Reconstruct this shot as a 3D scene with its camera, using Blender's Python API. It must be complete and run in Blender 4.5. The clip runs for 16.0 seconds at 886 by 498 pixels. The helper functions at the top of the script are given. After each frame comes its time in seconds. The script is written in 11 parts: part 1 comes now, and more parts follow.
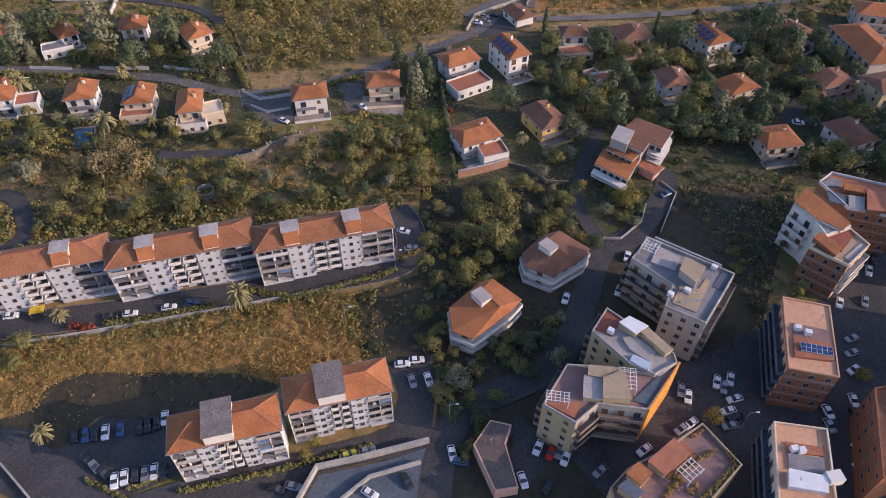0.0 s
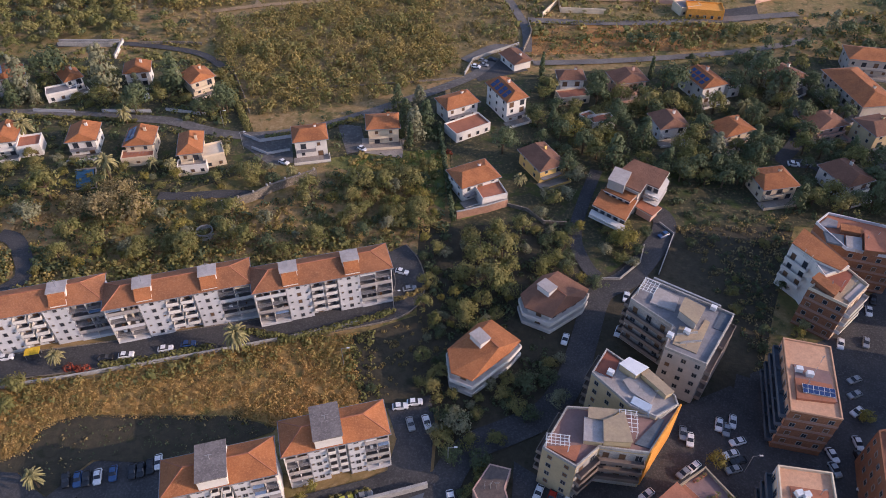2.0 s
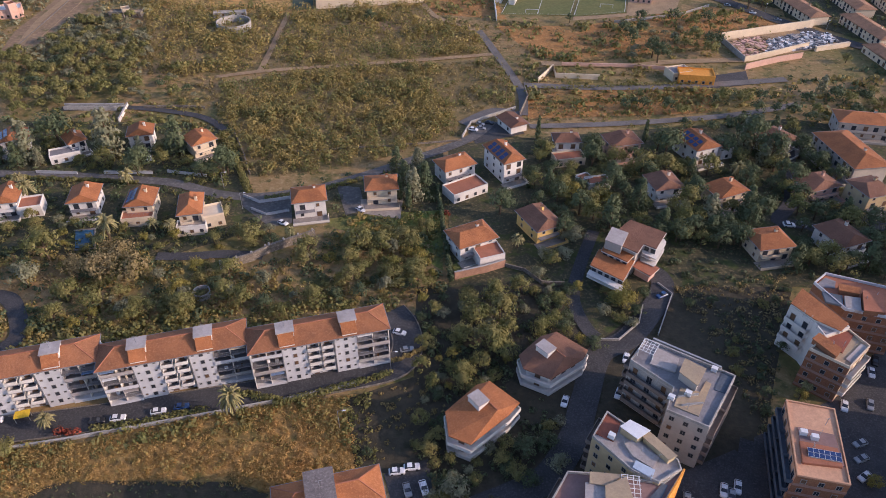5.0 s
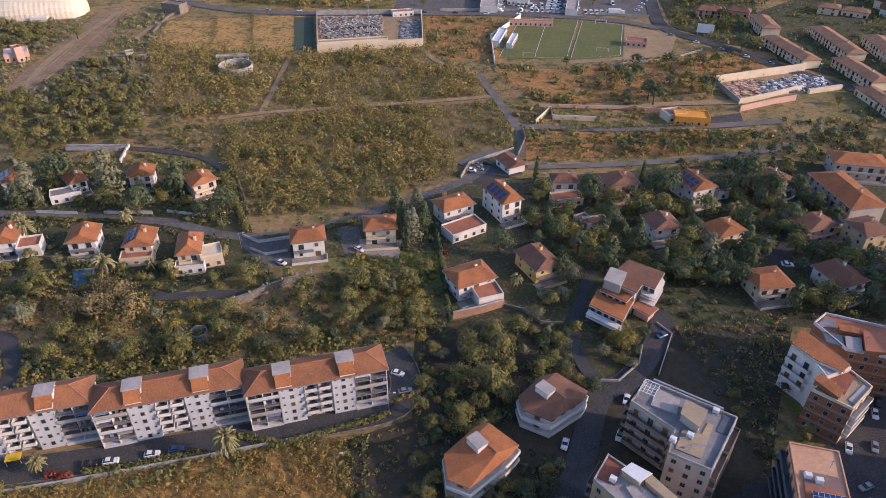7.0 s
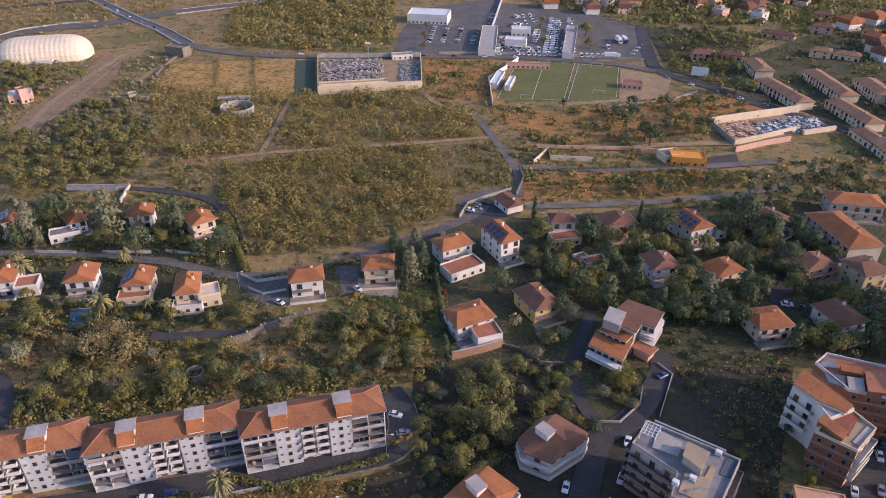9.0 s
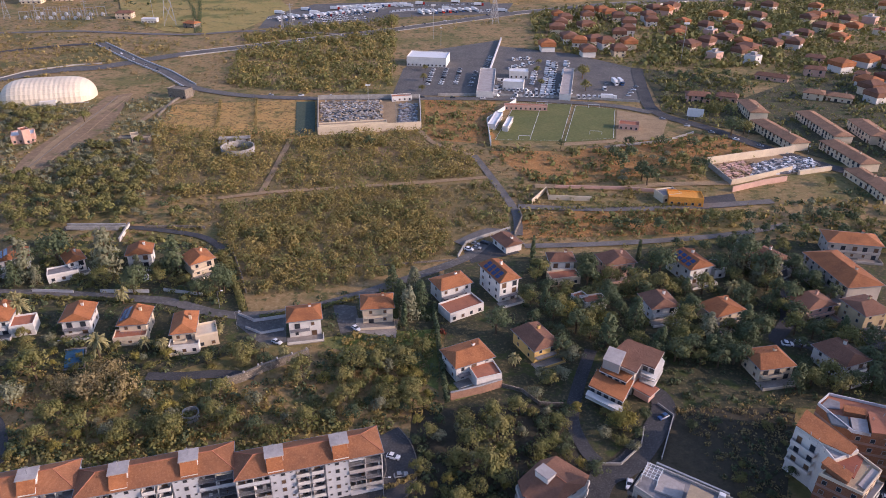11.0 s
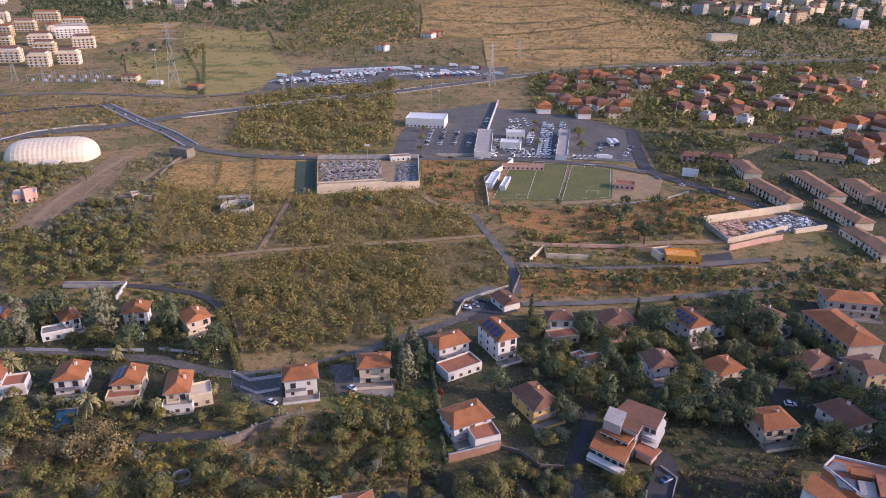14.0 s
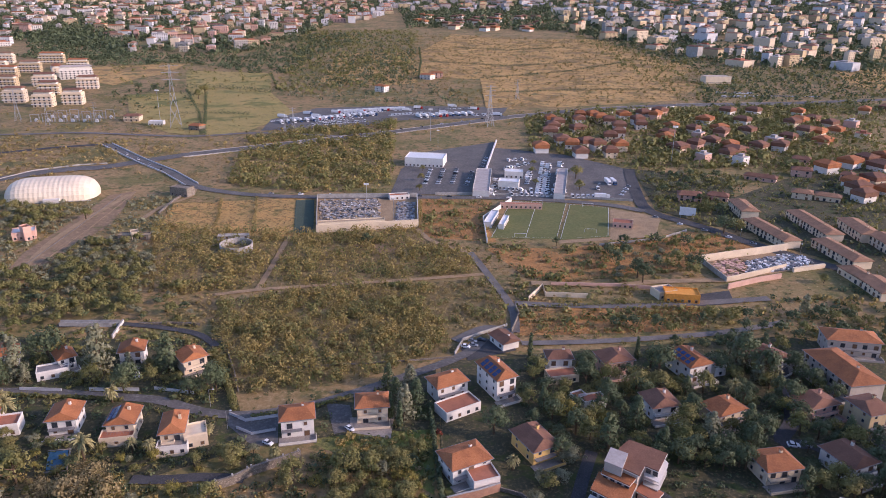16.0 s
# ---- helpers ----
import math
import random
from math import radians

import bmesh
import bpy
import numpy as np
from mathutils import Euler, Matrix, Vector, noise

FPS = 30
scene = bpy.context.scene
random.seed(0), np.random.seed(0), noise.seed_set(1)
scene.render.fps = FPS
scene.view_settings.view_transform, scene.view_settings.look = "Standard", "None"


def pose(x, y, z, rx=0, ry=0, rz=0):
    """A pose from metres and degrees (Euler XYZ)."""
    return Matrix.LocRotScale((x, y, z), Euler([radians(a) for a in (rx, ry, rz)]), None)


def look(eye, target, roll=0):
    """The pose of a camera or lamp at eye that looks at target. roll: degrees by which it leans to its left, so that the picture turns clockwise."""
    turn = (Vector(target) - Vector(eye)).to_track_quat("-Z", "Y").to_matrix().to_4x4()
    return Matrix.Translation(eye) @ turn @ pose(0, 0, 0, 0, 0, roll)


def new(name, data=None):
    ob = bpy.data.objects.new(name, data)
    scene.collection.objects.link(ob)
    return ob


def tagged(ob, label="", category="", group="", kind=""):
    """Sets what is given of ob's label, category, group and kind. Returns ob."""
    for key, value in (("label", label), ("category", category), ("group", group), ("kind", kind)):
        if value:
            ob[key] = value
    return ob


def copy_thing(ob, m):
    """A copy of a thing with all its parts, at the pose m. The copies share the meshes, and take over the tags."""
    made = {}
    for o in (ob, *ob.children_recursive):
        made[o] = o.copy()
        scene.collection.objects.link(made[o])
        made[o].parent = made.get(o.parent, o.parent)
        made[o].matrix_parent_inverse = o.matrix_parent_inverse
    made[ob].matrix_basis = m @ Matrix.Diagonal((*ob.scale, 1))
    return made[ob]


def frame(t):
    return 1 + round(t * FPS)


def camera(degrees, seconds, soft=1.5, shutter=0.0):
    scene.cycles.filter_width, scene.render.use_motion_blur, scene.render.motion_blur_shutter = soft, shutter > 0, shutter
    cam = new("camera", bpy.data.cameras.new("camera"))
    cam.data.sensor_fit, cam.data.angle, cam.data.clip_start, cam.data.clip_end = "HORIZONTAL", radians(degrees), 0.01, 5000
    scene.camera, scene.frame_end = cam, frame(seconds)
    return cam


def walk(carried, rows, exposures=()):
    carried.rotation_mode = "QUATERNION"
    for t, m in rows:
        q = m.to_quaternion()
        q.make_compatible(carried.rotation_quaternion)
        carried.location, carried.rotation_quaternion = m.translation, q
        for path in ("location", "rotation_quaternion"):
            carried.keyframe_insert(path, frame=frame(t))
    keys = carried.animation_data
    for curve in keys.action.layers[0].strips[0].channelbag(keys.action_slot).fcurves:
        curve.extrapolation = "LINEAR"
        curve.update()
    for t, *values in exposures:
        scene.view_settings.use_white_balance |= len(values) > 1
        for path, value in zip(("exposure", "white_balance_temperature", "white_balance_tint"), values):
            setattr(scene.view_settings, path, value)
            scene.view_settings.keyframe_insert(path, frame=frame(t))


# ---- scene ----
cam = camera(65.11, 16.0, soft=0.8)
# seconds, eye x y z, heading, pitch, roll
ROWS = [
    (0.0, 0.000, 0.000, 140.000, 0.000, -46.594, 0.278),
    (1.0, 0.080, 0.045, 139.975, -0.039, -44.920, 0.296),
    (2.0, 0.157, 0.089, 139.950, -0.078, -43.252, 0.315),
    (3.0, 0.230, 0.133, 139.923, -0.117, -41.589, 0.334),
    (4.0, 0.300, 0.176, 139.895, -0.156, -39.933, 0.354),
    (5.0, 0.366, 0.218, 139.866, -0.194, -38.282, 0.375),
    (6.0, 0.429, 0.260, 139.836, -0.232, -36.637, 0.397),
    (7.0, 0.488, 0.302, 139.805, -0.270, -34.997, 0.419),
    (8.0, 0.544, 0.342, 139.773, -0.308, -33.363, 0.442),
    (9.0, 0.596, 0.383, 139.740, -0.345, -31.735, 0.466),
    (10.0, 0.645, 0.422, 139.706, -0.383, -30.113, 0.490),
    (11.0, 0.691, 0.461, 139.671, -0.420, -28.496, 0.516),
    (12.0, 0.733, 0.500, 139.634, -0.457, -26.885, 0.542),
    (13.0, 0.771, 0.537, 139.597, -0.494, -25.280, 0.568),
    (14.0, 0.806, 0.575, 139.558, -0.530, -23.681, 0.596),
    (15.0, 0.837, 0.611, 139.518, -0.566, -22.087, 0.624),
    (16.0, 0.865, 0.648, 139.478, -0.602, -20.499, 0.653),
]
walk(cam, [(t, pose(x, y, z, 0, 0, heading) @ pose(0, 0, 0, 90 + pitch) @ pose(0, 0, 0, 0, 0, roll)) for t, x, y, z, heading, pitch, roll in ROWS],
     exposures=[(0.0, -0.17, 5850, 25.0), (8.0, -0.16, 5850, 26.0), (16.0, -0.12, 5600, 31.0)])
SKY, SUN = 0.25, 4.5

# ---------- light ----------
world = bpy.data.worlds.new("world")
scene.world = world
world.use_nodes = True
nt = world.node_tree
sky = nt.nodes.new("ShaderNodeTexSky")
sky.sky_type, sky.sun_disc = "NISHITA", False
sky.sun_elevation, sky.sun_rotation = radians(20.5), radians(101.5)
sky.air_density, sky.dust_density = 1.0, 1.5
nt.links.new(sky.outputs[0], nt.nodes["Background"].inputs[0])
nt.nodes["Background"].inputs[1].default_value = SKY
sun = new("sun", bpy.data.lights.new("sun", "SUN"))
sun.data.energy, sun.data.angle, sun.data.color = SUN, radians(0.5), (1.0, 0.75, 0.51)
sun.matrix_world = look((97.8, -19.9, 37.3), (0, 0, 0))


# ---------- materials ----------
def mat(name, a, b, scale=1.0, rough=0.85, bump=0.3, fine=None, metal=0.0, spec=0.3, vary=0.0, island=False, c=None, tile=None, translucent=0.0, clump=None, grain=0.25):
    """Two colours mixed by coarse and fine noise in metres, with relief; vary: brightness from piece to piece."""
    m = bpy.data.materials.new(name)
    m.use_nodes = True
    n, l = m.node_tree.nodes, m.node_tree.links
    bs = n["Principled BSDF"]
    bs.inputs["Roughness"].default_value, bs.inputs["Metallic"].default_value = rough, metal
    bs.inputs["Specular IOR Level"].default_value = spec
    geo = n.new("ShaderNodeNewGeometry")

    def noise_tex(s, detail, rough_=0.6):
        t = n.new("ShaderNodeTexNoise")
        t.inputs["Scale"].default_value, t.inputs["Detail"].default_value, t.inputs["Roughness"].default_value = s, detail, rough_
        l.new(geo.outputs["Position"], t.inputs["Vector"])
        return t

    def mixc(fac, x, y, mode="MIX"):
        k = n.new("ShaderNodeMix")
        k.data_type, k.blend_type = "RGBA", mode
        for s, v in ((0, fac), (6, x), (7, y)):
            if isinstance(v, bpy.types.NodeSocket):
                l.new(v, k.inputs[s])
            else:
                k.inputs[s].default_value = v
        return k.outputs[2]

    def ramp(v, lo, hi):
        k = n.new("ShaderNodeMapRange")
        k.inputs[1].default_value, k.inputs[2].default_value = lo, hi
        l.new(v, k.inputs[0])
        return k.outputs[0]

    big = noise_tex(scale, 3)
    small = noise_tex(fine or scale * 9, 4, 0.7)
    col = mixc(ramp(big.outputs[0], 0.35, 0.65), (*a, 1), (*b, 1))
    if c:
        col = mixc(ramp(small.outputs[0], 0.52, 0.72), col, (*c, 1))
    if clump:
        for colour, s, lo in clump:
            t = noise_tex(s, 5, 0.65)
            col = mixc(ramp(t.outputs[0], lo, lo + 0.1), col, (*colour, 1))
    grey = ramp(small.outputs[0], 0.25, 0.75)
    k = n.new("ShaderNodeMapRange")
    k.inputs[3].default_value, k.inputs[4].default_value = 1 - grain * 1.1, 1 + grain * 0.88
    l.new(grey, k.inputs[0])
    col = mixc(1.0, col, k.outputs[0], "MULTIPLY")
    if vary:
        r = geo.outputs["Random Per Island"] if island else n.new("ShaderNodeObjectInfo").outputs["Random"]
        k = n.new("ShaderNodeMapRange")
        k.inputs[3].default_value, k.inputs[4].default_value = 1 - vary, 1 + vary
        l.new(r, k.inputs[0])
        col = mixc(1.0, col, k.outputs[0], "MULTIPLY")
    height = small.outputs[0]
    if tile:
        tc = n.new("ShaderNodeTexCoord")
        w = n.new("ShaderNodeTexWave")
        w.bands_direction = "X"
        w.inputs["Scale"].default_value, w.inputs["Distortion"].default_value = tile, 0.6
        l.new(tc.outputs["Object"], w.inputs["Vector"])
        k = n.new("ShaderNodeMapRange")
        k.inputs[3].default_value, k.inputs[4].default_value = 0.88, 1.05
        l.new(w.outputs[1], k.inputs[0])
        col = mixc(1.0, col, k.outputs[0], "MULTIPLY")
        height = w.outputs[1]
    l.new(col, bs.inputs["Base Color"])
    bp = n.new("ShaderNodeBump")
    bp.inputs["Strength"].default_value, bp.inputs["Distance"].default_value = bump, 0.15 / max(scale, 0.1) if not tile else 0.035
    l.new(height, bp.inputs["Height"])
    l.new(bp.outputs[0], bs.inputs["Normal"])
    if translucent:
        tr = n.new("ShaderNodeBsdfTranslucent")
        l.new(col, tr.inputs[0])
        ad = n.new("ShaderNodeMixShader")
        ad.inputs[0].default_value = translucent
        l.new(bs.outputs[0], ad.inputs[1])
        l.new(tr.outputs[0], ad.inputs[2])
        l.new(ad.outputs[0], n["Material Output"].inputs[0])
    return m


SOIL = mat("dry_ground", (0.31, 0.2, 0.09), (0.235, 0.17, 0.07), 0.035, 0.95, 0.22, 0.45, c=(0.31, 0.225, 0.12), clump=[((0.17, 0.145, 0.05), 0.014, 0.5), ((0.13, 0.12, 0.04), 0.035, 0.55), ((0.31, 0.2, 0.1), 0.02, 0.6), ((0.1, 0.1, 0.032), 0.11, 0.54), ((0.09, 0.09, 0.03), 0.24, 0.545), ((0.36, 0.26, 0.14), 0.42, 0.6)])
OCHRE = mat("ochre_grass", (0.48, 0.28, 0.09), (0.34, 0.23, 0.08), 0.06, 0.95, 0.3, 0.6, c=(0.42, 0.26, 0.09), clump=[((0.17, 0.14, 0.04), 0.12, 0.54), ((0.16, 0.1, 0.038), 0.4, 0.54), ((0.13, 0.1, 0.035), 0.22, 0.57)])
STRAW = mat("straw_field", (0.48, 0.3, 0.105), (0.36, 0.22, 0.075), 0.02, 0.95, 0.3, 0.25, c=(0.48, 0.34, 0.15), clump=[((0.22, 0.15, 0.06), 0.022, 0.5), ((0.16, 0.14, 0.05), 0.05, 0.55), ((0.14, 0.12, 0.045), 0.16, 0.57)])
FIELDSOIL = mat("olive_brown_field", (0.24, 0.17, 0.075), (0.18, 0.14, 0.058), 0.05, 0.95, 0.25, 0.6, c=(0.26, 0.19, 0.1), clump=[((0.3, 0.19, 0.11), 0.018, 0.58), ((0.1, 0.1, 0.035), 0.09, 0.54), ((0.08, 0.08, 0.03), 0.3, 0.55)])
RUST = mat("rust_orange_weeds", (0.4, 0.19, 0.06), (0.3, 0.17, 0.06), 0.05, 0.95, 0.3, 0.6, c=(0.42, 0.23, 0.09), clump=[((0.15, 0.14, 0.045), 0.03, 0.55), ((0.2, 0.13, 0.05), 0.12, 0.56)])
GREENFIELD = mat("green_meadow", (0.28, 0.23, 0.072), (0.35, 0.26, 0.09), 0.03, 0.95, 0.5, 0.5, clump=[((0.16, 0.16, 0.045), 0.02, 0.52), ((0.12, 0.12, 0.035), 0.08, 0.58)])
# Very dark brown soil: shade lying on the ground is put into its colour.
SHADESOIL = mat("shade_painted_ground", (0.066, 0.056, 0.036), (0.05, 0.046, 0.03), 0.05, 0.95, 0.25, 0.5, c=(0.07, 0.054, 0.034), clump=[((0.038, 0.04, 0.022), 0.3, 0.55)])
GRASS = mat("garden_grass", (0.13, 0.17, 0.04), (0.18, 0.17, 0.055), 0.1, 0.95, 0.6, 0.9)
PITCH = mat("sports_turf", (0.12, 0.135, 0.045), (0.15, 0.15, 0.052), 0.05, 0.95, 0.2, 0.6)
ASPHALT = mat("asphalt", (0.05, 0.05, 0.053), (0.075, 0.073, 0.073), 0.12, 0.9, 0.2, 2.0, c=(0.095, 0.092, 0.09))
PALEROAD = mat("pale_asphalt", (0.13, 0.12, 0.11), (0.18, 0.165, 0.15), 0.1, 0.9, 0.2, 1.5)
TRACK = mat("dirt_track", (0.36, 0.255, 0.145), (0.28, 0.2, 0.115), 0.15, 0.95, 0.4, 1.2)
PAVING = mat("stone_paving", (0.33, 0.29, 0.25), (0.25, 0.22, 0.19), 0.3, 0.85, 0.3, 2.0)
BLUEPAVE = mat("grey_blue_paving", (0.11, 0.135, 0.165), (0.085, 0.105, 0.13), 0.15, 0.8, 0.2, 1.0)
CONCRETE = mat("concrete", (0.42, 0.4, 0.37), (0.3, 0.29, 0.27), 0.3, 0.9, 0.3, 2.5)
STONE = mat("lava_stone_wall", (0.22, 0.19, 0.15), (0.14, 0.12, 0.1), 0.8, 0.9, 0.6, 3.0, c=(0.4, 0.35, 0.28))
BRICKY = mat("pink_brick_wall", (0.42, 0.24, 0.16), (0.34, 0.2, 0.14), 0.5, 0.9, 0.5, 4.0)
WHITE = mat("white_render", (0.69, 0.66, 0.61), (0.61, 0.58, 0.54), 0.25, 0.85, 0.15, 1.6, vary=0.08, grain=0.08)
PALEGREY = mat("pale_grey_render", (0.56, 0.56, 0.57), (0.49, 0.49, 0.505), 0.2, 0.85, 0.15, 1.2, grain=0.08)
CREAM = mat("cream_render", (0.66, 0.55, 0.4), (0.58, 0.48, 0.35), 0.2, 0.85, 0.15, 1.2, vary=0.08, grain=0.08)
BEIGE = mat("beige_render", (0.5, 0.4, 0.24), (0.43, 0.34, 0.21), 0.2, 0.85, 0.15, 1.4, grain=0.08)
YELLOW = mat("yellow_render", (0.72, 0.48, 0.16), (0.62, 0.42, 0.15), 0.2, 0.85, 0.15, 1.4, grain=0.08)
ORANGEWALL = mat("orange_render", (0.72, 0.33, 0.06), (0.66, 0.28, 0.05), 0.2, 0.85, 0.15, 1.4)
BROWNBRICK = mat("brown_brick_cladding", (0.3, 0.135, 0.07), (0.24, 0.11, 0.06), 0.4, 0.85, 0.3, 3.0)
PINK = mat("pink_render", (0.6, 0.38, 0.3), (0.52, 0.33, 0.26), 0.2, 0.85, 0.15, 1.4, grain=0.08)
TILE = mat("terracotta_tiles", (0.38, 0.145, 0.055), (0.27, 0.105, 0.043), 0.22, 0.85, 0.5, 2.2, vary=0.16, tile=3.2, c=(0.37, 0.165, 0.075), grain=0.15)
OLDTILE = mat("browned_terracotta_tiles", (0.32, 0.135, 0.062), (0.235, 0.102, 0.05), 0.22, 0.85, 0.5, 2.2, vary=0.16, tile=3.2, c=(0.31, 0.155, 0.082), grain=0.15)
# A darker, browner copy of the terracotta tiles.
TILEDARK = mat("dull_brown_tiles", (0.22, 0.11, 0.07), (0.165, 0.085, 0.055), 0.25, 0.88, 0.5, 2.2, vary=0.12, tile=3.2, grain=0.15)
TERRACE = mat("terracotta_terrace", (0.4, 0.16, 0.09), (0.32, 0.13, 0.075), 0.3, 0.8, 0.2, 2.5, vary=0.1, grain=0.15)
BANDING = mat("pale_pink_band", (0.36, 0.22, 0.17), (0.3, 0.19, 0.145), 0.3, 0.85, 0.15, 1.5, grain=0.1)
GREYBEIGE = mat("grey_beige_render", (0.47, 0.42, 0.37), (0.4, 0.36, 0.32), 0.2, 0.85, 0.15, 1.2, grain=0.08)
DULLRAIL = mat("dull_brown_parapet", (0.24, 0.19, 0.16), (0.19, 0.16, 0.14), 0.4, 0.8, 0.1, 2.0, grain=0.12)
PLUMROOF = mat("plum_brown_terrace", (0.27, 0.17, 0.15), (0.22, 0.14, 0.13), 0.25, 0.85, 0.15, 1.6, grain=0.12)
REDDECK = mat("dark_red_terrace", (0.3, 0.1, 0.06), (0.24, 0.085, 0.055), 0.25, 0.8, 0.15, 1.6, grain=0.12)
BLUEROOF = mat("pale_blue_roof_sheet", (0.42, 0.5, 0.6), (0.36, 0.44, 0.53), 0.3, 0.7, 0.1, 1.6, grain=0.08)
PINKROOF = mat("pink_roof_screed", (0.62, 0.36, 0.22), (0.54, 0.31, 0.19), 0.25, 0.85, 0.2, 1.5, grain=0.15)
STAIRROOF = mat("weathered_brown_felt", (0.15, 0.13, 0.125), (0.21, 0.185, 0.175), 0.4, 0.95, 0.2, 2.0, c=(0.26, 0.23, 0.21))
GREYROOF = mat("grey_roof_felt", (0.26, 0.25, 0.26), (0.19, 0.185, 0.19), 0.3, 0.85, 0.25, 1.8, grain=0.15)
PALEROOF = mat("pale_roof_screed", (0.42, 0.38, 0.36), (0.33, 0.3, 0.28), 0.25, 0.85, 0.2, 1.4, grain=0.15)
TANROOF = mat("tan_roof_sheet", (0.4, 0.31, 0.2), (0.33, 0.26, 0.18), 0.25, 0.8, 0.25, 1.6, grain=0.15)
GLASS = mat("window_glass", (0.03, 0.035, 0.045), (0.045, 0.05, 0.06), 0.5, 0.12, 0.02, 2.0, spec=0.5)
SHUTTER = mat("brown_shutter", (0.16, 0.09, 0.05), (0.12, 0.07, 0.04), 0.5, 0.7, 0.2, 4.0)
RAIL = mat("grey_railing", (0.3, 0.3, 0.31), (0.24, 0.24, 0.25), 0.5, 0.6, 0.1, 3.0, metal=0.3)
SOLAR = mat("solar_cells", (0.02, 0.045, 0.13), (0.03, 0.06, 0.17), 0.8, 0.2, 0.02, 3.0, spec=0.5)
FRAME = mat("white_metal", (0.72, 0.73, 0.74), (0.64, 0.65, 0.66), 0.5, 0.5, 0.1, 3.0, grain=0.08)
CLOTH = mat("blue_awning", (0.16, 0.24, 0.38), (0.2, 0.28, 0.42), 0.6, 0.9, 0.2, 3.0)
REDTHING = mat("red_cloth", (0.55, 0.05, 0.02), (0.45, 0.04, 0.02), 0.6, 0.85, 0.2, 3.0)
GOLD = mat("yellow_cover", (0.75, 0.5, 0.03), (0.7, 0.45, 0.03), 0.6, 0.8, 0.2, 3.0)
POOL = mat("pool_water", (0.05, 0.13, 0.2), (0.06, 0.15, 0.22), 0.4, 0.35, 0.05, 2.0, spec=0.2)
STEEL = mat("galvanised_steel", (0.42, 0.42, 0.42), (0.36, 0.36, 0.36), 0.5, 0.5, 0.1, 3.0, metal=0.5)
MEMBRANE = mat("white_membrane", (0.7, 0.61, 0.47), (0.64, 0.55, 0.42), 0.1, 0.6, 0.1, 0.8, grain=0.08)
TYRE = mat("tyre_rubber", (0.02, 0.02, 0.02), (0.03, 0.03, 0.03), 1.0, 0.9, 0.1, 4.0)
BARK = mat("bark", (0.13, 0.09, 0.055), (0.09, 0.065, 0.04), 0.8, 0.95, 0.5, 5.0)
LEAF = mat("leaf_green", (0.165, 0.172, 0.055), (0.24, 0.212, 0.075), 0.12, 0.75, 0.0, 1.0, vary=0.2, island=True, translucent=0.25)
LEAFDARK = mat("leaf_dark_green", (0.082, 0.11, 0.054), (0.118, 0.142, 0.067), 0.12, 0.75, 0.0, 1.0, vary=0.2, island=True, translucent=0.2)
LEAFOLIVE = mat("leaf_grey_olive", (0.19, 0.2, 0.115), (0.24, 0.235, 0.145), 0.12, 0.75, 0.0, 1.0, vary=0.2, island=True, translucent=0.2)
LEAFYELLOW = mat("leaf_yellow_green", (0.23, 0.21, 0.05), (0.29, 0.24, 0.06), 0.12, 0.75, 0.0, 1.0, vary=0.25, island=True, translucent=0.25)
LEAFDRY = mat("leaf_dry_ochre", (0.5, 0.31, 0.11), (0.36, 0.26, 0.09), 0.05, 0.85, 0.0, 0.7, vary=0.3, island=True, translucent=0.25)
LEAFSCRUB = mat("leaf_scrub", (0.25, 0.2, 0.075), (0.32, 0.245, 0.1), 0.03, 0.85, 0.0, 0.5, vary=0.25, island=True, translucent=0.25)
LEAFPALM = mat("palm_frond", (0.24, 0.23, 0.1), (0.3, 0.26, 0.12), 0.2, 0.7, 0.0, 1.0, vary=0.35, island=True, translucent=0.2)


LEAFBROWN = mat("leaf_brown_olive", (0.25, 0.2, 0.09), (0.3, 0.235, 0.11), 0.12, 0.85, 0.0, 1.0, vary=0.35, island=True, translucent=0.2)
LEAFGOLD = mat("leaf_olive_yellow", (0.275, 0.222, 0.072), (0.36, 0.275, 0.095), 0.05, 0.8, 0.0, 0.7, vary=0.25, island=True, translucent=0.25)
LEAFTAN = mat("leaf_dry_tan", (0.33, 0.24, 0.12), (0.26, 0.2, 0.1), 0.05, 0.85, 0.0, 0.7, vary=0.3, island=True, translucent=0.2)
WINFRAME = mat("dull_window_frame", (0.3, 0.29, 0.27), (0.24, 0.23, 0.22), 0.5, 0.6, 0.05, 3.0)
NET = mat("dark_green_netting", (0.055, 0.08, 0.055), (0.07, 0.09, 0.06), 0.08, 0.9, 0.2, 0.8)
TILLED = mat("tilled_brown_soil", (0.27, 0.185, 0.11), (0.22, 0.15, 0.09), 0.05, 0.95, 0.3, 0.5, c=(0.32, 0.22, 0.12), clump=[((0.14, 0.125, 0.05), 0.1, 0.56)])
WEATHERED = mat("weathered_roof", (0.17, 0.13, 0.11), (0.12, 0.095, 0.085), 0.2, 0.9, 0.3, 1.5)
ROWROOF = mat("brown_row_tiles", (0.3, 0.17, 0.1), (0.22, 0.125, 0.075), 0.25, 0.88, 0.4, 2.2, vary=0.12, tile=3.2, grain=0.15)
# Soil and lawn tones lowered to hold the shade among trees and villas.
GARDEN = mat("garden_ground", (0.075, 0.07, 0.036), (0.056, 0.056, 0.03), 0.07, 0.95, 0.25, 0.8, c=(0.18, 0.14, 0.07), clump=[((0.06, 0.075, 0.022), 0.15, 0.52)])
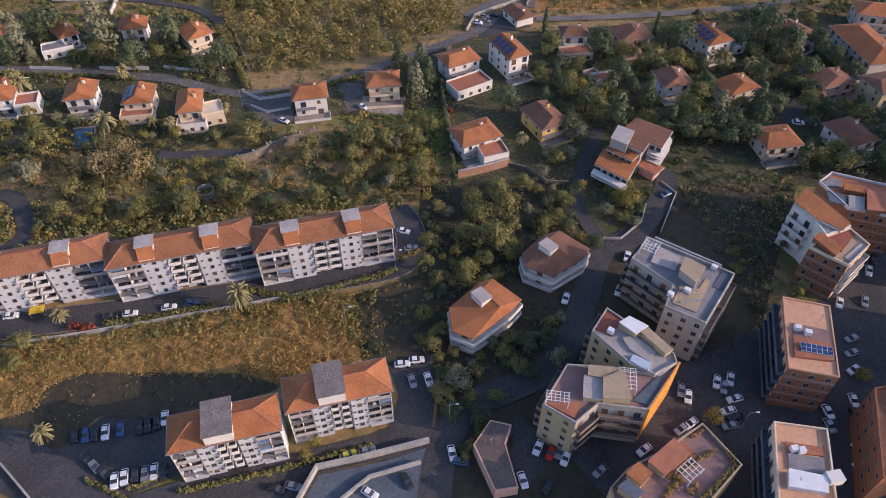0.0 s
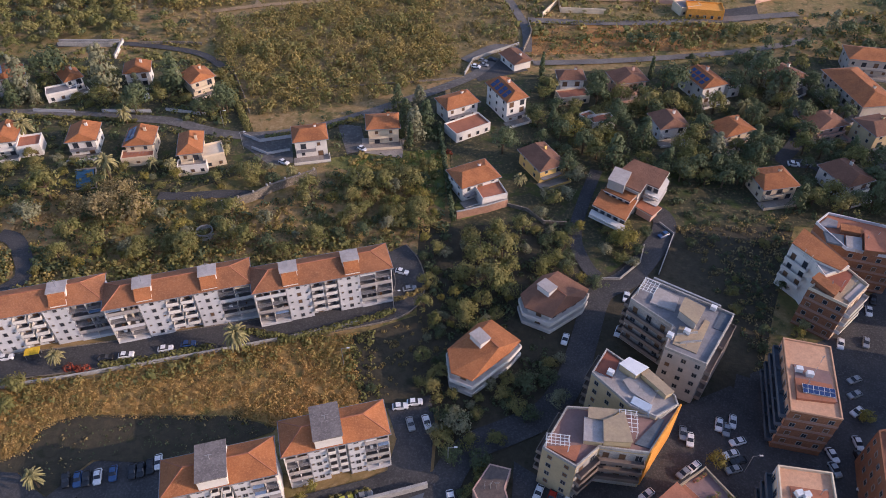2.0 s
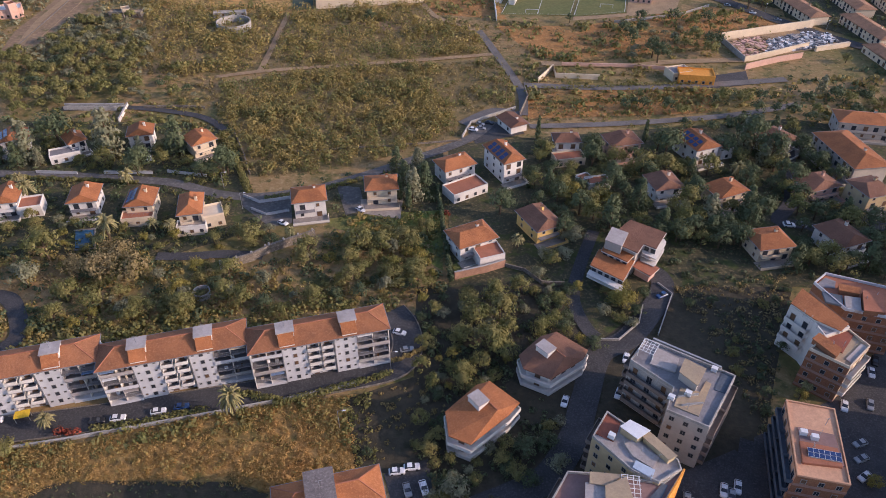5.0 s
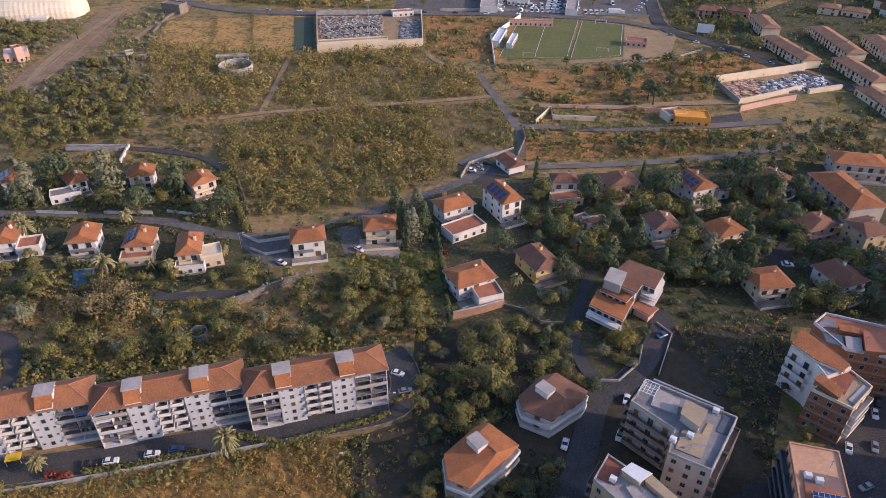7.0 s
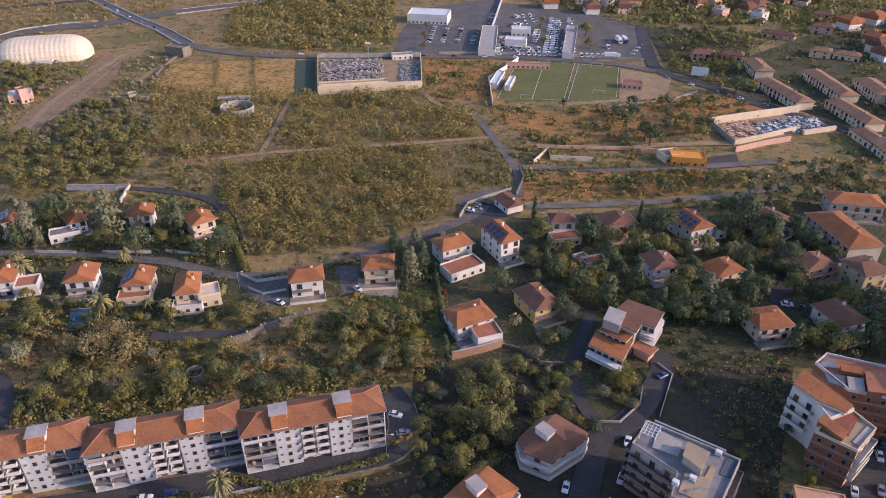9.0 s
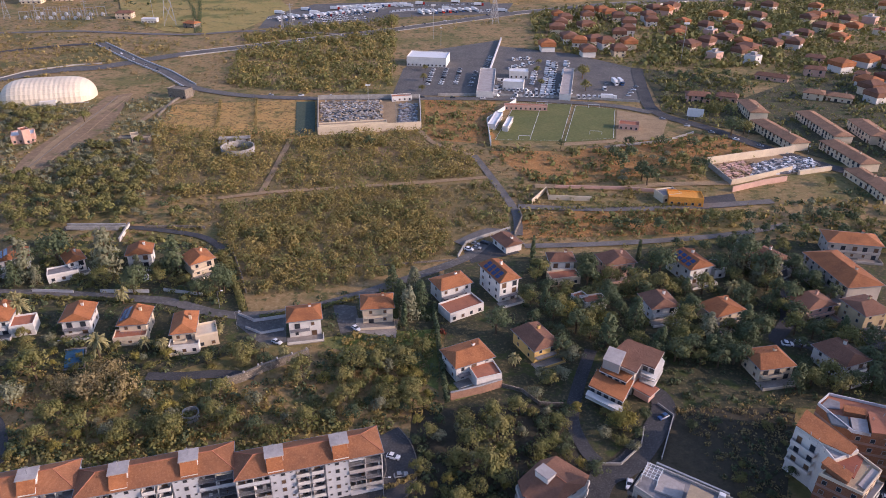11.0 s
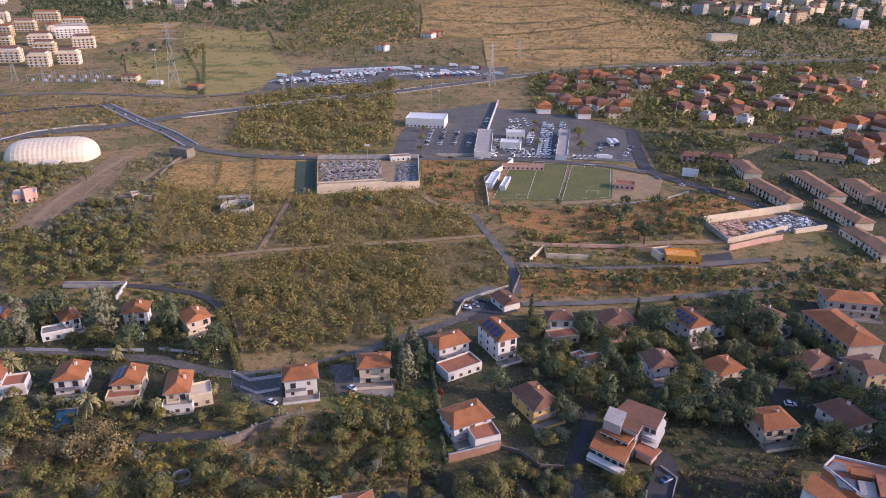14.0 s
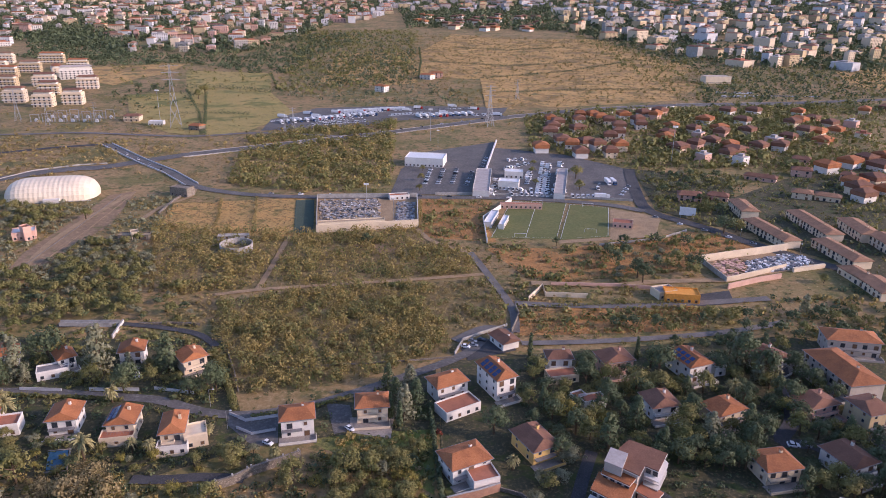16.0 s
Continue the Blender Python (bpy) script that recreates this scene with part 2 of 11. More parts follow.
DEPOT = mat("worn_grey_asphalt", (0.1, 0.095, 0.09), (0.14, 0.13, 0.12), 0.06, 0.9, 0.2, 0.8, c=(0.17, 0.16, 0.15))


# ---------- shaping helpers ----------
class Shape:
    """Collects boxes, prisms and faces into one mesh."""

    def __init__(self):
        self.v, self.f = [], []

    def face(self, *pts):
        k = len(self.v)
        self.v += [tuple(p) for p in pts]
        self.f.append(tuple(range(k, k + len(pts))))
        return self

    def prism(self, poly, z0, z1, shift=(0, 0)):
        k, n = len(self.v), len(poly)
        self.v += [(x, y, z0) for x, y in poly] + [(x + shift[0], y + shift[1], z1) for x, y in poly]
        self.f += [tuple(range(k + n, k + 2 * n)), tuple(range(k + n - 1, k - 1, -1))]
        self.f += [(k + i, k + (i + 1) % n, k + n + (i + 1) % n, k + n + i) for i in range(n)]
        return self

    def box(self, x0, x1, y0, y1, z0, z1):
        return self.prism([(x0, y0), (x1, y0), (x1, y1), (x0, y1)], z0, z1)

    def bar(self, p, q, r):
        p, q = Vector(p), Vector(q)
        d = (q - p).normalized()
        u = d.orthogonal().normalized() * r
        w = d.cross(u).normalized() * r
        k = len(self.v)
        self.v += [tuple(e + s) for e in (p, q) for s in (u, w, -u, -w)]
        self.f += [(k, k + 3, k + 2, k + 1), (k + 4, k + 5, k + 6, k + 7)] + [(k + i, k + (i + 1) % 4, k + 4 + (i + 1) % 4, k + 4 + i) for i in range(4)]
        return self

    def mesh(self, name, material):
        me = bpy.data.meshes.new(name)
        me.from_pydata(self.v, [], self.f)
        me.materials.append(material)
        return me


def part(name, shape, material, parent, label="", m=None):
    """One mesh object under a thing or a part. shape: a Shape, or mesh data to share."""
    me = shape.mesh(name, material) if isinstance(shape, Shape) else shape
    ob = new(name, me)
    ob.parent = parent
    if m is not None:
        ob.matrix_basis = m
    if label:
        ob["label"] = label
    return ob


def lift(y):
    """The ground's height: level here, rising gently far off towards the town."""
    d = y - 900
    return 0.0225 * (math.sqrt(d * d + 150 * 150) + d) - 0.0225 * (math.sqrt(900 * 900 + 150 * 150) - 900)


def thing(name, x, y, rot, label, category, group="", z=None):
    ob = new(name)
    ob.empty_display_size = 0.5
    ob.matrix_basis = pose(x, y, lift(y) if z is None else z, 0, 0, rot)
    return tagged(ob, label, category, group)


def plain(name, shape, material, label, category, kind="", group=""):
    ob = new(name, shape.mesh(name, material))
    return tagged(ob, label, category, group, kind)


def hip(w, d, h, rise, inset, over=0.6, along_x=True):
    """A tiled roof with hipped ends (inset 0: gables) and a closed, thick eave."""
    s = Shape()
    a, b = w / 2 + over, d / 2 + over
    if along_x:
        r0, r1 = (-a + inset, 0, h + rise), (a - inset, 0, h + rise)
    else:
        r0, r1 = (0, -b + inset, h + rise), (0, b - inset, h + rise)
    e = [(-a, -b, h), (a, -b, h), (a, b, h), (-a, b, h)]
    s.prism([p[:2] for p in e], h - 0.28, h - 0.01)
    if along_x:
        s.face(e[0], e[1], r1, r0).face(e[2], e[3], r0, r1).face(e[1], e[2], r1).face(e[3], e[0], r0)
    else:
        s.face(e[1], e[2], r1, r0).face(e[3], e[0], r0, r1).face(e[0], e[1], r0).face(e[2], e[3], r1)
    return s


SHARED = {}


def shared(key, build):
    if key not in SHARED:
        SHARED[key] = build()
    return SHARED[key]


def window_mesh(w, h):
    return shared(("frame", w, h), lambda: Shape().box(-w / 2, w / 2, -0.06, 0.05, 0, 0.1).box(-w / 2, w / 2, -0.06, 0.05, h - 0.08, h).box(-w / 2, -w / 2 + 0.1, -0.05, 0.05, 0.1, h - 0.08).box(w / 2 - 0.1, w / 2, -0.05, 0.05, 0.1, h - 0.08).box(-0.03, 0.03, -0.04, 0.05, 0.1, h - 0.08).mesh("window", WINFRAME))


def pane_mesh(w, h):
    return shared(("pane", w, h), lambda: Shape().box(-w / 2 + 0.08, w / 2 - 0.08, -0.02, 0.04, 0.08, h - 0.06).mesh("pane", GLASS))


def window(parent, x, y, z, ang, w=1.2, h=1.4, shut=False, far=False):
    """A framed window standing proud of a wall whose outward side is turned by ang from -y."""
    m = pose(x, y, z, 0, 0, ang)
    if far or shut or parent.matrix_basis.translation.y > 110:
        def both():
            me = Shape().box(-w / 2, w / 2, -0.06, 0.05, 0, 0.1).box(-w / 2, w / 2, -0.06, 0.05, h - 0.1, h).box(-w / 2, -w / 2 + 0.12, -0.05, 0.05, 0.1, h - 0.1).box(w / 2 - 0.12, w / 2, -0.05, 0.05, 0.1, h - 0.1).box(-w / 2 + 0.12, w / 2 - 0.12, -0.02, 0.04, 0.1, h - 0.1).mesh("window", WINFRAME)
            me.materials.append(SHUTTER if shut else GLASS)
            for f in list(me.polygons)[-6:]:
                f.material_index = 1
            return me
        return part("window", shared(("far_window", w, h, shut), both), None, parent, m=m)
    ob = part("window", window_mesh(w, h), None, parent, m=m)
    part("pane", pane_mesh(w, h), None, ob)
    return ob


def balcony(parent, x0, x1, y0, y1, z, material, rail=True):
    """A slab from y0 (outer) to y1 with a low front, and rails as a part of it."""
    slab = part("balcony", Shape().box(x0, x1, y0, y1, z - 0.2, z), GREYROOF, parent)
    s = Shape()
    if rail:
        s.box(x0, x1, y0, y0 + 0.06, z + 0.95, z + 1.02).box(x0, x0 + 0.06, y0, y1, z + 0.95, z + 1.02).box(x1 - 0.06, x1, y0, y1, z + 0.95, z + 1.02)
        n = max(2, int((x1 - x0) / 0.45))
        for i in range(n + 1):
            x = x0 + (x1 - x0 - 0.05) * i / n
            s.box(x, x + 0.05, y0, y0 + 0.05, z, z + 0.95)
        part("railing", s, RAIL, slab)
    else:
        s.box(x0, x1, y0, y0 + 0.12, z, z + 1.0).box(x0, x0 + 0.1, y0 + 0.12, y1, z, z + 1.0).box(x1 - 0.1, x1, y0 + 0.12, y1, z, z + 1.0)
        part("parapet", s, material, slab)
    return slab



# ---------- kinds of things ----------
def gutter(parent, w, d, h, over=0.7, cx=0.0, cy=0.0):
    """A pale gutter round the eaves."""
    a, b = w / 2 + over, d / 2 + over
    s = Shape().box(cx - a - 0.14, cx + a + 0.14, cy - b - 0.14, cy - b, h - 0.22, h - 0.02).box(cx - a - 0.14, cx + a + 0.14, cy + b, cy + b + 0.14, h - 0.22, h - 0.02)
    s.box(cx - a - 0.14, cx - a, cy - b, cy + b, h - 0.22, h - 0.02).box(cx + a, cx + a + 0.14, cy - b, cy + b, h - 0.22, h - 0.02)
    return part("gutter", s, RAIL, parent)


def villa(x, y, rot, w, d, h, label, wall=None, roof=None, rise=1.9, inset=3.0, along_x=True, solar=False, deck=True, chimney=(0.2, 0.1), seed=1, group="hillside villas"):
    rnd = random.Random(seed)
    v = thing("villa", x, y, rot, label, "house", group)
    wall, roof = wall or WHITE, roof or TILE
    if y < 300:
        w, d = w - 1.3, d - 1.3
    part("wall", Shape().box(-w / 2, w / 2, -d / 2, d / 2, -0.3, h - 0.29), wall, v)
    part("roof", hip(w, d, h, rise, inset, 0.7, along_x), roof, v)
    cx, cy = chimney[0] * w, chimney[1] * d
    c = part("chimney", Shape().box(cx - 0.4, cx + 0.4, cy - 0.4, cy + 0.4, h + 0.3, h + rise + 0.7), wall, v)
    part("cap", Shape().box(cx - 0.55, cx + 0.55, cy - 0.55, cy + 0.55, h + rise + 0.7, h + rise + 0.85), roof, c)
    floors = max(1, round(h / 2.9))
    distant = y > 480
    tall = (h - 0.3) / floors
    if y < 300:
        gutter(v, w, d, h)
    if y < 300 and deck:
        t = part("terrace", Shape().box(-w / 2 - 1.0, w / 2 + 0.6, -d / 2 - 4.2, -d / 2 + 0.04, -0.3, 0.35), PAVING, v, "paved terrace before the house")
        part("balustrade", Shape().box(-w / 2 - 1.0, w / 2 + 0.6, -d / 2 - 4.2, -d / 2 - 4.0, 0.35, 1.2).box(w / 2 + 0.4, w / 2 + 0.6, -d / 2 - 4.0, -d / 2, 0.35, 1.2), wall, t)
    for k in range(floors):
        z = k * tall + 0.95
        n = max(2, int(w / (5.5 if distant else 3.6)))
        for i in range(n):
            wx = -w / 2 + (i + 0.5) * w / n + rnd.uniform(-0.3, 0.3)
            if rnd.random() < 0.55:
                window(v, wx, -d / 2 - 0.03, z - 0.75, 0, 1.9, 2.15, rnd.random() < 0.3)
            else:
                window(v, wx, -d / 2 - 0.03, z, 0, 1.2, 1.4, rnd.random() < 0.35)
        for s in (-1, 1):
            if s * x > 25:
                continue
            for i in range(0 if distant and s < 0 else max(1, int(d / 4.5))):
                wy = -d / 2 + (i + 0.5) * d / max(1, int(d / 4.5))
                window(v, s * (w / 2 + 0.03), wy, z, 90 * s, 1.1, 1.3, rnd.random() < 0.4)
    if deck and floors > 1:
        balcony(v, -w / 2 + 0.3, w / 2 - rnd.uniform(0.3, w * 0.4), -d / 2 - 1.5, -d / 2 + 0.05, tall, wall, rnd.random() < 0.5)
    if solar:
        # panels lie on the left slope
        b, run = d / 2 + 0.7, w / 2 + 0.7
        tilt = math.degrees(math.atan2(rise, run))
        for i in range(4):
            for j in range(2):
                py = -d * 0.3 + i * d * 0.19
                t = 0.28 + 0.34 * j
                part("solar_panel", shared("solar", lambda: Shape().box(-0.8, 0.8, -0.95, 0.95, 0.1, 0.16).mesh("solar_panel", SOLAR)), None, v, m=pose(-run * (1 - t), py, h + rise * t, 0, -tilt, 0))
    return v


def annex(x, y, rot, w, d, h, label, wall=None, roof=None, name="annex", group=""):
    """A low flat-topped extension with parapet, door and window."""
    a = thing(name, x, y, rot, label, "outbuilding", group)
    wall = wall or WHITE
    part("wall", Shape().box(-w / 2, w / 2, -d / 2, d / 2, -0.3, h), wall, a)
    part("roof", Shape().box(-w / 2 + 0.2, w / 2 - 0.2, -d / 2 + 0.2, d / 2 - 0.2, h, h + 0.08), roof or TERRACE, a)
    p = Shape()
    p.box(-w / 2, w / 2, -d / 2, -d / 2 + 0.2, h, h + 0.7).box(-w / 2, w / 2, d / 2 - 0.2, d / 2, h, h + 0.7)
    p.box(-w / 2, -w / 2 + 0.2, -d / 2 + 0.2, d / 2 - 0.2, h, h + 0.7).box(w / 2 - 0.2, w / 2, -d / 2 + 0.2, d / 2 - 0.2, h, h + 0.7)
    part("parapet", p, wall, a)
    n = max(1, int(w / 3))
    for i in range(n):
        window(a, -w / 2 + (i + 0.5) * w / n, -d / 2 - 0.03, 0.7, 0, 1.3, 1.4, i % 3 == 1)
    return a


def apartment_block(x, y, rot, segments, depth, H, label, towers, flat_towers=False):
    """segments: (x0, x1, step back) along the front; each has recessed loggias, stacked balconies and plain bays under a hipped roof."""
    v = thing("apartment_block", x, y, rot, label, "apartment building")
    storeys, D = 5, depth
    F = (H - 0.35) / storeys
    rnd = random.Random(len(segments))
    bays = (("b", 0.22), ("w", 0.175), ("n", 0.1), ("n", 0.1), ("w", 0.165), ("b", 0.24))
    for x0, x1, back in segments:
        w, front = x1 - x0, -D / 2 + back
        poly, cur, spans = [], x0, []
        for kind, share in bays:
            nx = cur + share * w
            yy = front + {"b": 1.9, "n": 1.0, "w": 0.0}[kind]
            poly += [(cur, yy), (nx, yy)]
            spans.append((kind, cur, nx))
            cur = nx
        poly[-1] = (x1, poly[-1][1])
        poly += [(x1, D / 2 + back), (x0, D / 2 + back)]
        part("wall", Shape().prism(poly, -0.3, H - 0.3), PALEGREY, v)
        roof = hip(w - 0.8, D, H, 2.7, 4.9, 0.75)
        roof.v = [(a + (x0 + x1) / 2, b + back, c) for a, b, c in roof.v]
        part("roof", roof, TILE if flat_towers else OLDTILE, v)
        gutter(v, w - 0.8, D, H, 0.75, (x0 + x1) / 2, back)
        r0, r1 = x0 + 0.35 - 0.7 + 4.9, x1 - 0.35 + 0.7 - 4.9
        part("ridge_tiles", Shape().bar((r0, back, H + 2.72), (r1, back, H + 2.72), 0.16), TERRACE, v)
        for ex, rx in ((x0 - 0.35, r0), (x1 + 0.35, r1)):
            for ey in (-D / 2 - 0.7, D / 2 + 0.7):
                part("hip_tiles", Shape().bar((ex, ey + back, H + 0.02), (rx, back, H + 2.72), 0.13), TERRACE, v)
        # end walls of the loggias and the floor line under each storey
        part("fin_wall", Shape().box(x0, x0 + 0.22, front - 0.3, front + 1.9, -0.3, H - 0.3), WHITE, v)
        part("fin_wall", Shape().box(x1 - 0.22, x1, front - 0.3, front + 1.9, -0.3, H - 0.3), WHITE, v)
        for k in range(storeys):
            z = k * F + 0.1
            for kind, a, b in spans:
                if kind == "b":
                    a2, b2 = a + (0.24 if a == x0 else 0.02), b - (0.24 if b == x1 else 0.02)
                    if k:
                        balcony(v, a2, b2, front - 0.35, front + 1.88, z, rnd.choice((PALEGREY, PALEROOF, CONCRETE)), (k * 7 + int(a) * 3) % 5 < 2)
                    else:
                        part("plinth", Shape().box(a2, b2, front - 0.3, front + 1.88, -0.3, 0.95), PALEGREY, v)
                    mid = (a2 + b2) / 2
                    part("fin_wall", Shape().box(mid - 0.07, mid + 0.07, front - 0.2, front + 1.88, z + 0.02, z + F - 0.22), WHITE, v)
                    n = max(2, int((b - a) / 2.3))
                    for i in range(n):
                        window(v, a2 + (i + 0.5) * (b2 - a2) / n, front + 1.87, z + 0.05, 0, 1.5, 2.0, rnd.random() < 0.45)
                    if k:
                        # things kept on the balconies
                        for i in range(rnd.randrange(2, 5)):
                            cx, ch, cw = rnd.uniform(a2 + 0.5, b2 - 0.7), rnd.uniform(0.5, 1.5), rnd.uniform(0.35, 0.9)
                            cy = front + rnd.uniform(0.1, 1.2)
                            part("cupboard", Shape().box(cx, cx + cw, cy, cy + 0.45, z + 0.003, z + ch), rnd.choice((FRAME, WHITE, STEEL, SHUTTER, CREAM, GREYROOF)), v)
                    if k and rnd.random() < 0.35:
                        a3, b3 = (a2 + 0.2, mid - 0.2) if rnd.random() < 0.5 else (mid + 0.2, b2 - 0.2)
                        part("awning", Shape().prism([(a3, front - 0.8), (b3, front - 0.8), (b3, front + 1.2), (a3, front + 1.2)], z + 1.95, z + 2.02, (0, 0.1)), rnd.choice((CREAM, FRAME, CLOTH, PALEROOF)), v)
                elif kind == "n":
                    if k:
                        balcony(v, a + 0.3, b - 0.3, front - 0.75, front + 1.0, z, WHITE, False)
                    window(v, (a + b) / 2, front + 0.97, z + 0.05, 0, 1.5, 2.0, rnd.random() < 0.3)
                    if rnd.random() < 0.5:
                        part("air_conditioner", Shape().box(b - 1.2, b - 0.45, front + 0.62, front + 0.96, z + 1.4, z + 1.95), FRAME, v)
                else:
                    for q, ww, wh, zz in ((0.18, 0.7, 0.6, 1.5), (0.52, 1.1, 1.3, 0.95), (0.84, 0.7, 0.6, 1.5)):
                        window(v, a + q * (b - a), front - 0.03, z + zz, 0, ww, wh, rnd.random() < 0.2)
            for i in range(2 if x1 == segments[-1][1] else 0):
                window(v, x1 + 0.03, front + 3.4 + 2.8 * i, z + 0.9, 90, 1.1, 1.3, rnd.random() < 0.4)
        for kind, a, b in spans:
            if kind == "w":
                part("downpipe", Shape().box(a + 0.06, a + 0.2, front - 0.14, front - 0.01, 0, H - 0.3), RAIL, v)
    for tx, ty, tw, td, tz in towers:
        base = H + 0.2
        t = part("stair_tower", Shape().box(tx - tw / 2, tx + tw / 2, ty - td / 2, ty + td / 2, base, base + tz), WHITE, v, "stair tower rising through the tiled roof")
        part("tower_roof", Shape().box(tx - tw / 2 - 0.25, tx + tw / 2 + 0.25, ty - td / 2 - 0.25, ty + td / 2 + 0.25, base + tz, base + tz + 0.25), STAIRROOF if flat_towers else PALEROOF, t)
        part("aerial", Shape().bar((tx, ty, base + tz + 0.25), (tx, ty, base + tz + 2.6), 0.05).bar((tx - 0.7, ty, base + tz + 2.3), (tx + 0.7, ty, base + tz + 2.3), 0.04).bar((tx, ty - 0.5, base + tz + 1.9), (tx, ty + 0.5, base + tz + 1.9), 0.04), STEEL, t)
        if not flat_towers:
            # a steep tiled apron in front of the stair head, over a low white wall
            f0, f1 = ty - td / 2 - 2.3, ty - td / 2 - 0.01
            a, b, lo, hi = tx - tw / 2 + 0.1, tx + tw / 2 - 0.1, base + 0.75, base + tz - 0.15
            part("dormer_wall", Shape().box(a + 0.1, b - 0.1, f0 + 0.25, f1, base - 0.1, lo - 0.02), WHITE, t)
            e = [(a, f0, lo), (b, f0, lo), (b, f1, hi), (a, f1, hi)]
            g = Shape().face(*e).face(*[(p, q, r - 0.2) for p, q, r in e[::-1]])
            g.face((a, f0, lo - 0.2), (b, f0, lo - 0.2), (b, f0, lo), (a, f0, lo)).face((b, f0, lo - 0.2), (b, f1, hi - 0.2), (b, f1, hi), (b, f0, lo)).face((a, f1, hi - 0.2), (a, f0, lo - 0.2), (a, f0, lo), (a, f1, hi))
            part("dormer_roof", g, TILE, t)
    return v



def inner(poly, t):
    """The polygon drawn in by t (counter-clockwise corners)."""
    out, n = [], len(poly)
    for i in range(n):
        p, a, b = Vector(poly[i]), Vector(poly[i - 1]), Vector(poly[(i + 1) % n])
        d0, d1 = (p - a).normalized(), (b - p).normalized()
        n0, n1 = Vector((-d0.y, d0.x)), Vector((-d1.y, d1.x))
        k = (n0 + n1)
        k = k / max(k.dot(n0), 0.3)
        out.append(tuple(p + k * t))
    return out


def tower(x, y, poly, h, label, wall, roof, edges="", bands=None, huts=(), group="", name="tower_block", parapet=0.9, seed=3, rails=WHITE, sheds=(), stripes=None):
    """A flat-roofed block on a counter-clockwise footprint round (x, y). edges, a letter a side: w windows, b balconies, - blank."""
    v = thing(name, x, y, 0, label, "apartment building", group)
    rnd = random.Random(seed)
    part("wall", Shape().prism(poly, -0.3, h), wall, v)
    ins = inner(poly, 0.3)
    part("roof", Shape().prism(ins, h, h + 0.12), roof, v)
    n = len(poly)
    for i in range(n):
        j = (i + 1) % n
        s = Shape()
        s.prism([poly[i], poly[j], ins[j], ins[i]], h, h + parapet)
        part("parapet", s, wall if bands is None else bands, v)
    storeys = max(2, int(h / 3.1))
    if stripes:
        for k in range(storeys):
            z = h - (k + 1) * 3.1
            part("floor_band", Shape().prism(inner(poly, -0.06), max(z, 0.1), max(z, 0.1) + 0.75), stripes, v)
    for i in range(n):
        kind = edges[i] if i < len(edges) else "-"
        if kind == "-":
            continue
        a, b = Vector(poly[i]), Vector(poly[(i + 1) % n])
        L = (b - a).length
        d = (b - a) / L
        ang = math.degrees(math.atan2(d.y, d.x))
        out = Vector((d.y, -d.x))
        if kind in "wv":
            count = max(2, int(L / (3.0 if kind == "w" else 2.2)))
            for k in range(storeys):
                z = h - (k + 1) * 3.1 + 1.0
                if z < 0.3:
                    continue
                for c in range(count):
                    q = a + d * L * (c + 0.5) / count + out * 0.03
                    window(v, q.x, q.y, z, ang, 1.2, 1.4, rnd.random() < 0.35)
        if kind == "b":
            holder = part("balcony_front", Shape().box(0.3, L - 0.3, -0.04, 0.02, 0.3, h - 0.4), bands or wall, v, m=pose(a.x, a.y, 0, 0, 0, ang))
            for k in range(storeys):
                z = h - (k + 1) * 3.1
                if z < 1.5:
                    continue
                cells = max(1, int(L / 6.5))
                for c in range(cells):
                    x0, x1 = 0.3 + (L - 0.6) * c / cells + 0.12, 0.3 + (L - 0.6) * (c + 1) / cells - 0.12
                    s = Shape().box(x0, x1, -1.4, -0.04, z - 0.2, z).box(x0, x1, -1.4, -1.28, z, z + 0.95).box(x0, x0 + 0.1, -1.28, -0.04, z, z + 0.95).box(x1 - 0.1, x1, -1.28, -0.04, z, z + 0.95)
                    bal = part("balcony", s, rails, v, m=pose(a.x, a.y, 0, 0, 0, ang))
                for c in range(max(2, int(L / 3))):
                    q = a + d * L * (c + 0.5) / max(2, int(L / 3)) + out * 0.07
                    window(v, q.x, q.y, z + 0.1, ang, 1.5, 2.2, rnd.random() < 0.4)
    for poly2, z0, hh, hm in sheds:
        t = part("roof_hut" if hh > 1 else "roof_deck", Shape().prism(poly2, h + 0.12, h + 0.1 + hh), wall if hh > 1 else hm, v)
        if hh > 1:
            part("hut_roof", Shape().prism(inner(poly2, -0.2), h + 0.1 + hh, h + 0.28 + hh), hm, t)
    for hx, hy, hw, hd, hh, ha, hm in huts:
        t = part("roof_hut", Shape().box(-hw / 2, hw / 2, -hd / 2, hd / 2, 0, hh), wall, v, m=pose(hx, hy, h + 0.12, 0, 0, ha))
        part("hut_roof", Shape().box(-hw / 2 - 0.15, hw / 2 + 0.15, -hd / 2 - 0.15, hd / 2 + 0.15, hh, hh + 0.18), hm, t)
    for i in range(3):
        hx, hy = (Vector(ins[0]) * (0.25 + 0.2 * i) + Vector(ins[n // 2]) * (0.75 - 0.2 * i))
        part("antenna", Shape().box(-0.04, 0.04, -0.04, 0.04, 0, 2.6).box(-0.6, 0.6, -0.02, 0.02, 2.3, 2.36).box(-0.4, 0.4, -0.02, 0.02, 1.9, 1.96), STEEL, v, m=pose(hx, hy, h + 0.12, 0, 0, 40 * i))
    return v


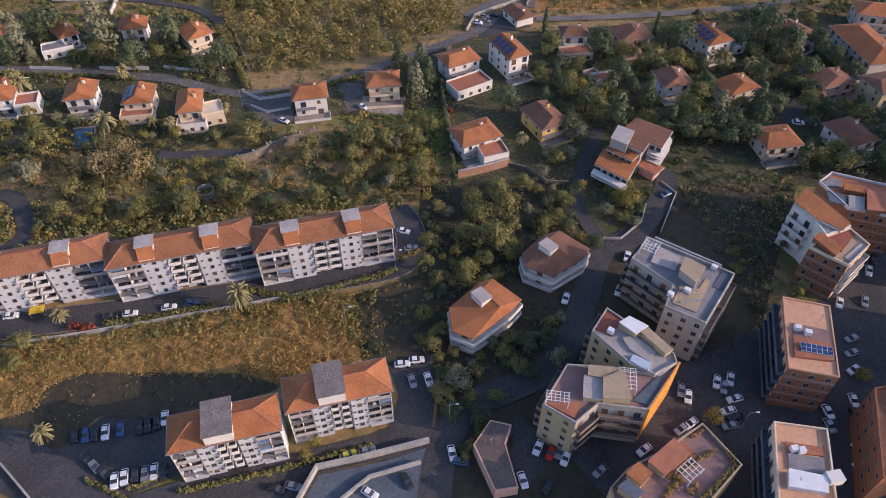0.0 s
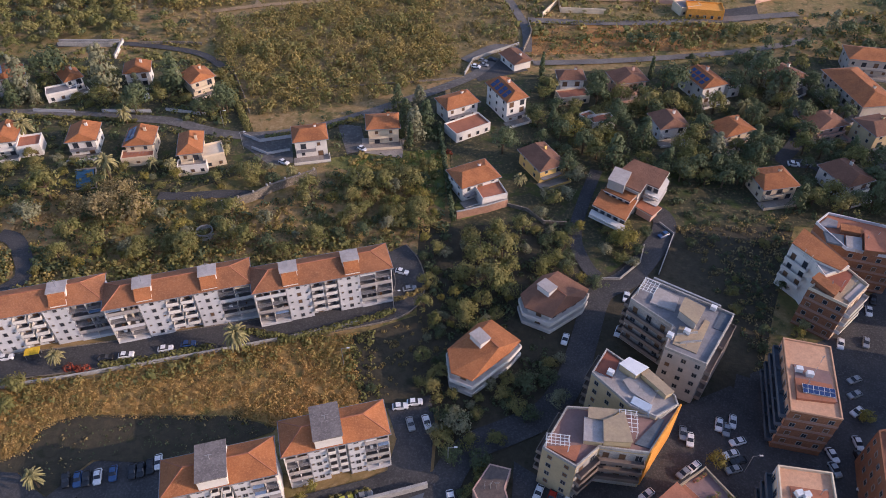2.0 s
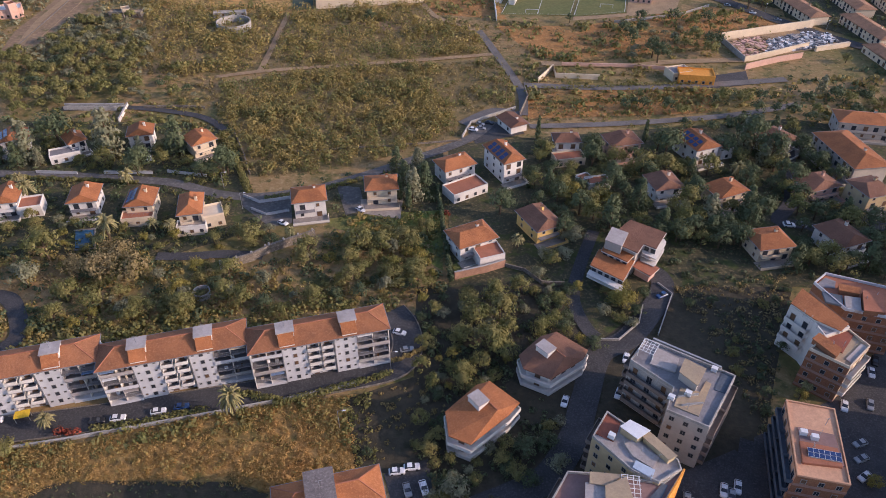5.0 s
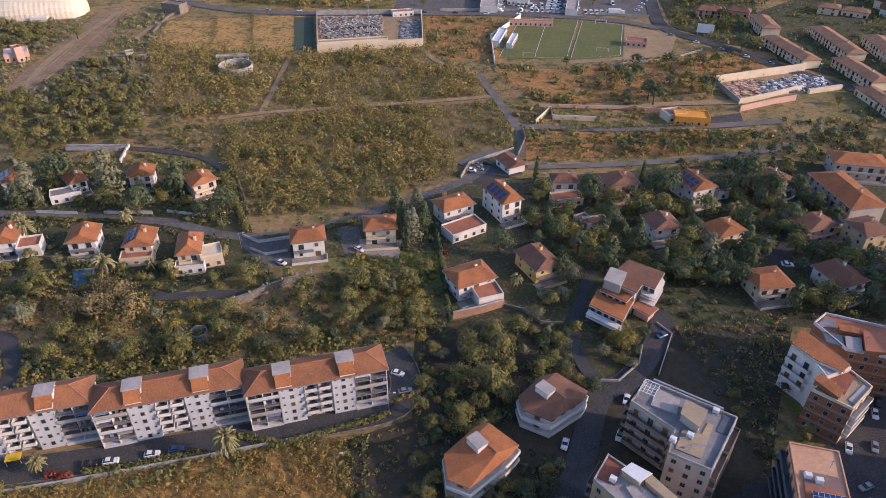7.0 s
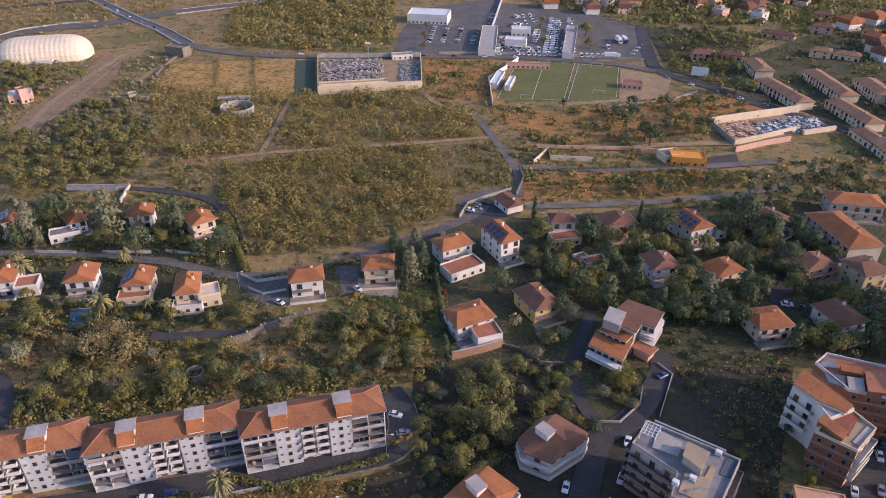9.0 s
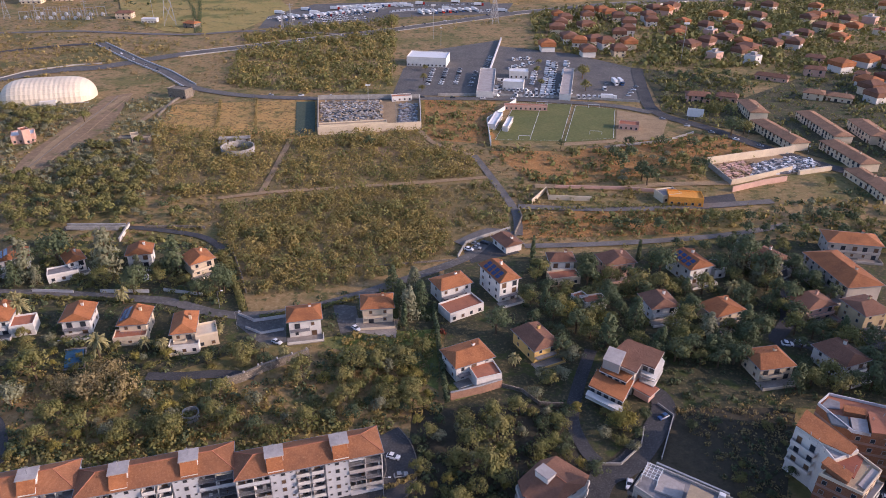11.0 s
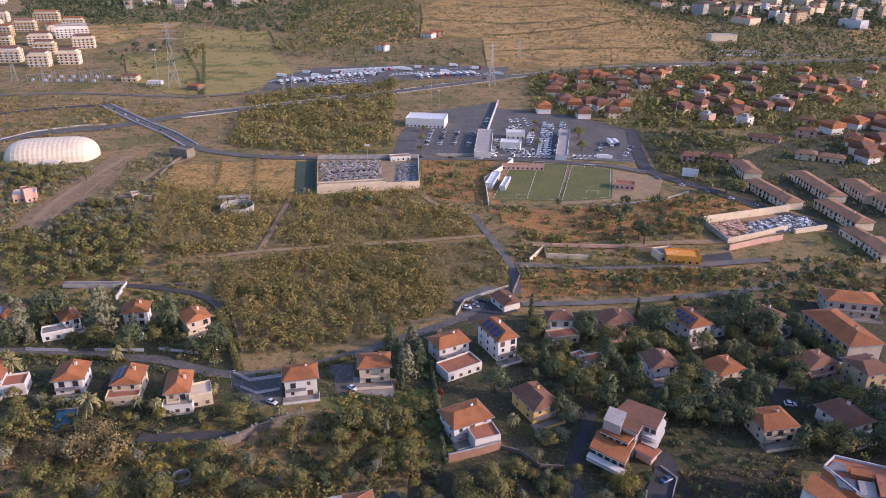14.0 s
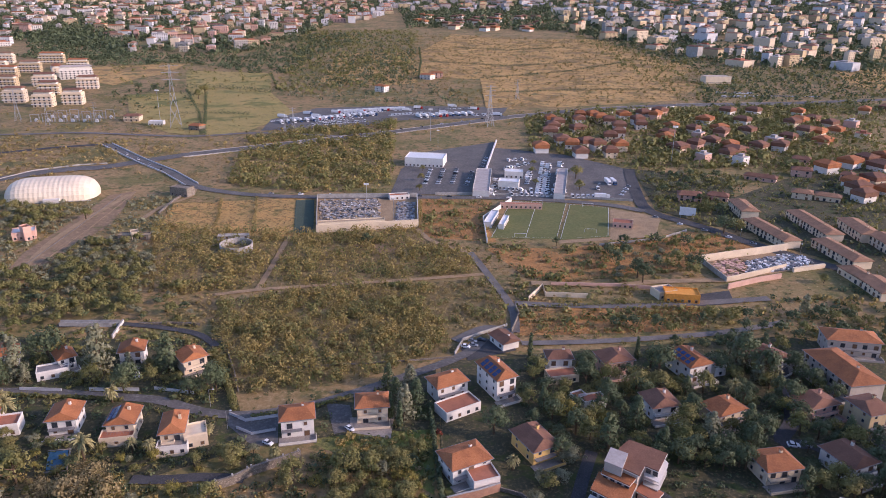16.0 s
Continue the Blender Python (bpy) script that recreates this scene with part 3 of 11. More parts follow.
def angular_house(x, y, poly, ridge, h, label, roof):
    """A many-cornered villa: inset walls, two balcony rings, and a ridged roof over its outline."""
    v = thing("angular_house", x, y, 0, label, "house", "angular villas")
    part("wall", Shape().prism(inner(poly, 1.3), -0.3, h - 0.3), WHITE, v)
    s = Shape().prism(poly, h - 0.3, h - 0.05)
    top = [(*p, h + 2.7) for p in ridge]
    e = [(*p, h - 0.04) for p in poly]
    own = [min((0, 1), key=lambda q: (Vector(p) - Vector(ridge[q])).length) for p in poly]
    n = len(poly)
    for i in range(n):
        j = (i + 1) % n
        if own[i] == own[j]:
            s.face(e[i], e[j], top[own[i]])
        else:
            s.face(e[i], e[j], top[own[j]], top[own[i]])
    part("roof", s, roof, v)
    ang = math.degrees(math.atan2(ridge[1][1] - ridge[0][1], ridge[1][0] - ridge[0][0]))
    m = Vector(ridge[0]) * 0.72 + Vector(ridge[1]) * 0.28
    c = part("stair_head", Shape().box(-2.0, 2.0, -3.2, -0.2, 0, 2.0), WHITE, v, "pale stair head on the roof", m=pose(m.x, m.y, h + 1.5, 0, 0, ang))
    part("cap", Shape().box(-2.2, 2.2, -3.4, 0, 2.0, 2.2), PALEROOF, c)
    part("ridge_tiles", Shape().bar(top[0], top[1], 0.16), TERRACE, v)
    for z in (0.4, 3.3):
        o, i2 = inner(poly, -0.35), inner(poly, -0.15)
        b = part("balcony", Shape().prism(o, z, z + 0.22), WHITE, v)
        q = Shape()
        for a in range(n):
            c2 = (a + 1) % n
            q.prism([o[a], o[c2], i2[c2], i2[a]], z + 0.22, z + 1.2)
        part("parapet", q, WHITE, b)
        rr = inner(poly, 1.3)
        for a in range(n):
            p, r = Vector(rr[a]), Vector(rr[(a + 1) % n])
            L = (r - p).length
            if L < 2:
                continue
            d = (r - p) / L
            for c2 in range(max(1, int(L / 3))):
                w = p + d * L * (c2 + 0.5) / max(1, int(L / 3)) + Vector((d.y, -d.x)) * 0.03
                window(v, w.x, w.y, z + 0.25, math.degrees(math.atan2(d.y, d.x)), 1.6, 2.1, (a + c2) % 3 == 0)
    return v


def pergola(x, y, z, rot, w, d, label="white timber pergola on the roof"):
    v = thing("pergola", x, y, rot, label, "pergola", z=z)
    for sx in (-1, 1):
        for sy in (-1, 1):
            part("post", Shape().box(sx * w / 2 - 0.08, sx * w / 2 + 0.08, sy * d / 2 - 0.08, sy * d / 2 + 0.08, 0, 2.2), FRAME, v)
    n = max(3, int(w / 0.9))
    for i in range(n + 1):
        u = -w / 2 + w * i / n
        part("beam", Shape().box(u - 0.06, u + 0.06, -d / 2 - 0.2, d / 2 + 0.2, 2.2, 2.36), FRAME, v)
    m = max(3, int(d / 0.9))
    for i in range(m + 1):
        u = -d / 2 + d * i / m
        part("batten", Shape().box(-w / 2 - 0.2, w / 2 + 0.2, u - 0.05, u + 0.05, 2.36, 2.46), FRAME, v)
    return v


def solar_array(x, y, z, rot, nx, ny):
    v = thing("solar_array", x, y, rot, "blue solar panels on a sloping rack", "solar panels", z=z)
    part("rack", Shape().box(-nx * 0.85, nx * 0.85, -0.06, 0.06, 0, 0.9).box(-nx * 0.85, nx * 0.85, -ny * 0.8 - 0.06, -ny * 0.8 + 0.06, 0, 0.3), STEEL, v)
    for i in range(nx):
        for j in range(ny):
            p = part("solar_panel", shared("array", lambda: Shape().box(-0.8, 0.8, -0.75, 0.75, 0, 0.06).mesh("solar_panel", SOLAR)), None, v, m=pose((i - (nx - 1) / 2) * 1.68, (j - (ny - 1) / 2) * 1.56, 0.75 + 0.25 * (j - (ny - 1) / 2), 9, 0, 0))
            part("frame", shared("arrayf", lambda: Shape().box(-0.84, 0.84, -0.79, -0.74, -0.01, 0.075).box(-0.84, 0.84, 0.74, 0.79, -0.01, 0.075).box(-0.84, -0.79, -0.74, 0.74, -0.01, 0.075).box(0.79, 0.84, -0.74, 0.74, -0.01, 0.075).mesh("frame", FRAME)), None, p)
    return v


def roof_box(x, y, z, rot, w, d, h, material, label, name="roof_tank", category="roof equipment"):
    v = thing(name, x, y, rot, label, category, z=z)
    part("casing", Shape().box(-w / 2, w / 2, -d / 2, d / 2, 0.15, h), material, v)
    part("base", Shape().box(-w / 2 - 0.1, w / 2 + 0.1, -d / 2 - 0.1, d / 2 + 0.1, 0, 0.15), CONCRETE, v)
    return v


def planter(points, z, width, height, material, label, seed=1):
    """Plants growing along a roof terrace."""
    rng = np.random.default_rng(seed)
    c = []
    for p, q in zip(points[:-1], points[1:]):
        p, q = Vector(p), Vector(q)
        n = max(1, int((q - p).length / 0.6))
        c += [((p + (q - p) * (i + 0.5) / n).x, (p + (q - p) * (i + 0.5) / n).y, z + height * 0.5) for i in range(n)]
    c = np.array(c) + rng.normal(size=(len(c), 3)) * 0.25
    r = np.array([[width * 0.6, width * 0.6, height * 0.5]]) * (0.6 + 0.7 * rng.random((len(c), 1)))
    v = thing("planter", 0, 0, 0, label, "plants", z=0)
    part("foliage", quad_mesh("foliage", leaf_quads(c, r, 26, 0.2, rng), material), None, v)
    s = Shape()
    left, right = strip(points, 0.5)
    for i in range(len(points) - 1):
        s.prism([right[i][:], right[i + 1][:], left[i + 1][:], left[i][:]], z, z + 0.45)
    part("trough", s, TERRACE, v)
    return v


def lorry(x, y, rot, length=11, label="white box lorry in the lorry park"):
    v = thing("lorry", x, y, rot, label, "lorry", "parked lorries")
    part("cargo_box", Shape().box(-1.25, 1.25, -length / 2 + 2.6, length / 2, 1.0, 3.9), WHITEPAINT, v)
    part("cab", Shape().box(-1.2, 1.2, -length / 2, -length / 2 + 2.3, 0.5, 3.0), rotate_paint(x), v)
    part("chassis", Shape().box(-0.9, 0.9, -length / 2 + 0.4, length / 2 - 0.2, 0.2, 1.0), TYRE, v)
    part("windscreen", Shape().box(-1.05, 1.05, -length / 2 - 0.03, -length / 2 + 0.3, 1.7, 2.7), GLASS, v)
    return v


def rotate_paint(k):
    return (WHITEPAINT, BLUEPAINT, REDPAINT, WHITEPAINT)[int(abs(k)) % 4]


def strip(points, width):
    """A ribbon along points, mitred at the corners."""
    s = Shape()
    left, right = [], []
    n = len(points)
    for i in range(n):
        p = Vector(points[i])
        a, b = Vector(points[max(0, i - 1)]), Vector(points[min(n - 1, i + 1)])
        d = (b - a).normalized()
        m = Vector((-d.y, d.x)) * width / 2
        left.append(p + m)
        right.append(p - m)
    return left, right


def smooth(points, steps=5):
    """More points on a curve through the given ones."""
    out, n = [], len(points)
    for i in range(n - 1):
        p0, p1, p2, p3 = (Vector(points[max(0, min(n - 1, i + k))]) for k in (-1, 0, 1, 2))
        for s in range(steps):
            t = s / steps
            out.append(tuple(0.5 * ((2 * p1) + (p2 - p0) * t + (2 * p0 - 5 * p1 + 4 * p2 - p3) * t * t + (3 * p1 - p0 - 3 * p2 + p3) * t ** 3)))
    return out + [tuple(points[-1])]


LAYER = [0.03]


def road(points, width, material=None, name="road", kerb=False, label="worn grey asphalt road"):
    LAYER[0] += 0.006
    left, right = strip(smooth(points), width)
    s, up = Shape(), LAYER[0]
    for i in range(len(left) - 1):
        s.face(*[(p.x, p.y, lift(p.y) + up) for p in (right[i], right[i + 1], left[i + 1], left[i])])
    ob = plain(name, s, material or ASPHALT, label, "road", "structure")
    if kerb:
        for side, sg in ((left, 1), (right, -1)):
            k = Shape()
            for i in range(len(side) - 1):
                p, q = side[i], side[i + 1]
                d = (q - p).normalized()
                m = Vector((-d.y, d.x)) * 0.3 * sg
                k.prism([p[:], q[:], (q + m)[:], (p + m)[:]][:: 1 if sg > 0 else -1], lift(p.y), lift(p.y) + up + 0.13)
            plain("kerb", k, STONE, "low concrete kerb along the road", "kerb", "structure")
    return ob


def patch(points, material, name="field", label="", category="field"):
    """A level piece of ground laid just over the main sheet."""
    LAYER[0] += 0.006
    s = Shape()
    s.face(*[(px, py, lift(py) + LAYER[0]) for px, py in points])
    me = s.mesh(name, material)
    bm = bmesh.new()
    bm.from_mesh(me)
    bmesh.ops.triangulate(bm, faces=bm.faces)
    for f in bm.faces:
        if f.normal.z < 0:
            f.normal_flip()
    bm.to_mesh(me)
    return tagged(new(name, me), label, category, "", "structure")


def wall_line(points, h, t, material, label, name="garden_wall", posts=0.0, cap=False):
    w = thing(name, 0, 0, 0, label, "wall", z=0)
    s = Shape()
    left, right = strip(points, t)
    for i in range(len(points) - 1):
        z = lift(points[i][1])
        s.prism([right[i][:], right[i + 1][:], left[i + 1][:], left[i][:]], z - 0.3, z + h)
    part("wall", s, material, w)
    if cap:
        left, right = strip(points, t + 0.16)
        s = Shape()
        for i in range(len(points) - 1):
            z = lift(points[i][1])
            s.prism([right[i][:], right[i + 1][:], left[i + 1][:], left[i][:]], z + h, z + h + 0.1)
        part("coping", s, CONCRETE, w)
    if posts:
        for i in range(len(points) - 1):
            p, q = Vector(points[i]), Vector(points[i + 1])
            for k in range(int((q - p).length / posts) + 1):
                c = p + (q - p).normalized() * posts * k
                part("post", Shape().box(c.x - 0.25, c.x + 0.25, c.y - 0.25, c.y + 0.25, 0, h + 0.8), CONCRETE, w)
    return w


# ---------- vehicles ----------
def loft(rings):
    s = Shape()
    for r in rings:
        s.v += r
    m = len(rings[0])
    for i in range(len(rings) - 1):
        for k in range(m):
            s.f.append((i * m + k, i * m + (k + 1) % m, (i + 1) * m + (k + 1) % m, (i + 1) * m + k))
    s.f += [tuple(range(m - 1, -1, -1)), tuple(range((len(rings) - 1) * m, len(rings) * m))]
    return s


def vehicle(colour, label, van=False, far=False):
    """A car along y, with body, cabin glass, roof, lamps and wheels."""
    v = thing("van" if van else "car", 0, -400, 0, label, "van" if van else "car", "parked vehicles")
    L, W, H = (5.2, 1.95, 2.2) if van else (3.8, 1.65, 1.42)

    def ring(y, w, z0, z1):
        return [(-w, y, z0), (w, y, z0), (w, y, z1 - 0.12), (w - 0.12, y, z1), (-w + 0.12, y, z1), (-w, y, z1 - 0.12)]

    hw = W / 2
    part("body", loft([ring(-L / 2, hw - 0.18, 0.35, 0.75), ring(-L / 2 + 0.25, hw, 0.25, 0.88), ring(0, hw, 0.25, 0.95), ring(L / 2 - 0.25, hw, 0.25, 0.9), ring(L / 2, hw - 0.15, 0.35, 0.8)]), colour, v)
    f, b = (-L * 0.36, L * 0.47) if van else (-L * 0.2, L * 0.42)
    t0, t1 = (f + 0.5, b - 0.08) if van else (f + 0.65, b - 0.55)
    part("cabin_glass", loft([ring(f, hw - 0.1, 0.86, 1.0), ring(t0, hw - 0.2, 0.86, H - 0.05), ring(t1, hw - 0.2, 0.86, H - 0.05), ring(b, hw - 0.1, 0.86, 1.0)]), GLASS, v)
    if far and not van:
        part("car_roof", Shape().box(-hw + 0.22, hw - 0.22, t0, t1, H - 0.07, H), colour, v)
        return v
    part("car_roof", Shape().prism([(-hw + 0.22, t0), (hw - 0.22, t0), (hw - 0.22, t1), (-hw + 0.22, t1)], H - 0.07, H), colour, v)
    if van:
        part("cargo_box", Shape().box(-hw + 0.04, hw - 0.04, t0 + 0.7, L / 2 - 0.1, 0.8, H), colour, v)
    if far:
        return v
    for sx in (-1, 1):
        for sy in (-0.31, 0.31):
            s = Shape()
            ringp = [(0.31 * math.cos(k * math.pi / 5), 0.31 * math.sin(k * math.pi / 5)) for k in range(10)]
            s.prism(ringp, -0.1, 0.1)
            part("wheel", shared("wheel", lambda: s.mesh("wheel", TYRE)), None, v, m=pose(sx * (hw - 0.08), sy * L, 0.31, 0, 90, 0))
    return v


def far_vehicle(colour, label, van=False):
    """A small distant car or van as one mesh of painted body, glass and roof."""
    v = vehicle(colour, label, van, True)
    s, glass = Shape(), set()
    for o in v.children:
        k = len(s.v)
        s.v += [tuple(o.matrix_basis @ p.co) for p in o.data.vertices]
        for f in o.data.polygons:
            if o.name.startswith("cabin_glass"):
                glass.add(len(s.f))
            s.f.append(tuple(k + i for i in f.vertices))
    me = s.mesh("van" if van else "car", colour)
    me.materials.append(GLASS)
    for i in glass:
        me.polygons[i].material_index = 1
    for o in list(v.children):
        bpy.data.objects.remove(o)
    bpy.data.objects.remove(v)
    return tagged(new("van" if van else "car", me), label, "van" if van else "car", "parked vehicles")


# ---------- plants ----------
def leaf_quads(centres, radii, count, size, rng, flat=0.0, hub=None):
    """Corner arrays of many small leaf clumps scattered in balls."""
    n = len(centres)
    idx = np.repeat(np.arange(n), count)
    d = rng.normal(size=(len(idx), 3))
    d /= np.linalg.norm(d, axis=1)[:, None]
    rad = rng.random((len(idx), 1)) ** 0.22
    c = centres[idx] + d * rad * radii[idx]
    u = rng.normal(size=(len(idx), 3))
    u /= np.linalg.norm(u, axis=1)[:, None]
    nrm = d + rng.normal(size=(len(idx), 3)) * 0.3 + np.array([0, 0, 0.2 + flat])
    if hub is not None:
        o = c - np.array(hub)
        nrm += 0.9 * o / (np.linalg.norm(o, axis=1)[:, None] + 1e-9)
    w = np.cross(nrm, u)
    w /= np.linalg.norm(w, axis=1)[:, None] + 1e-9
    u = np.cross(w, nrm)
    u /= np.linalg.norm(u, axis=1)[:, None] + 1e-9
    s = size * (0.6 + 0.8 * rng.random((len(idx), 1)))
    return np.stack([c - u * s, c + w * s * 0.7, c + u * s, c - w * s * 0.7], 1).reshape(-1, 3)


def quad_mesh(name, verts, material):
    n = len(verts) // 4
    me = bpy.data.meshes.new(name)
    me.vertices.add(n * 4)
    me.vertices.foreach_set("co", verts.astype(np.float32).ravel())
    me.loops.add(n * 4)
    me.loops.foreach_set("vertex_index", np.arange(n * 4, dtype=np.int32))
    me.polygons.add(n)
    me.polygons.foreach_set("loop_start", np.arange(0, n * 4, 4, dtype=np.int32))
    me.update(calc_edges=True)
    me.materials.append(material)
    return me


def trunk_shape(h, r, rng, limbs=5, spread=1.5):
    s = Shape()
    top = Vector((rng.uniform(-0.3, 0.3), rng.uniform(-0.3, 0.3), h))

    def limb(p, q, a, b, sides=6):
        d = (q - p).normalized()
        u = d.orthogonal().normalized()
        w = d.cross(u)
        k = len(s.v)
        for e, rr in ((p, a), (q, b)):
            s.v.extend(tuple(e + (u * math.cos(2 * math.pi * i / sides) + w * math.sin(2 * math.pi * i / sides)) * rr) for i in range(sides))
        s.f.extend((k + i, k + (i + 1) % sides, k + sides + (i + 1) % sides, k + sides + i) for i in range(sides))

    limb(Vector((0, 0, -0.3)), top * 0.6, r, r * 0.7)
    limb(top * 0.6, top, r * 0.7, r * 0.3)
    for i in range(limbs):
        a = 2 * math.pi * (i + rng.uniform(0, 0.6)) / limbs
        st = top * rng.uniform(0.4, 0.75)
        limb(st, st + Vector((math.cos(a) * spread, math.sin(a) * spread, h * 0.3)), r * 0.4, r * 0.12, 5)
    return s


def tree_proto(kind, seed):
    """Trunk and crown meshes of one tree about 1 m wide for each metre of its scale."""
    rnd, rng = random.Random(seed), np.random.default_rng(seed)
    if kind == "palm":
        t = trunk_shape(5.0, 0.28, rnd, 0)
        s = Shape()
        for i in range(62):
            a, el = rnd.uniform(0, 2 * math.pi), rnd.uniform(-0.7, 1.3)
            L = rnd.uniform(2.2, 3.0)
            pts = []
            for k in range(5):
                q = k / 4
                r = L * q * math.cos(el) * (1 - 0.12 * q)
                pts.append(Vector((math.cos(a) * r, math.sin(a) * r, 5.0 + L * q * math.sin(el) - 1.3 * q * q)))
            side = Vector((-math.sin(a), math.cos(a), 0))
            for k in range(4):
                w0, w1 = 0.42 * (1 - 0.7 * (k / 4)), 0.42 * (1 - 0.7 * ((k + 1) / 4))
                for sg in (-1, 1):
                    dz = Vector((0, 0, -0.18))
                    s.face(pts[k], pts[k + 1], pts[k + 1] + side * sg * w1 + dz, pts[k] + side * sg * w0 + dz)
        return t.mesh("trunk", BARK), s.mesh("crown", LEAFPALM)
    if kind == "cypress":
        t = trunk_shape(3.0, 0.2, rnd, 0)
        z = np.linspace(0.6, 9.0, 26)
        r = 1.25 * np.sqrt(np.clip((9.4 - z) / 9, 0, 1)) * np.clip(z / 1.5, 0.5, 1)
        c = np.stack([rng.normal(size=26) * 0.15, rng.normal(size=26) * 0.15, z], 1)
        return t.mesh("trunk", BARK), quad_mesh("crown", leaf_quads(c, r[:, None] * np.ones((1, 3)), 26, 0.34, rng), LEAFDARK)
    if kind == "conifer":
        t = trunk_shape(7.0, 0.3, rnd, 4, 1.0)
        c, r = [], []
        for z in np.arange(1.2, 10, 0.9):
            R = 3.1 * (1 - z / 11) + 0.3
            for i in range(6):
                a = rnd.uniform(0, 6.28)
                c.append((math.cos(a) * R * 0.75, math.sin(a) * R * 0.75, z + rnd.uniform(-0.4, 0.4)))
                r.append((R * 0.45 + 0.3, R * 0.45 + 0.3, 0.5))
        return t.mesh("trunk", BARK), quad_mesh("crown", leaf_quads(np.array(c), np.array(r), 20, 0.3, rng, hub=(0, 0, 3.5)), LEAFOLIVE if seed % 2 else LEAFDARK)
    # broad crowns: clumps on an uneven dome
    h, R = {"broadleaf": (6.5, 3.6), "bushy": (3.6, 3.0), "olive": (4.2, 2.6), "pine": (7.5, 3.4), "yellow": (4.2, 2.4), "brown": (4.6, 4.2)}[kind]
    t = trunk_shape(h * 0.72, 0.3 if R > 3 else 0.2, rnd, 6, R * 0.5)
    c, r = [], []
    for i in range(26):
        a, el = rnd.uniform(0, 6.28), rnd.uniform(-0.3, 1.4)
        k = rnd.uniform(0.5, 0.92)
        c.append((math.cos(a) * math.cos(el) * R * k, math.sin(a) * math.cos(el) * R * k, h * 0.58 + math.sin(el) * h * 0.36 * k))
        q = R * rnd.uniform(0.22, 0.4)
        r.append((q, q, q * 0.8))
    leaf = {"broadleaf": LEAF, "bushy": LEAFDARK if seed % 2 else LEAF, "olive": LEAFOLIVE, "pine": LEAFDARK, "yellow": LEAFYELLOW, "brown": LEAFBROWN}[kind]
    return t.mesh("trunk", BARK), quad_mesh("crown", leaf_quads(np.array(c), np.array(r), 40, R * (0.05 if kind == "brown" else 0.066), rng, hub=(0, 0, h * 0.5)), leaf)


LABELS = {"broadleaf": "broad green tree with a rounded dense crown", "bushy": "low bushy evergreen with a wide crown", "olive": "grey-green olive tree with an open crown", "pine": "dark green pine with a domed crown", "palm": "palm with arching fronds on a bare trunk", "cypress": "tall narrow dark cypress in a garden", "conifer": "tall conical conifer with grey-green tiers", "yellow": "small tree with yellowing autumn leaves", "brown": "wide brownish tree with a thin domed crown"}


def tree(kind, x, y, size, seed=0):
    tm, cm = shared((kind, seed % 4), lambda: tree_proto(kind, seed % 4 + 1))
    rnd = random.Random(int(x * 7 + y * 13) + seed)
    name = {"palm": "palm_tree", "olive": "olive_tree", "pine": "pine_tree", "cypress": "cypress", "conifer": "conifer", "bushy": "evergreen_tree", "yellow": "autumn_tree"}.get(kind, "tree")
    v = thing(name, x, y, rnd.uniform(0, 360), LABELS[kind], "tree")
    v.scale = (size, size, size * rnd.uniform(0.85, 1.15))
    part("trunk", tm, None, v)
    part("crown", cm, None, v)
    return v


def inside(poly, px, py):
    """Which of the points lie in the polygon."""
    res = np.zeros(len(px), bool)
    n = len(poly)
    for i in range(n):
        (x0, y0), (x1, y1) = poly[i], poly[i - 1]
        if y0 != y1:
            res ^= ((y0 > py) != (y1 > py)) & (px < (x1 - x0) * (py - y0) / (y1 - y0) + x0)
    return res


# cells of one metre that buildings and roads take up
TAKEN = np.zeros((1700, 1500), bool)


def block(poly):
    xs, ys = [p[0] + 850 for p in poly], [p[1] + 50 for p in poly]
    x0, x1, y0, y1 = int(max(0, min(xs))), int(min(1699, max(xs))) + 1, int(max(0, min(ys))), int(min(1499, max(ys))) + 1
    if x1 > x0 and y1 > y0:
        gx, gy = np.meshgrid(np.arange(x0, x1) + 0.5, np.arange(y0, y1) + 0.5, indexing="ij")
        TAKEN[x0:x1, y0:y1] |= inside(list(zip(xs, ys)), gx.ravel(), gy.ravel()).reshape(gx.shape)


def free(x, y):
    i, j = np.clip((np.asarray(x) + 850).astype(int), 0, 1699), np.clip((np.asarray(y) + 50).astype(int), 0, 1499)
    return ~TAKEN[i, j]



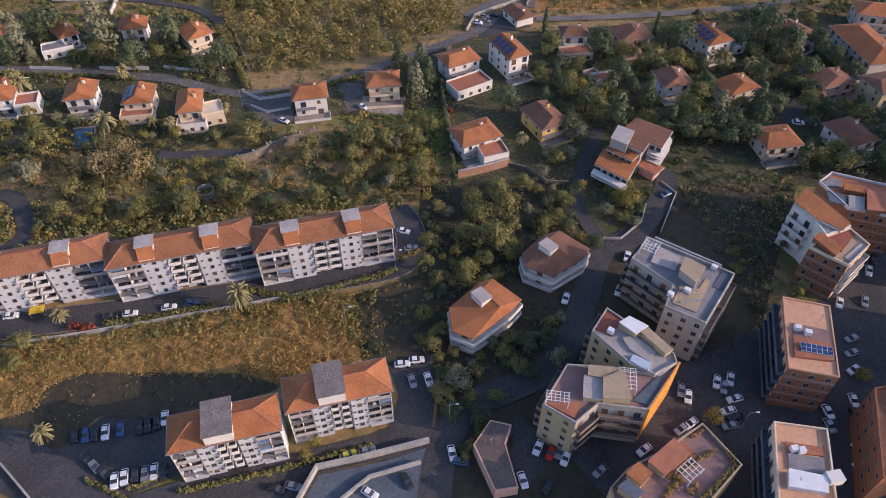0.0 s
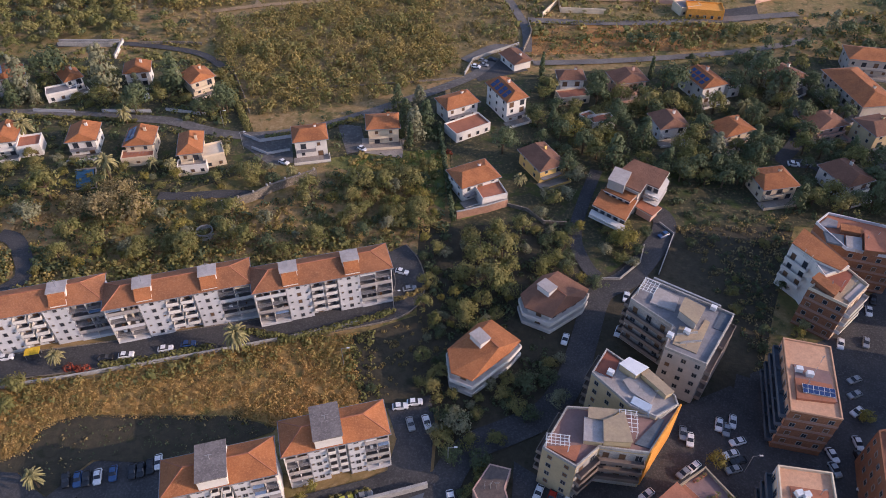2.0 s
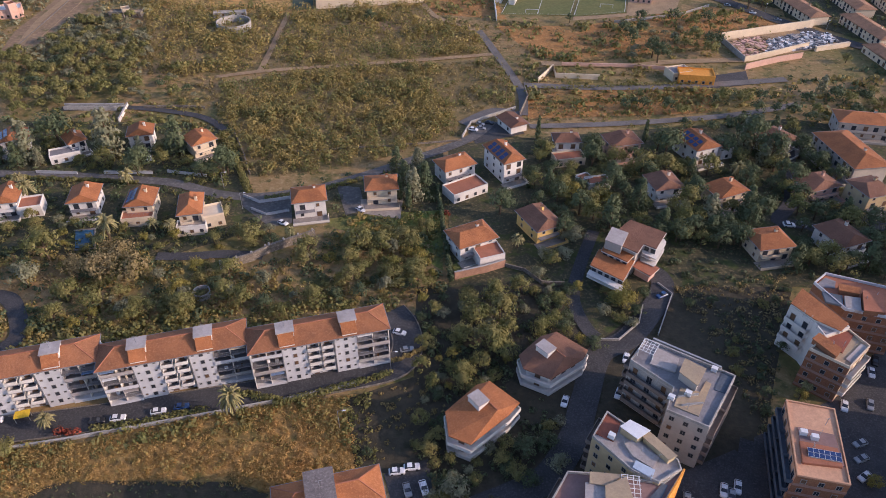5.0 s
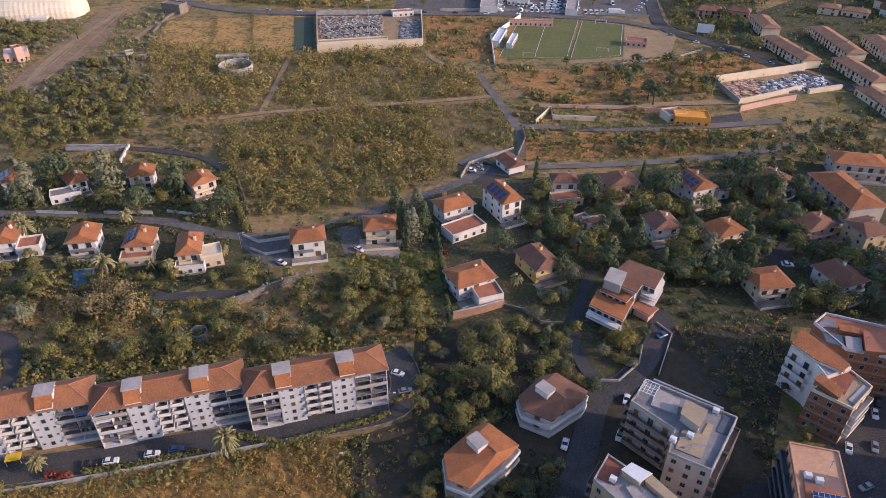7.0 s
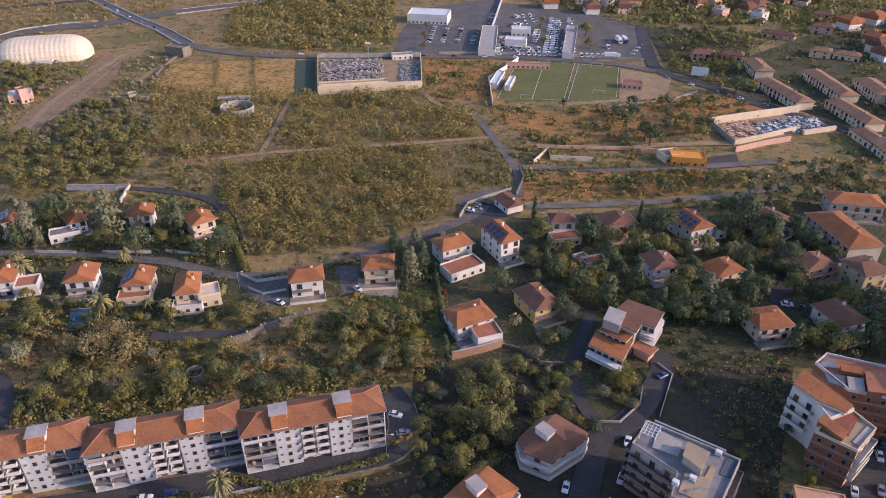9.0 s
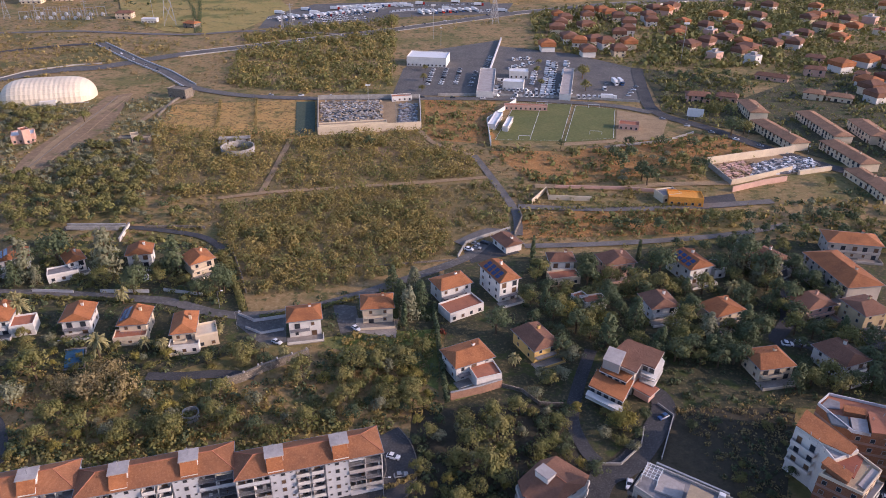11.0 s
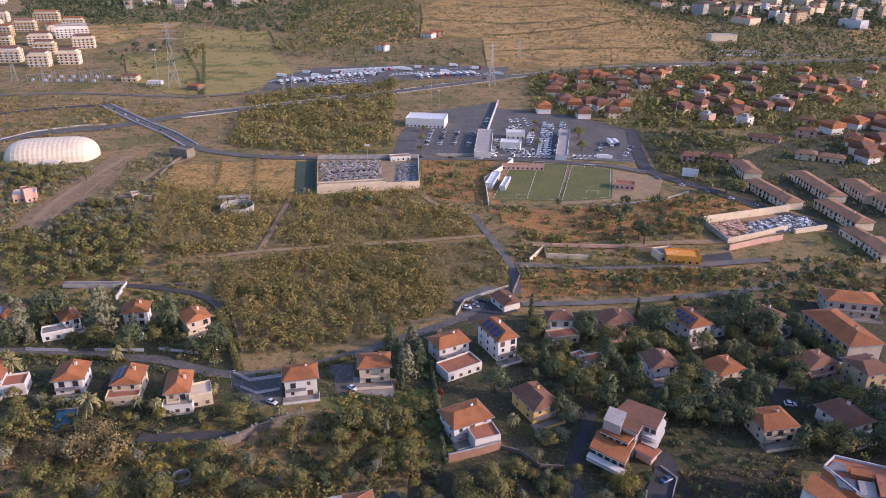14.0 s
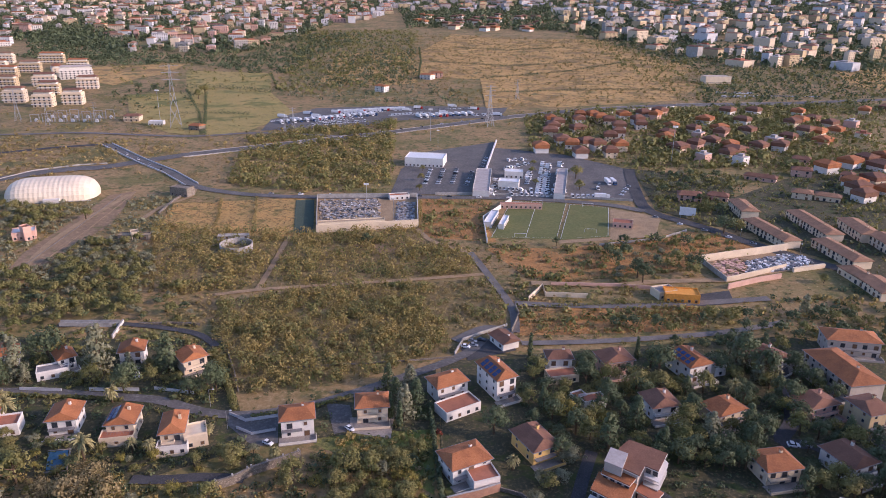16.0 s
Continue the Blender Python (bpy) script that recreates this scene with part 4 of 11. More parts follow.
def scrub(poly, per_m2, size, material, seed, label, name="scrub", count=12, rows=0.0, tall=0.7, gap=0.42, leaf=0.2):
    """Uncountable bushes over a field, thinned in patches, as one object."""
    rng = np.random.default_rng(seed)
    xs, ys = [p[0] for p in poly], [p[1] for p in poly]
    if max(ys) < 270 and leaf > 0.18:
        count, leaf = count * 2, leaf * 0.66
    area = (max(xs) - min(xs)) * (max(ys) - min(ys))
    n = int(area * per_m2)
    px, py = rng.uniform(min(xs), max(xs), n), rng.uniform(min(ys), max(ys), n)
    if rows:
        py = np.round(py / rows) * rows + rng.normal(size=n) * rows * 0.12
    keep = inside(poly, px, py)
    keep &= free(px, py)
    px, py = px[keep], py[keep]
    clump = np.array([noise.noise((a * 0.05, b * 0.05, seed)) + 0.6 * noise.noise((a * 0.17, b * 0.17, seed + 5)) for a, b in zip(px, py)])
    ok = clump * 0.6 + rng.random(len(px)) * 0.8 > gap
    px, py, clump = px[ok], py[ok], clump[ok]
    s = size * (0.55 + 0.8 * rng.random(len(px))) * (1 + 0.35 * clump)
    z = np.array([lift(v) for v in py])
    c = np.stack([px, py, z + s * tall * 0.5], 1)
    rad = np.stack([s, s, s * tall], 1) * 0.75
    k = count
    lsz = np.repeat(s, k)[:, None]
    verts = leaf_quads(c, rad, k, 1.0, rng).reshape(-1, 4, 3)
    mid = verts.mean(1, keepdims=True)
    verts = mid + (verts - mid) * (lsz * leaf * 1.6)[:, None]
    ob = new(name, quad_mesh(name, verts.reshape(-1, 3), material))
    return tagged(ob, label, "vegetation", "", "stuff")


def scatter(poly, n, seed, low, high, apart):
    """Places and sizes over a piece of land, clear of what stands there."""
    rng = np.random.default_rng(seed)
    xs, ys = [p[0] for p in poly], [p[1] for p in poly]
    px, py = rng.uniform(min(xs), max(xs), n * 14), rng.uniform(min(ys), max(ys), n * 14)
    ok = inside(poly, px, py) & free(px, py)
    done = []
    for x, y, s in zip(px[ok], py[ok], rng.uniform(low, high, n * 14)[ok]):
        if len(done) >= n:
            break
        if all((x - u) ** 2 + (y - v) ** 2 > (apart * (s + w) / 2) ** 2 for u, v, w in done):
            done.append((float(x), float(y), float(s)))
    return done


def grove(poly, n, kinds, low, high, seed, apart=4.5):
    """Single trees scattered over a piece of land."""
    rnd = random.Random(seed)
    for x, y, s in scatter(poly, n, seed, low, high, apart):
        tree(rnd.choice(kinds), x, y, s, rnd.randrange(4))


def wood(poly, n, kinds, low, high, seed, label, apart=4.5):
    """Trees too many and too far off to count: the crowns and the trunks, each one object."""
    rnd = random.Random(seed)
    made = {}
    for x, y, s in scatter(poly, n, seed, low, high, apart):
        kind, v = rnd.choice(kinds), rnd.randrange(4)
        for me in shared((kind, v), lambda: tree_proto(kind, v + 1)):
            co = np.empty(len(me.vertices) * 3, np.float32)
            me.vertices.foreach_get("co", co)
            co = co.reshape(-1, 3)
            if me.name.startswith("crown") and kind != "palm":
                co = co.reshape(-1, 4, 3)[::3]
                mid = co.mean(1, keepdims=True)
                co = (mid + (co - mid) * 1.65).reshape(-1, 3)
                a = rnd.uniform(0, 6.28)
                r = np.array([[math.cos(a), -math.sin(a), 0], [math.sin(a), math.cos(a), 0], [0, 0, 1]])
                made.setdefault(me.materials[0].name, []).append(co @ r.T * s + np.array([x, y, lift(y)]))
    for m, parts in made.items():
        tagged(new("wood", quad_mesh("wood", np.concatenate(parts), bpy.data.materials[m])), label, "trees", "", "stuff")


def hedge(points, width, height, material, label, seed=1, name="hedge", step=0.7):
    """A clipped or wild hedge along a line, leaf by leaf."""
    rng = np.random.default_rng(seed)
    c = []
    for p, q in zip(points[:-1], points[1:]):
        p, q = Vector(p), Vector(q)
        for k in range(max(1, int((q - p).length / step))):
            m = p + (q - p) * (k + 0.5) / max(1, int((q - p).length / step))
            c.append((m.x, m.y, lift(m.y) + height * 0.5))
    c = np.array(c) + rng.normal(size=(len(c), 3)) * 0.15
    r = np.array([[width * 0.6, width * 0.6, height * 0.55]]) * (0.8 + 0.4 * rng.random((len(c), 1)))
    ob = new(name, quad_mesh(name, leaf_quads(c, r, 40 if step < 1 else 24, 0.3 * max(1, step * 0.6), rng), material))
    return tagged(ob, label, "hedge")


def far_house(x, y, rot, w, d, h, wall, roof, label, flat=False, windows=0, group="far houses"):
    v = thing("house", x, y, rot, label, "house", group)
    part("wall", shared(("fw", wall.name), lambda: Shape().box(-0.5, 0.5, -0.5, 0.5, -0.1, 1).mesh("wall", wall)), None, v, m=Matrix.Diagonal((w, d, h, 1)))
    if flat:
        me = shared(("fr", roof.name, 1), lambda: Shape().box(-0.48, 0.48, -0.48, 0.48, 0, 0.02).box(-0.15, 0.2, -0.2, 0.2, 0.02, 0.18).mesh("roof", roof))
    else:
        me = shared(("fr", roof.name, 0), lambda: hip(1, 1, 0, 0.2, 0.3, 0.06).mesh("roof", roof))
    hm = Matrix.Translation((0, 0, h + (0 if flat else 0.3))) @ Matrix.Diagonal((w, d, 12 if not flat else 14, 1))
    part("roof", me, None, v, m=hm)
    for k in range(int(h / 3)):
        for i in range(windows):
            window(v, -w / 2 + (i + 0.5) * w / windows, -d / 2 - 0.03, k * 3 + 0.9, 0, 1.5, 1.6)
        for i in range(windows - 1):
            window(v, w / 2 + 0.03, -d / 2 + (i + 0.5) * d / max(1, windows - 1), k * 3 + 0.9, 90, 1.5, 1.6)
    return v


def town(poly, n, seed, sizes, heights, walls, roofs, label, flat=0.2, apart=1.15, windows=0, turn=(0, 90)):
    rnd = random.Random(seed)
    xs, ys = [p[0] for p in poly], [p[1] for p in poly]
    done = []
    base = rnd.uniform(*turn)
    for _ in range(n * 20):
        if len(done) >= n:
            break
        x, y = rnd.uniform(min(xs), max(xs)), rnd.uniform(min(ys), max(ys))
        a, b = np.array([x]), np.array([y])
        if not inside(poly, a, b)[0] or not free(a, b)[0]:
            continue
        w, d = rnd.uniform(*sizes), rnd.uniform(*sizes)
        if any((x - u) ** 2 + (y - v) ** 2 < (apart * (w + q) / 2) ** 2 for u, v, q in done):
            continue
        done.append((x, y, w))
        block([(x - w / 2, y - d / 2), (x + w / 2, y - d / 2), (x + w / 2, y + d / 2), (x - w / 2, y + d / 2)])
        fl = rnd.random() < flat
        far_house(x, y, base + rnd.choice((0, 90, 90, 12, -10)), w, d, rnd.uniform(*heights), rnd.choice(walls), rnd.choice(roofs) if not fl else rnd.choice((PALEROOF, TERRACE)), label, fl, windows)


def far_town(poly, n, seed, sizes, heights, walls, roofs, label, flat=0.4, apart=1.05):
    """The distant town: too many houses to count, one object for each paint and roof."""
    rnd = random.Random(seed)
    shapes = {}
    base = rnd.uniform(0, 40)
    for x, y, s in scatter(poly, n, seed, sizes[0], sizes[1], apart):
        block([(x - s / 2, y - s / 2), (x + s / 2, y - s / 2), (x + s / 2, y + s / 2), (x - s / 2, y + s / 2)])
        w, d, h = s, s * rnd.uniform(0.4, 0.85), rnd.uniform(*heights)
        m = pose(x, y, lift(y), 0, 0, base + rnd.choice((0, 90, 90, 15, -12)))
        wall, fl = rnd.choice(walls), rnd.random() < flat
        roof = rnd.choice((PALEROOF, TERRACE, GREYROOF)) if fl else rnd.choice(roofs)
        pieces = [(wall, Shape().box(-w / 2, w / 2, -d / 2, d / 2, -1, h))]
        pieces.append((roof, Shape().box(-w / 2 + 0.3, w / 2 - 0.3, -d / 2 + 0.3, d / 2 - 0.3, h, h + 0.2).box(-w * 0.15, w * 0.2, -d * 0.2, d * 0.2, h + 0.2, h + 2.6) if fl else hip(w, d, h + 0.3, 2.4, 3.5)))
        dark = Shape()
        for k in range(int(h / 3)):
            for i in range(int(w / 4)):
                u = -w / 2 + (i + 0.5) * w / int(w / 4)
                dark.face((u - 0.8, -d / 2 - 0.05, k * 3 + 0.8), (u + 0.8, -d / 2 - 0.05, k * 3 + 0.8), (u + 0.8, -d / 2 - 0.05, k * 3 + 2.3), (u - 0.8, -d / 2 - 0.05, k * 3 + 2.3))
            for i in range(int(d / 4)):
                u = -d / 2 + (i + 0.5) * d / int(d / 4)
                dark.face((w / 2 + 0.05, u - 0.8, k * 3 + 0.8), (w / 2 + 0.05, u + 0.8, k * 3 + 0.8), (w / 2 + 0.05, u + 0.8, k * 3 + 2.3), (w / 2 + 0.05, u - 0.8, k * 3 + 2.3))
        pieces.append((GLASS, dark))
        for mm, s2 in pieces:
            t = shapes.setdefault(mm.name, Shape())
            o = len(t.v)
            t.v += [tuple(m @ Vector(p)) for p in s2.v]
            t.f += [tuple(o + i for i in f) for f in s2.f]
    for name, t in shapes.items():
        plain("far_town", t, bpy.data.materials[name], label, "houses", "stuff")


def heap(poly, n, low, high, materials, seed, label, name="rubble"):
    """Uncountable small blocks and scrap on a yard, one object a colour."""
    for m in materials:
        seed += 1
        rnd = random.Random(seed)
        xs, ys = [p[0] for p in poly], [p[1] for p in poly]
        s = Shape()
        for _ in range(n):
            x, y = rnd.uniform(min(xs), max(xs)), rnd.uniform(min(ys), max(ys))
            if not inside(poly, np.array([x]), np.array([y]))[0]:
                continue
            a, w, d, h = rnd.uniform(0, 3.1), rnd.uniform(low, high), rnd.uniform(low, high), rnd.uniform(low * 0.5, high * 0.7)
            c, t = math.cos(a), math.sin(a)
            k = rnd.uniform(0.5, 0.9)
            s.prism([(x + c * u * w / 2 - t * v * d / 2, y + t * u * w / 2 + c * v * d / 2) for u, v in ((-1, -1), (1, -k), (k, 1), (-1, 1))], lift(y), lift(y) + h, (rnd.uniform(-0.2, 0.2), 0))
        plain(name, s, m, label, "rubble", "stuff")


def pylon(x, y, h):
    v = thing("pylon", x, y, 20, "tall lattice power pylon of grey steel", "pylon", "power pylons")
    s, b = Shape(), h * 0.09
    lv = [(0, b), (0.3, b * 0.62), (0.55, b * 0.36), (0.75, b * 0.2), (1.0, b * 0.1)]
    r = max(0.09, h * 0.004)
    for (z0, a), (z1, c) in zip(lv[:-1], lv[1:]):
        for i in range(4):
            sx, sy = ((-1, -1), (1, -1), (1, 1), (-1, 1))[i]
            tx, ty = ((-1, -1), (1, -1), (1, 1), (-1, 1))[(i + 1) % 4]
            s.bar((sx * a, sy * a, z0 * h), (sx * c, sy * c, z1 * h), r)
            s.bar((sx * a, sy * a, z0 * h), (tx * c, ty * c, z1 * h), r * 0.7)
            s.bar((tx * a, ty * a, z0 * h), (sx * c, sy * c, z1 * h), r * 0.7)
    part("mast", s, STEEL, v)
    for z in (0.75, 0.86, 0.96):
        w = h * 0.14
        part("crossarm", Shape().bar((-w, 0, z * h), (w, 0, z * h), r).bar((-w, 0, z * h), (0, 0, z * h + 1), r * 0.6).bar((w, 0, z * h), (0, 0, z * h + 1), r * 0.6), STEEL, v)
    return v


def lamp_mast(x, y, h, label="tall steel floodlight mast", arm=False):
    v = thing("light_mast", x, y, 0, label, "lamp post", "lamp posts")
    r = max(0.07, h * 0.007)
    part("pole", Shape().prism([(r * math.cos(k), r * math.sin(k)) for k in (0, 1.05, 2.1, 3.14, 4.19, 5.24)], -0.2, h), STEEL, v)
    if arm:
        part("arm", Shape().bar((0, 0, h), (1.6, 0, h + 0.3), 0.05), STEEL, v)
        part("lamp_head", Shape().box(1.3, 2.0, -0.15, 0.15, h + 0.2, h + 0.38), FRAME, v)
    else:
        part("lamp_head", Shape().box(-h * 0.07, h * 0.07, -0.3, 0.3, h, h + h * 0.05), FRAME, v)
    return v


def sports_dome(x, y, rot, length, width, height):
    """An air hall: a ribbed half barrel with rounded ends."""
    v = thing("air_dome", x, y, rot, "long white inflated sports dome with seams", "sports hall")
    s, n, m = Shape(), 40, 14
    for i in range(n + 1):
        u = -1 + 2 * i / n
        e = (1 - abs(u) ** 5) ** 0.5
        bulge = 1.0 + (0.005 if i % 2 else -0.005)
        for k in range(m + 1):
            a = math.pi * k / m
            s.v.append((u * length / 2, math.cos(a) * width / 2 * max(e, 0.02) * bulge, (math.sin(a) ** 0.75) * height * max(e, 0.02) * bulge))
    for i in range(n):
        for k in range(m):
            p = i * (m + 1) + k
            s.f.append((p, p + m + 1, p + m + 2, p + 1))
    part("membrane", s, MEMBRANE, v)
    part("entrance", Shape().box(-2, 8, -width / 2 - 3, -width / 2 + 1, 0, 3), WHITE, v)
    part("skirting", Shape().box(-length * 0.45, length * 0.45, -width / 2 - 0.4, -width / 2 + 0.2, 0, 0.6), CONCRETE, v)
    return v


def ring_tank(x, y, r, h, label):
    v = thing("water_tank", x, y, 0, label, "tank")
    n = 28
    o = [(r * math.cos(2 * math.pi * k / n), r * math.sin(2 * math.pi * k / n)) for k in range(n)]
    s = Shape()
    rims = [[(a * k, b * k, z) for a, b in o] for k, z in ((1, -0.2), (1, h), (0.94, h), (0.94, -0.2))]
    for ring in rims:
        s.v += ring
    for g in range(4):
        for k in range(n):
            s.f.append((g * n + k, g * n + (k + 1) % n, (g + 1) % 4 * n + (k + 1) % n, (g + 1) % 4 * n + k))
    part("wall", s, CONCRETE, v)
    part("floor", Shape().prism([(a * 0.93, b * 0.93) for a, b in o], 0, 0.1), TRACK, v)
    return v


def goal(x, y, rot):
    v = thing("football_goal", x, y, rot, "white metal football goal with net frame", "goal", "football goals")
    for sx in (-3.6, 3.6):
        part("post", Shape().bar((sx, 0, 0), (sx, 0, 2.4), 0.1), FRAME, v)
        part("stay", Shape().bar((sx, 0, 2.4), (sx, 1.6, 0), 0.06), FRAME, v)
    part("crossbar", Shape().bar((-3.6, 0, 2.4), (3.6, 0, 2.4), 0.1), FRAME, v)


def line_mark(points, width, label="painted white line"):
    LAYER[0] += 0.004
    left, right = strip(points, width)
    s = Shape()
    for i in range(len(points) - 1):
        s.face(*[(p.x, p.y, lift(p.y) + LAYER[0] + 0.02) for p in (right[i], right[i + 1], left[i + 1], left[i])])
    return plain("line_marking", s, FRAME, label, "marking", "structure")



# ---------- the ground ----------
def ground_sheet():
    ys = [-900, -300, 0, 300, 600] + [700 + 60 * i for i in range(72)]
    xs = [-5200, -2500, -1200, -600, -300, 0, 300, 600, 1200, 2500, 5200]
    s = Shape()
    for i in range(len(ys) - 1):
        for j in range(len(xs) - 1):
            s.face(*[(a, b, lift(b)) for a, b in ((xs[j], ys[i]), (xs[j + 1], ys[i]), (xs[j + 1], ys[i + 1]), (xs[j], ys[i + 1]))])
    return plain("ground", s, SOIL, "dry brown and olive scrub ground", "ground", "structure")


ground_sheet()
patch([(-122.5, 94.4), (-108.8, 100.3), (-87.0, 101.6), (-65.1, 108.4), (-32.9, 115.1), (-21.3, 117.1), (-16.7, 95.0), (-37.4, 88.6), (-47.3, 91.7), (-74.2, 91.8), (-85.0, 91.9), (-92.4, 88.6), (-93.0, 82.0), (-99.4, 79.1), (-113.4, 76.5)], OCHRE, "field", "dry ochre grass slope between the blocks", "field")
# The houses' shadow on the plot and the hollow's shade are painted dark.
patch([(-24.1, 115.2), (0.9, 126.3), (2.3, 98.4), (-1.7, 91.9), (-11.2, 93.5), (-19.4, 95.0)], SHADESOIL, "field", "rough grass darkened for the shadow beside the houses", "field")
patch([(-6.8, 158.5), (6.1, 161.2), (37.3, 161.4), (44.0, 137.3), (67.9, 159.1), (97.8, 172.8), (107.6, 159.4), (89.5, 124.8), (70.4, 86.2), (61.3, 59.5), (-9.5, 59.1), (-1.6, 77.1), (-0.4, 93.5), (-6.4, 116.3), (-7.2, 141.5)], SHADESOIL, "field", "bare brown hollow between the blocks, darkened for shade", "field")
patch([(-43.1, 194.3), (-31.9, 197.6), (0.9, 199.5), (0.9, 166.5), (-15.6, 180.6), (-34.8, 188.0)], GRASS, "field", "green garden grass below the villas", "field")
patch([(-101.9, 301.3), (-38.8, 321.8), (28.9, 329.7), (34.0, 275.1), (-4.0, 243.9), (-38.3, 226.3), (-71.3, 219.9), (-94.1, 262.1)], FIELDSOIL, "field", "dry scrub field with low shrubs", "field")
patch([(-171.8, 404.0), (-71.5, 396.8), (-10.4, 408.8), (24.8, 348.4), (24.1, 336.5), (-36.8, 325.2), (-103.4, 309.1), (-128.5, 312.0)], FIELDSOIL, "field", "scrub field above the farm track", "field")
patch([(-178.3, 458.5), (-84.4, 475.1), (-72.4, 391.7), (-152.5, 394.8), (-171.8, 410.3)], OCHRE, "field", "ochre fallow field", "field")
patch([(-10.2, 474.5), (39.8, 471.7), (32.1, 415.4), (36.8, 384.3), (-6.6, 393.2)], RUST, "field", "dry rust field by the pitches", "field")
patch([(29.5, 374.7), (75.3, 375.7), (158.2, 407.6), (207.9, 378.6), (145.1, 350.8), (66.8, 326.1), (47.4, 333.1)], RUST, "field", "rust orange strip field with shrubs", "field")
patch([(38.3, 289.4), (61.6, 295.8), (128.1, 303.2), (117.6, 273.6), (37.2, 267.1)], RUST, "field", "rust orange weeds on a terrace field", "field")
patch([(-37.1, 1397.1), (35.5, 1766.7), (163.1, 1657.8), (375.0, 1677.7), (452.0, 1248.0), (382.2, 1122.9), (111.6, 1106.1), (-46.4, 1096.2)], STRAW, "field", "pale straw hillside with terraces", "field")
patch([(-406.1, 1158.2), (-264.5, 1138.1), (-225.7, 963.0), (-167.8, 822.6), (-193.3, 714.3), (-227.4, 684.1), (-275.3, 816.7), (-346.1, 978.7)], GREENFIELD, "field", "bright green meadow", "field")
patch([(67.4, 1103.3), (337.8, 1309.1), (400.0, 1071.1), (322.7, 937.2), (161.5, 879.0), (60.4, 853.9)], STRAW, "field", "dry straw slope above the motorway", "field")
patch([(681.9, 1212.2), (803.2, 1272.1), (648.0, 1012.8), (631.7, 1084.9)], STRAW, "field", "pale straw field", "field")
patch([(-239.0, 264.4), (-88.4, 261.2), (-66.7, 207.4), (-29.8, 218.5), (0.9, 240.3), (2.9, 199.5), (-27.9, 196.0), (-57.6, 189.4), (-87.0, 172.8), (-185.3, 172.0)], GARDEN, "garden", "garden soil and lawns among villas, darkened for shade", "field")
patch([(3.1, 244.5), (25.3, 249.0), (150.0, 268.3), (203.9, 250.6), (153.7, 152.1), (109.3, 159.4), (69.7, 159.1), (43.7, 135.1), (37.3, 161.4), (2.7, 158.6)], GARDEN, "garden", "garden soil under trees and villas, darkened for shade", "field")
patch([(-84.3, 71.2), (-76.7, 79.5), (-62.2, 82.5), (-55.4, 66.2), (-67.7, 60.0), (-77.9, 62.4)], ASPHALT, "car_park", "grey asphalt car park", "car park")
block([(-84.3, 71.2), (-76.7, 79.5), (-62.2, 82.5), (-55.4, 66.2), (-67.7, 60.0), (-77.9, 62.4)])
patch([(-12.6, 93.4), (-2.5, 97.6), (-1.0, 87.3), (-10.2, 85.7)], ASPHALT, "car_park", "asphalt car park at the block's end", "car park")
block([(-12.6, 93.4), (-2.5, 97.6), (-1.0, 87.3), (-10.2, 85.7)])
patch([(-15.6, 147.3), (-6.5, 146.1), (-6.0, 129.3), (-12.9, 126.2)], ASPHALT, "car_park", "asphalt yard at the block's end", "car park")
block([(-15.6, 147.3), (-6.5, 146.1), (-6.0, 129.3), (-12.9, 126.2)])
patch([(-21.2, 60.2), (-21.7, 65.1), (-11.2, 69.0), (-1.5, 73.0), (-3.1, 60.3)], BLUEPAVE, "yard", "grey-blue paved yard below the road", "yard")
block([(-21.2, 60.2), (-21.7, 65.1), (-11.2, 69.0), (-1.5, 73.0), (-3.1, 60.3)])
patch([(55.1, 93.8), (70.5, 100.5), (74.5, 95.6), (61.7, 60.7), (34.8, 60.5), (26.8, 71.8), (13.8, 60.4), (16.3, 80.0), (22.2, 75.8), (39.8, 75.9)], ASPHALT, "car_park", "dark asphalt forecourt between the tower blocks", "car park")
block([(55.1, 93.8), (70.5, 100.5), (74.5, 95.6), (61.7, 60.7), (34.8, 60.5), (26.8, 71.8), (13.8, 60.4), (16.3, 80.0), (22.2, 75.8), (39.8, 75.9)])
patch([(-72.0, 209.1), (-53.8, 207.6), (-50.3, 191.0), (-57.5, 188.8), (-69.3, 200.6)], DEPOT, "drive", "worn asphalt villa driveway", "drive")
block([(-72.0, 209.1), (-53.8, 207.6), (-50.3, 191.0), (-57.5, 188.8), (-69.3, 200.6)])
patch([(-38.2, 214.8), (-29.4, 213.1), (-26.2, 198.6), (-32.7, 196.0)], DEPOT, "drive", "steep asphalt driveway", "drive")
block([(-38.2, 214.8), (-29.4, 213.1), (-26.2, 198.6), (-32.7, 196.0)])
patch([(11.1, 255.4), (27.6, 267.0), (34.7, 254.3), (14.1, 245.4)], ASPHALT, "yard", "asphalt yard with parked cars", "yard")
block([(11.1, 255.4), (27.6, 267.0), (34.7, 254.3), (14.1, 245.4)])
patch([(-99.4, 79.1), (-95.4, 78.7), (-81.9, 69.7), (-67.3, 58.8), (-83.5, 58.8), (-103.2, 66.0), (-113.4, 76.5)], ASPHALT, "road", "broad asphalt junction", "road")
block([(-99.4, 79.1), (-95.4, 78.7), (-81.9, 69.7), (-67.3, 58.8), (-83.5, 58.8), (-103.2, 66.0), (-113.4, 76.5)])
patch([(3.6, 169.3), (15.3, 172.7), (16.8, 166.6), (6.1, 161.7)], GRASS, "lawn", "small green lawn by the villa", "lawn")
block([(3.6, 169.3), (15.3, 172.7), (16.8, 166.6), (6.1, 161.7)])
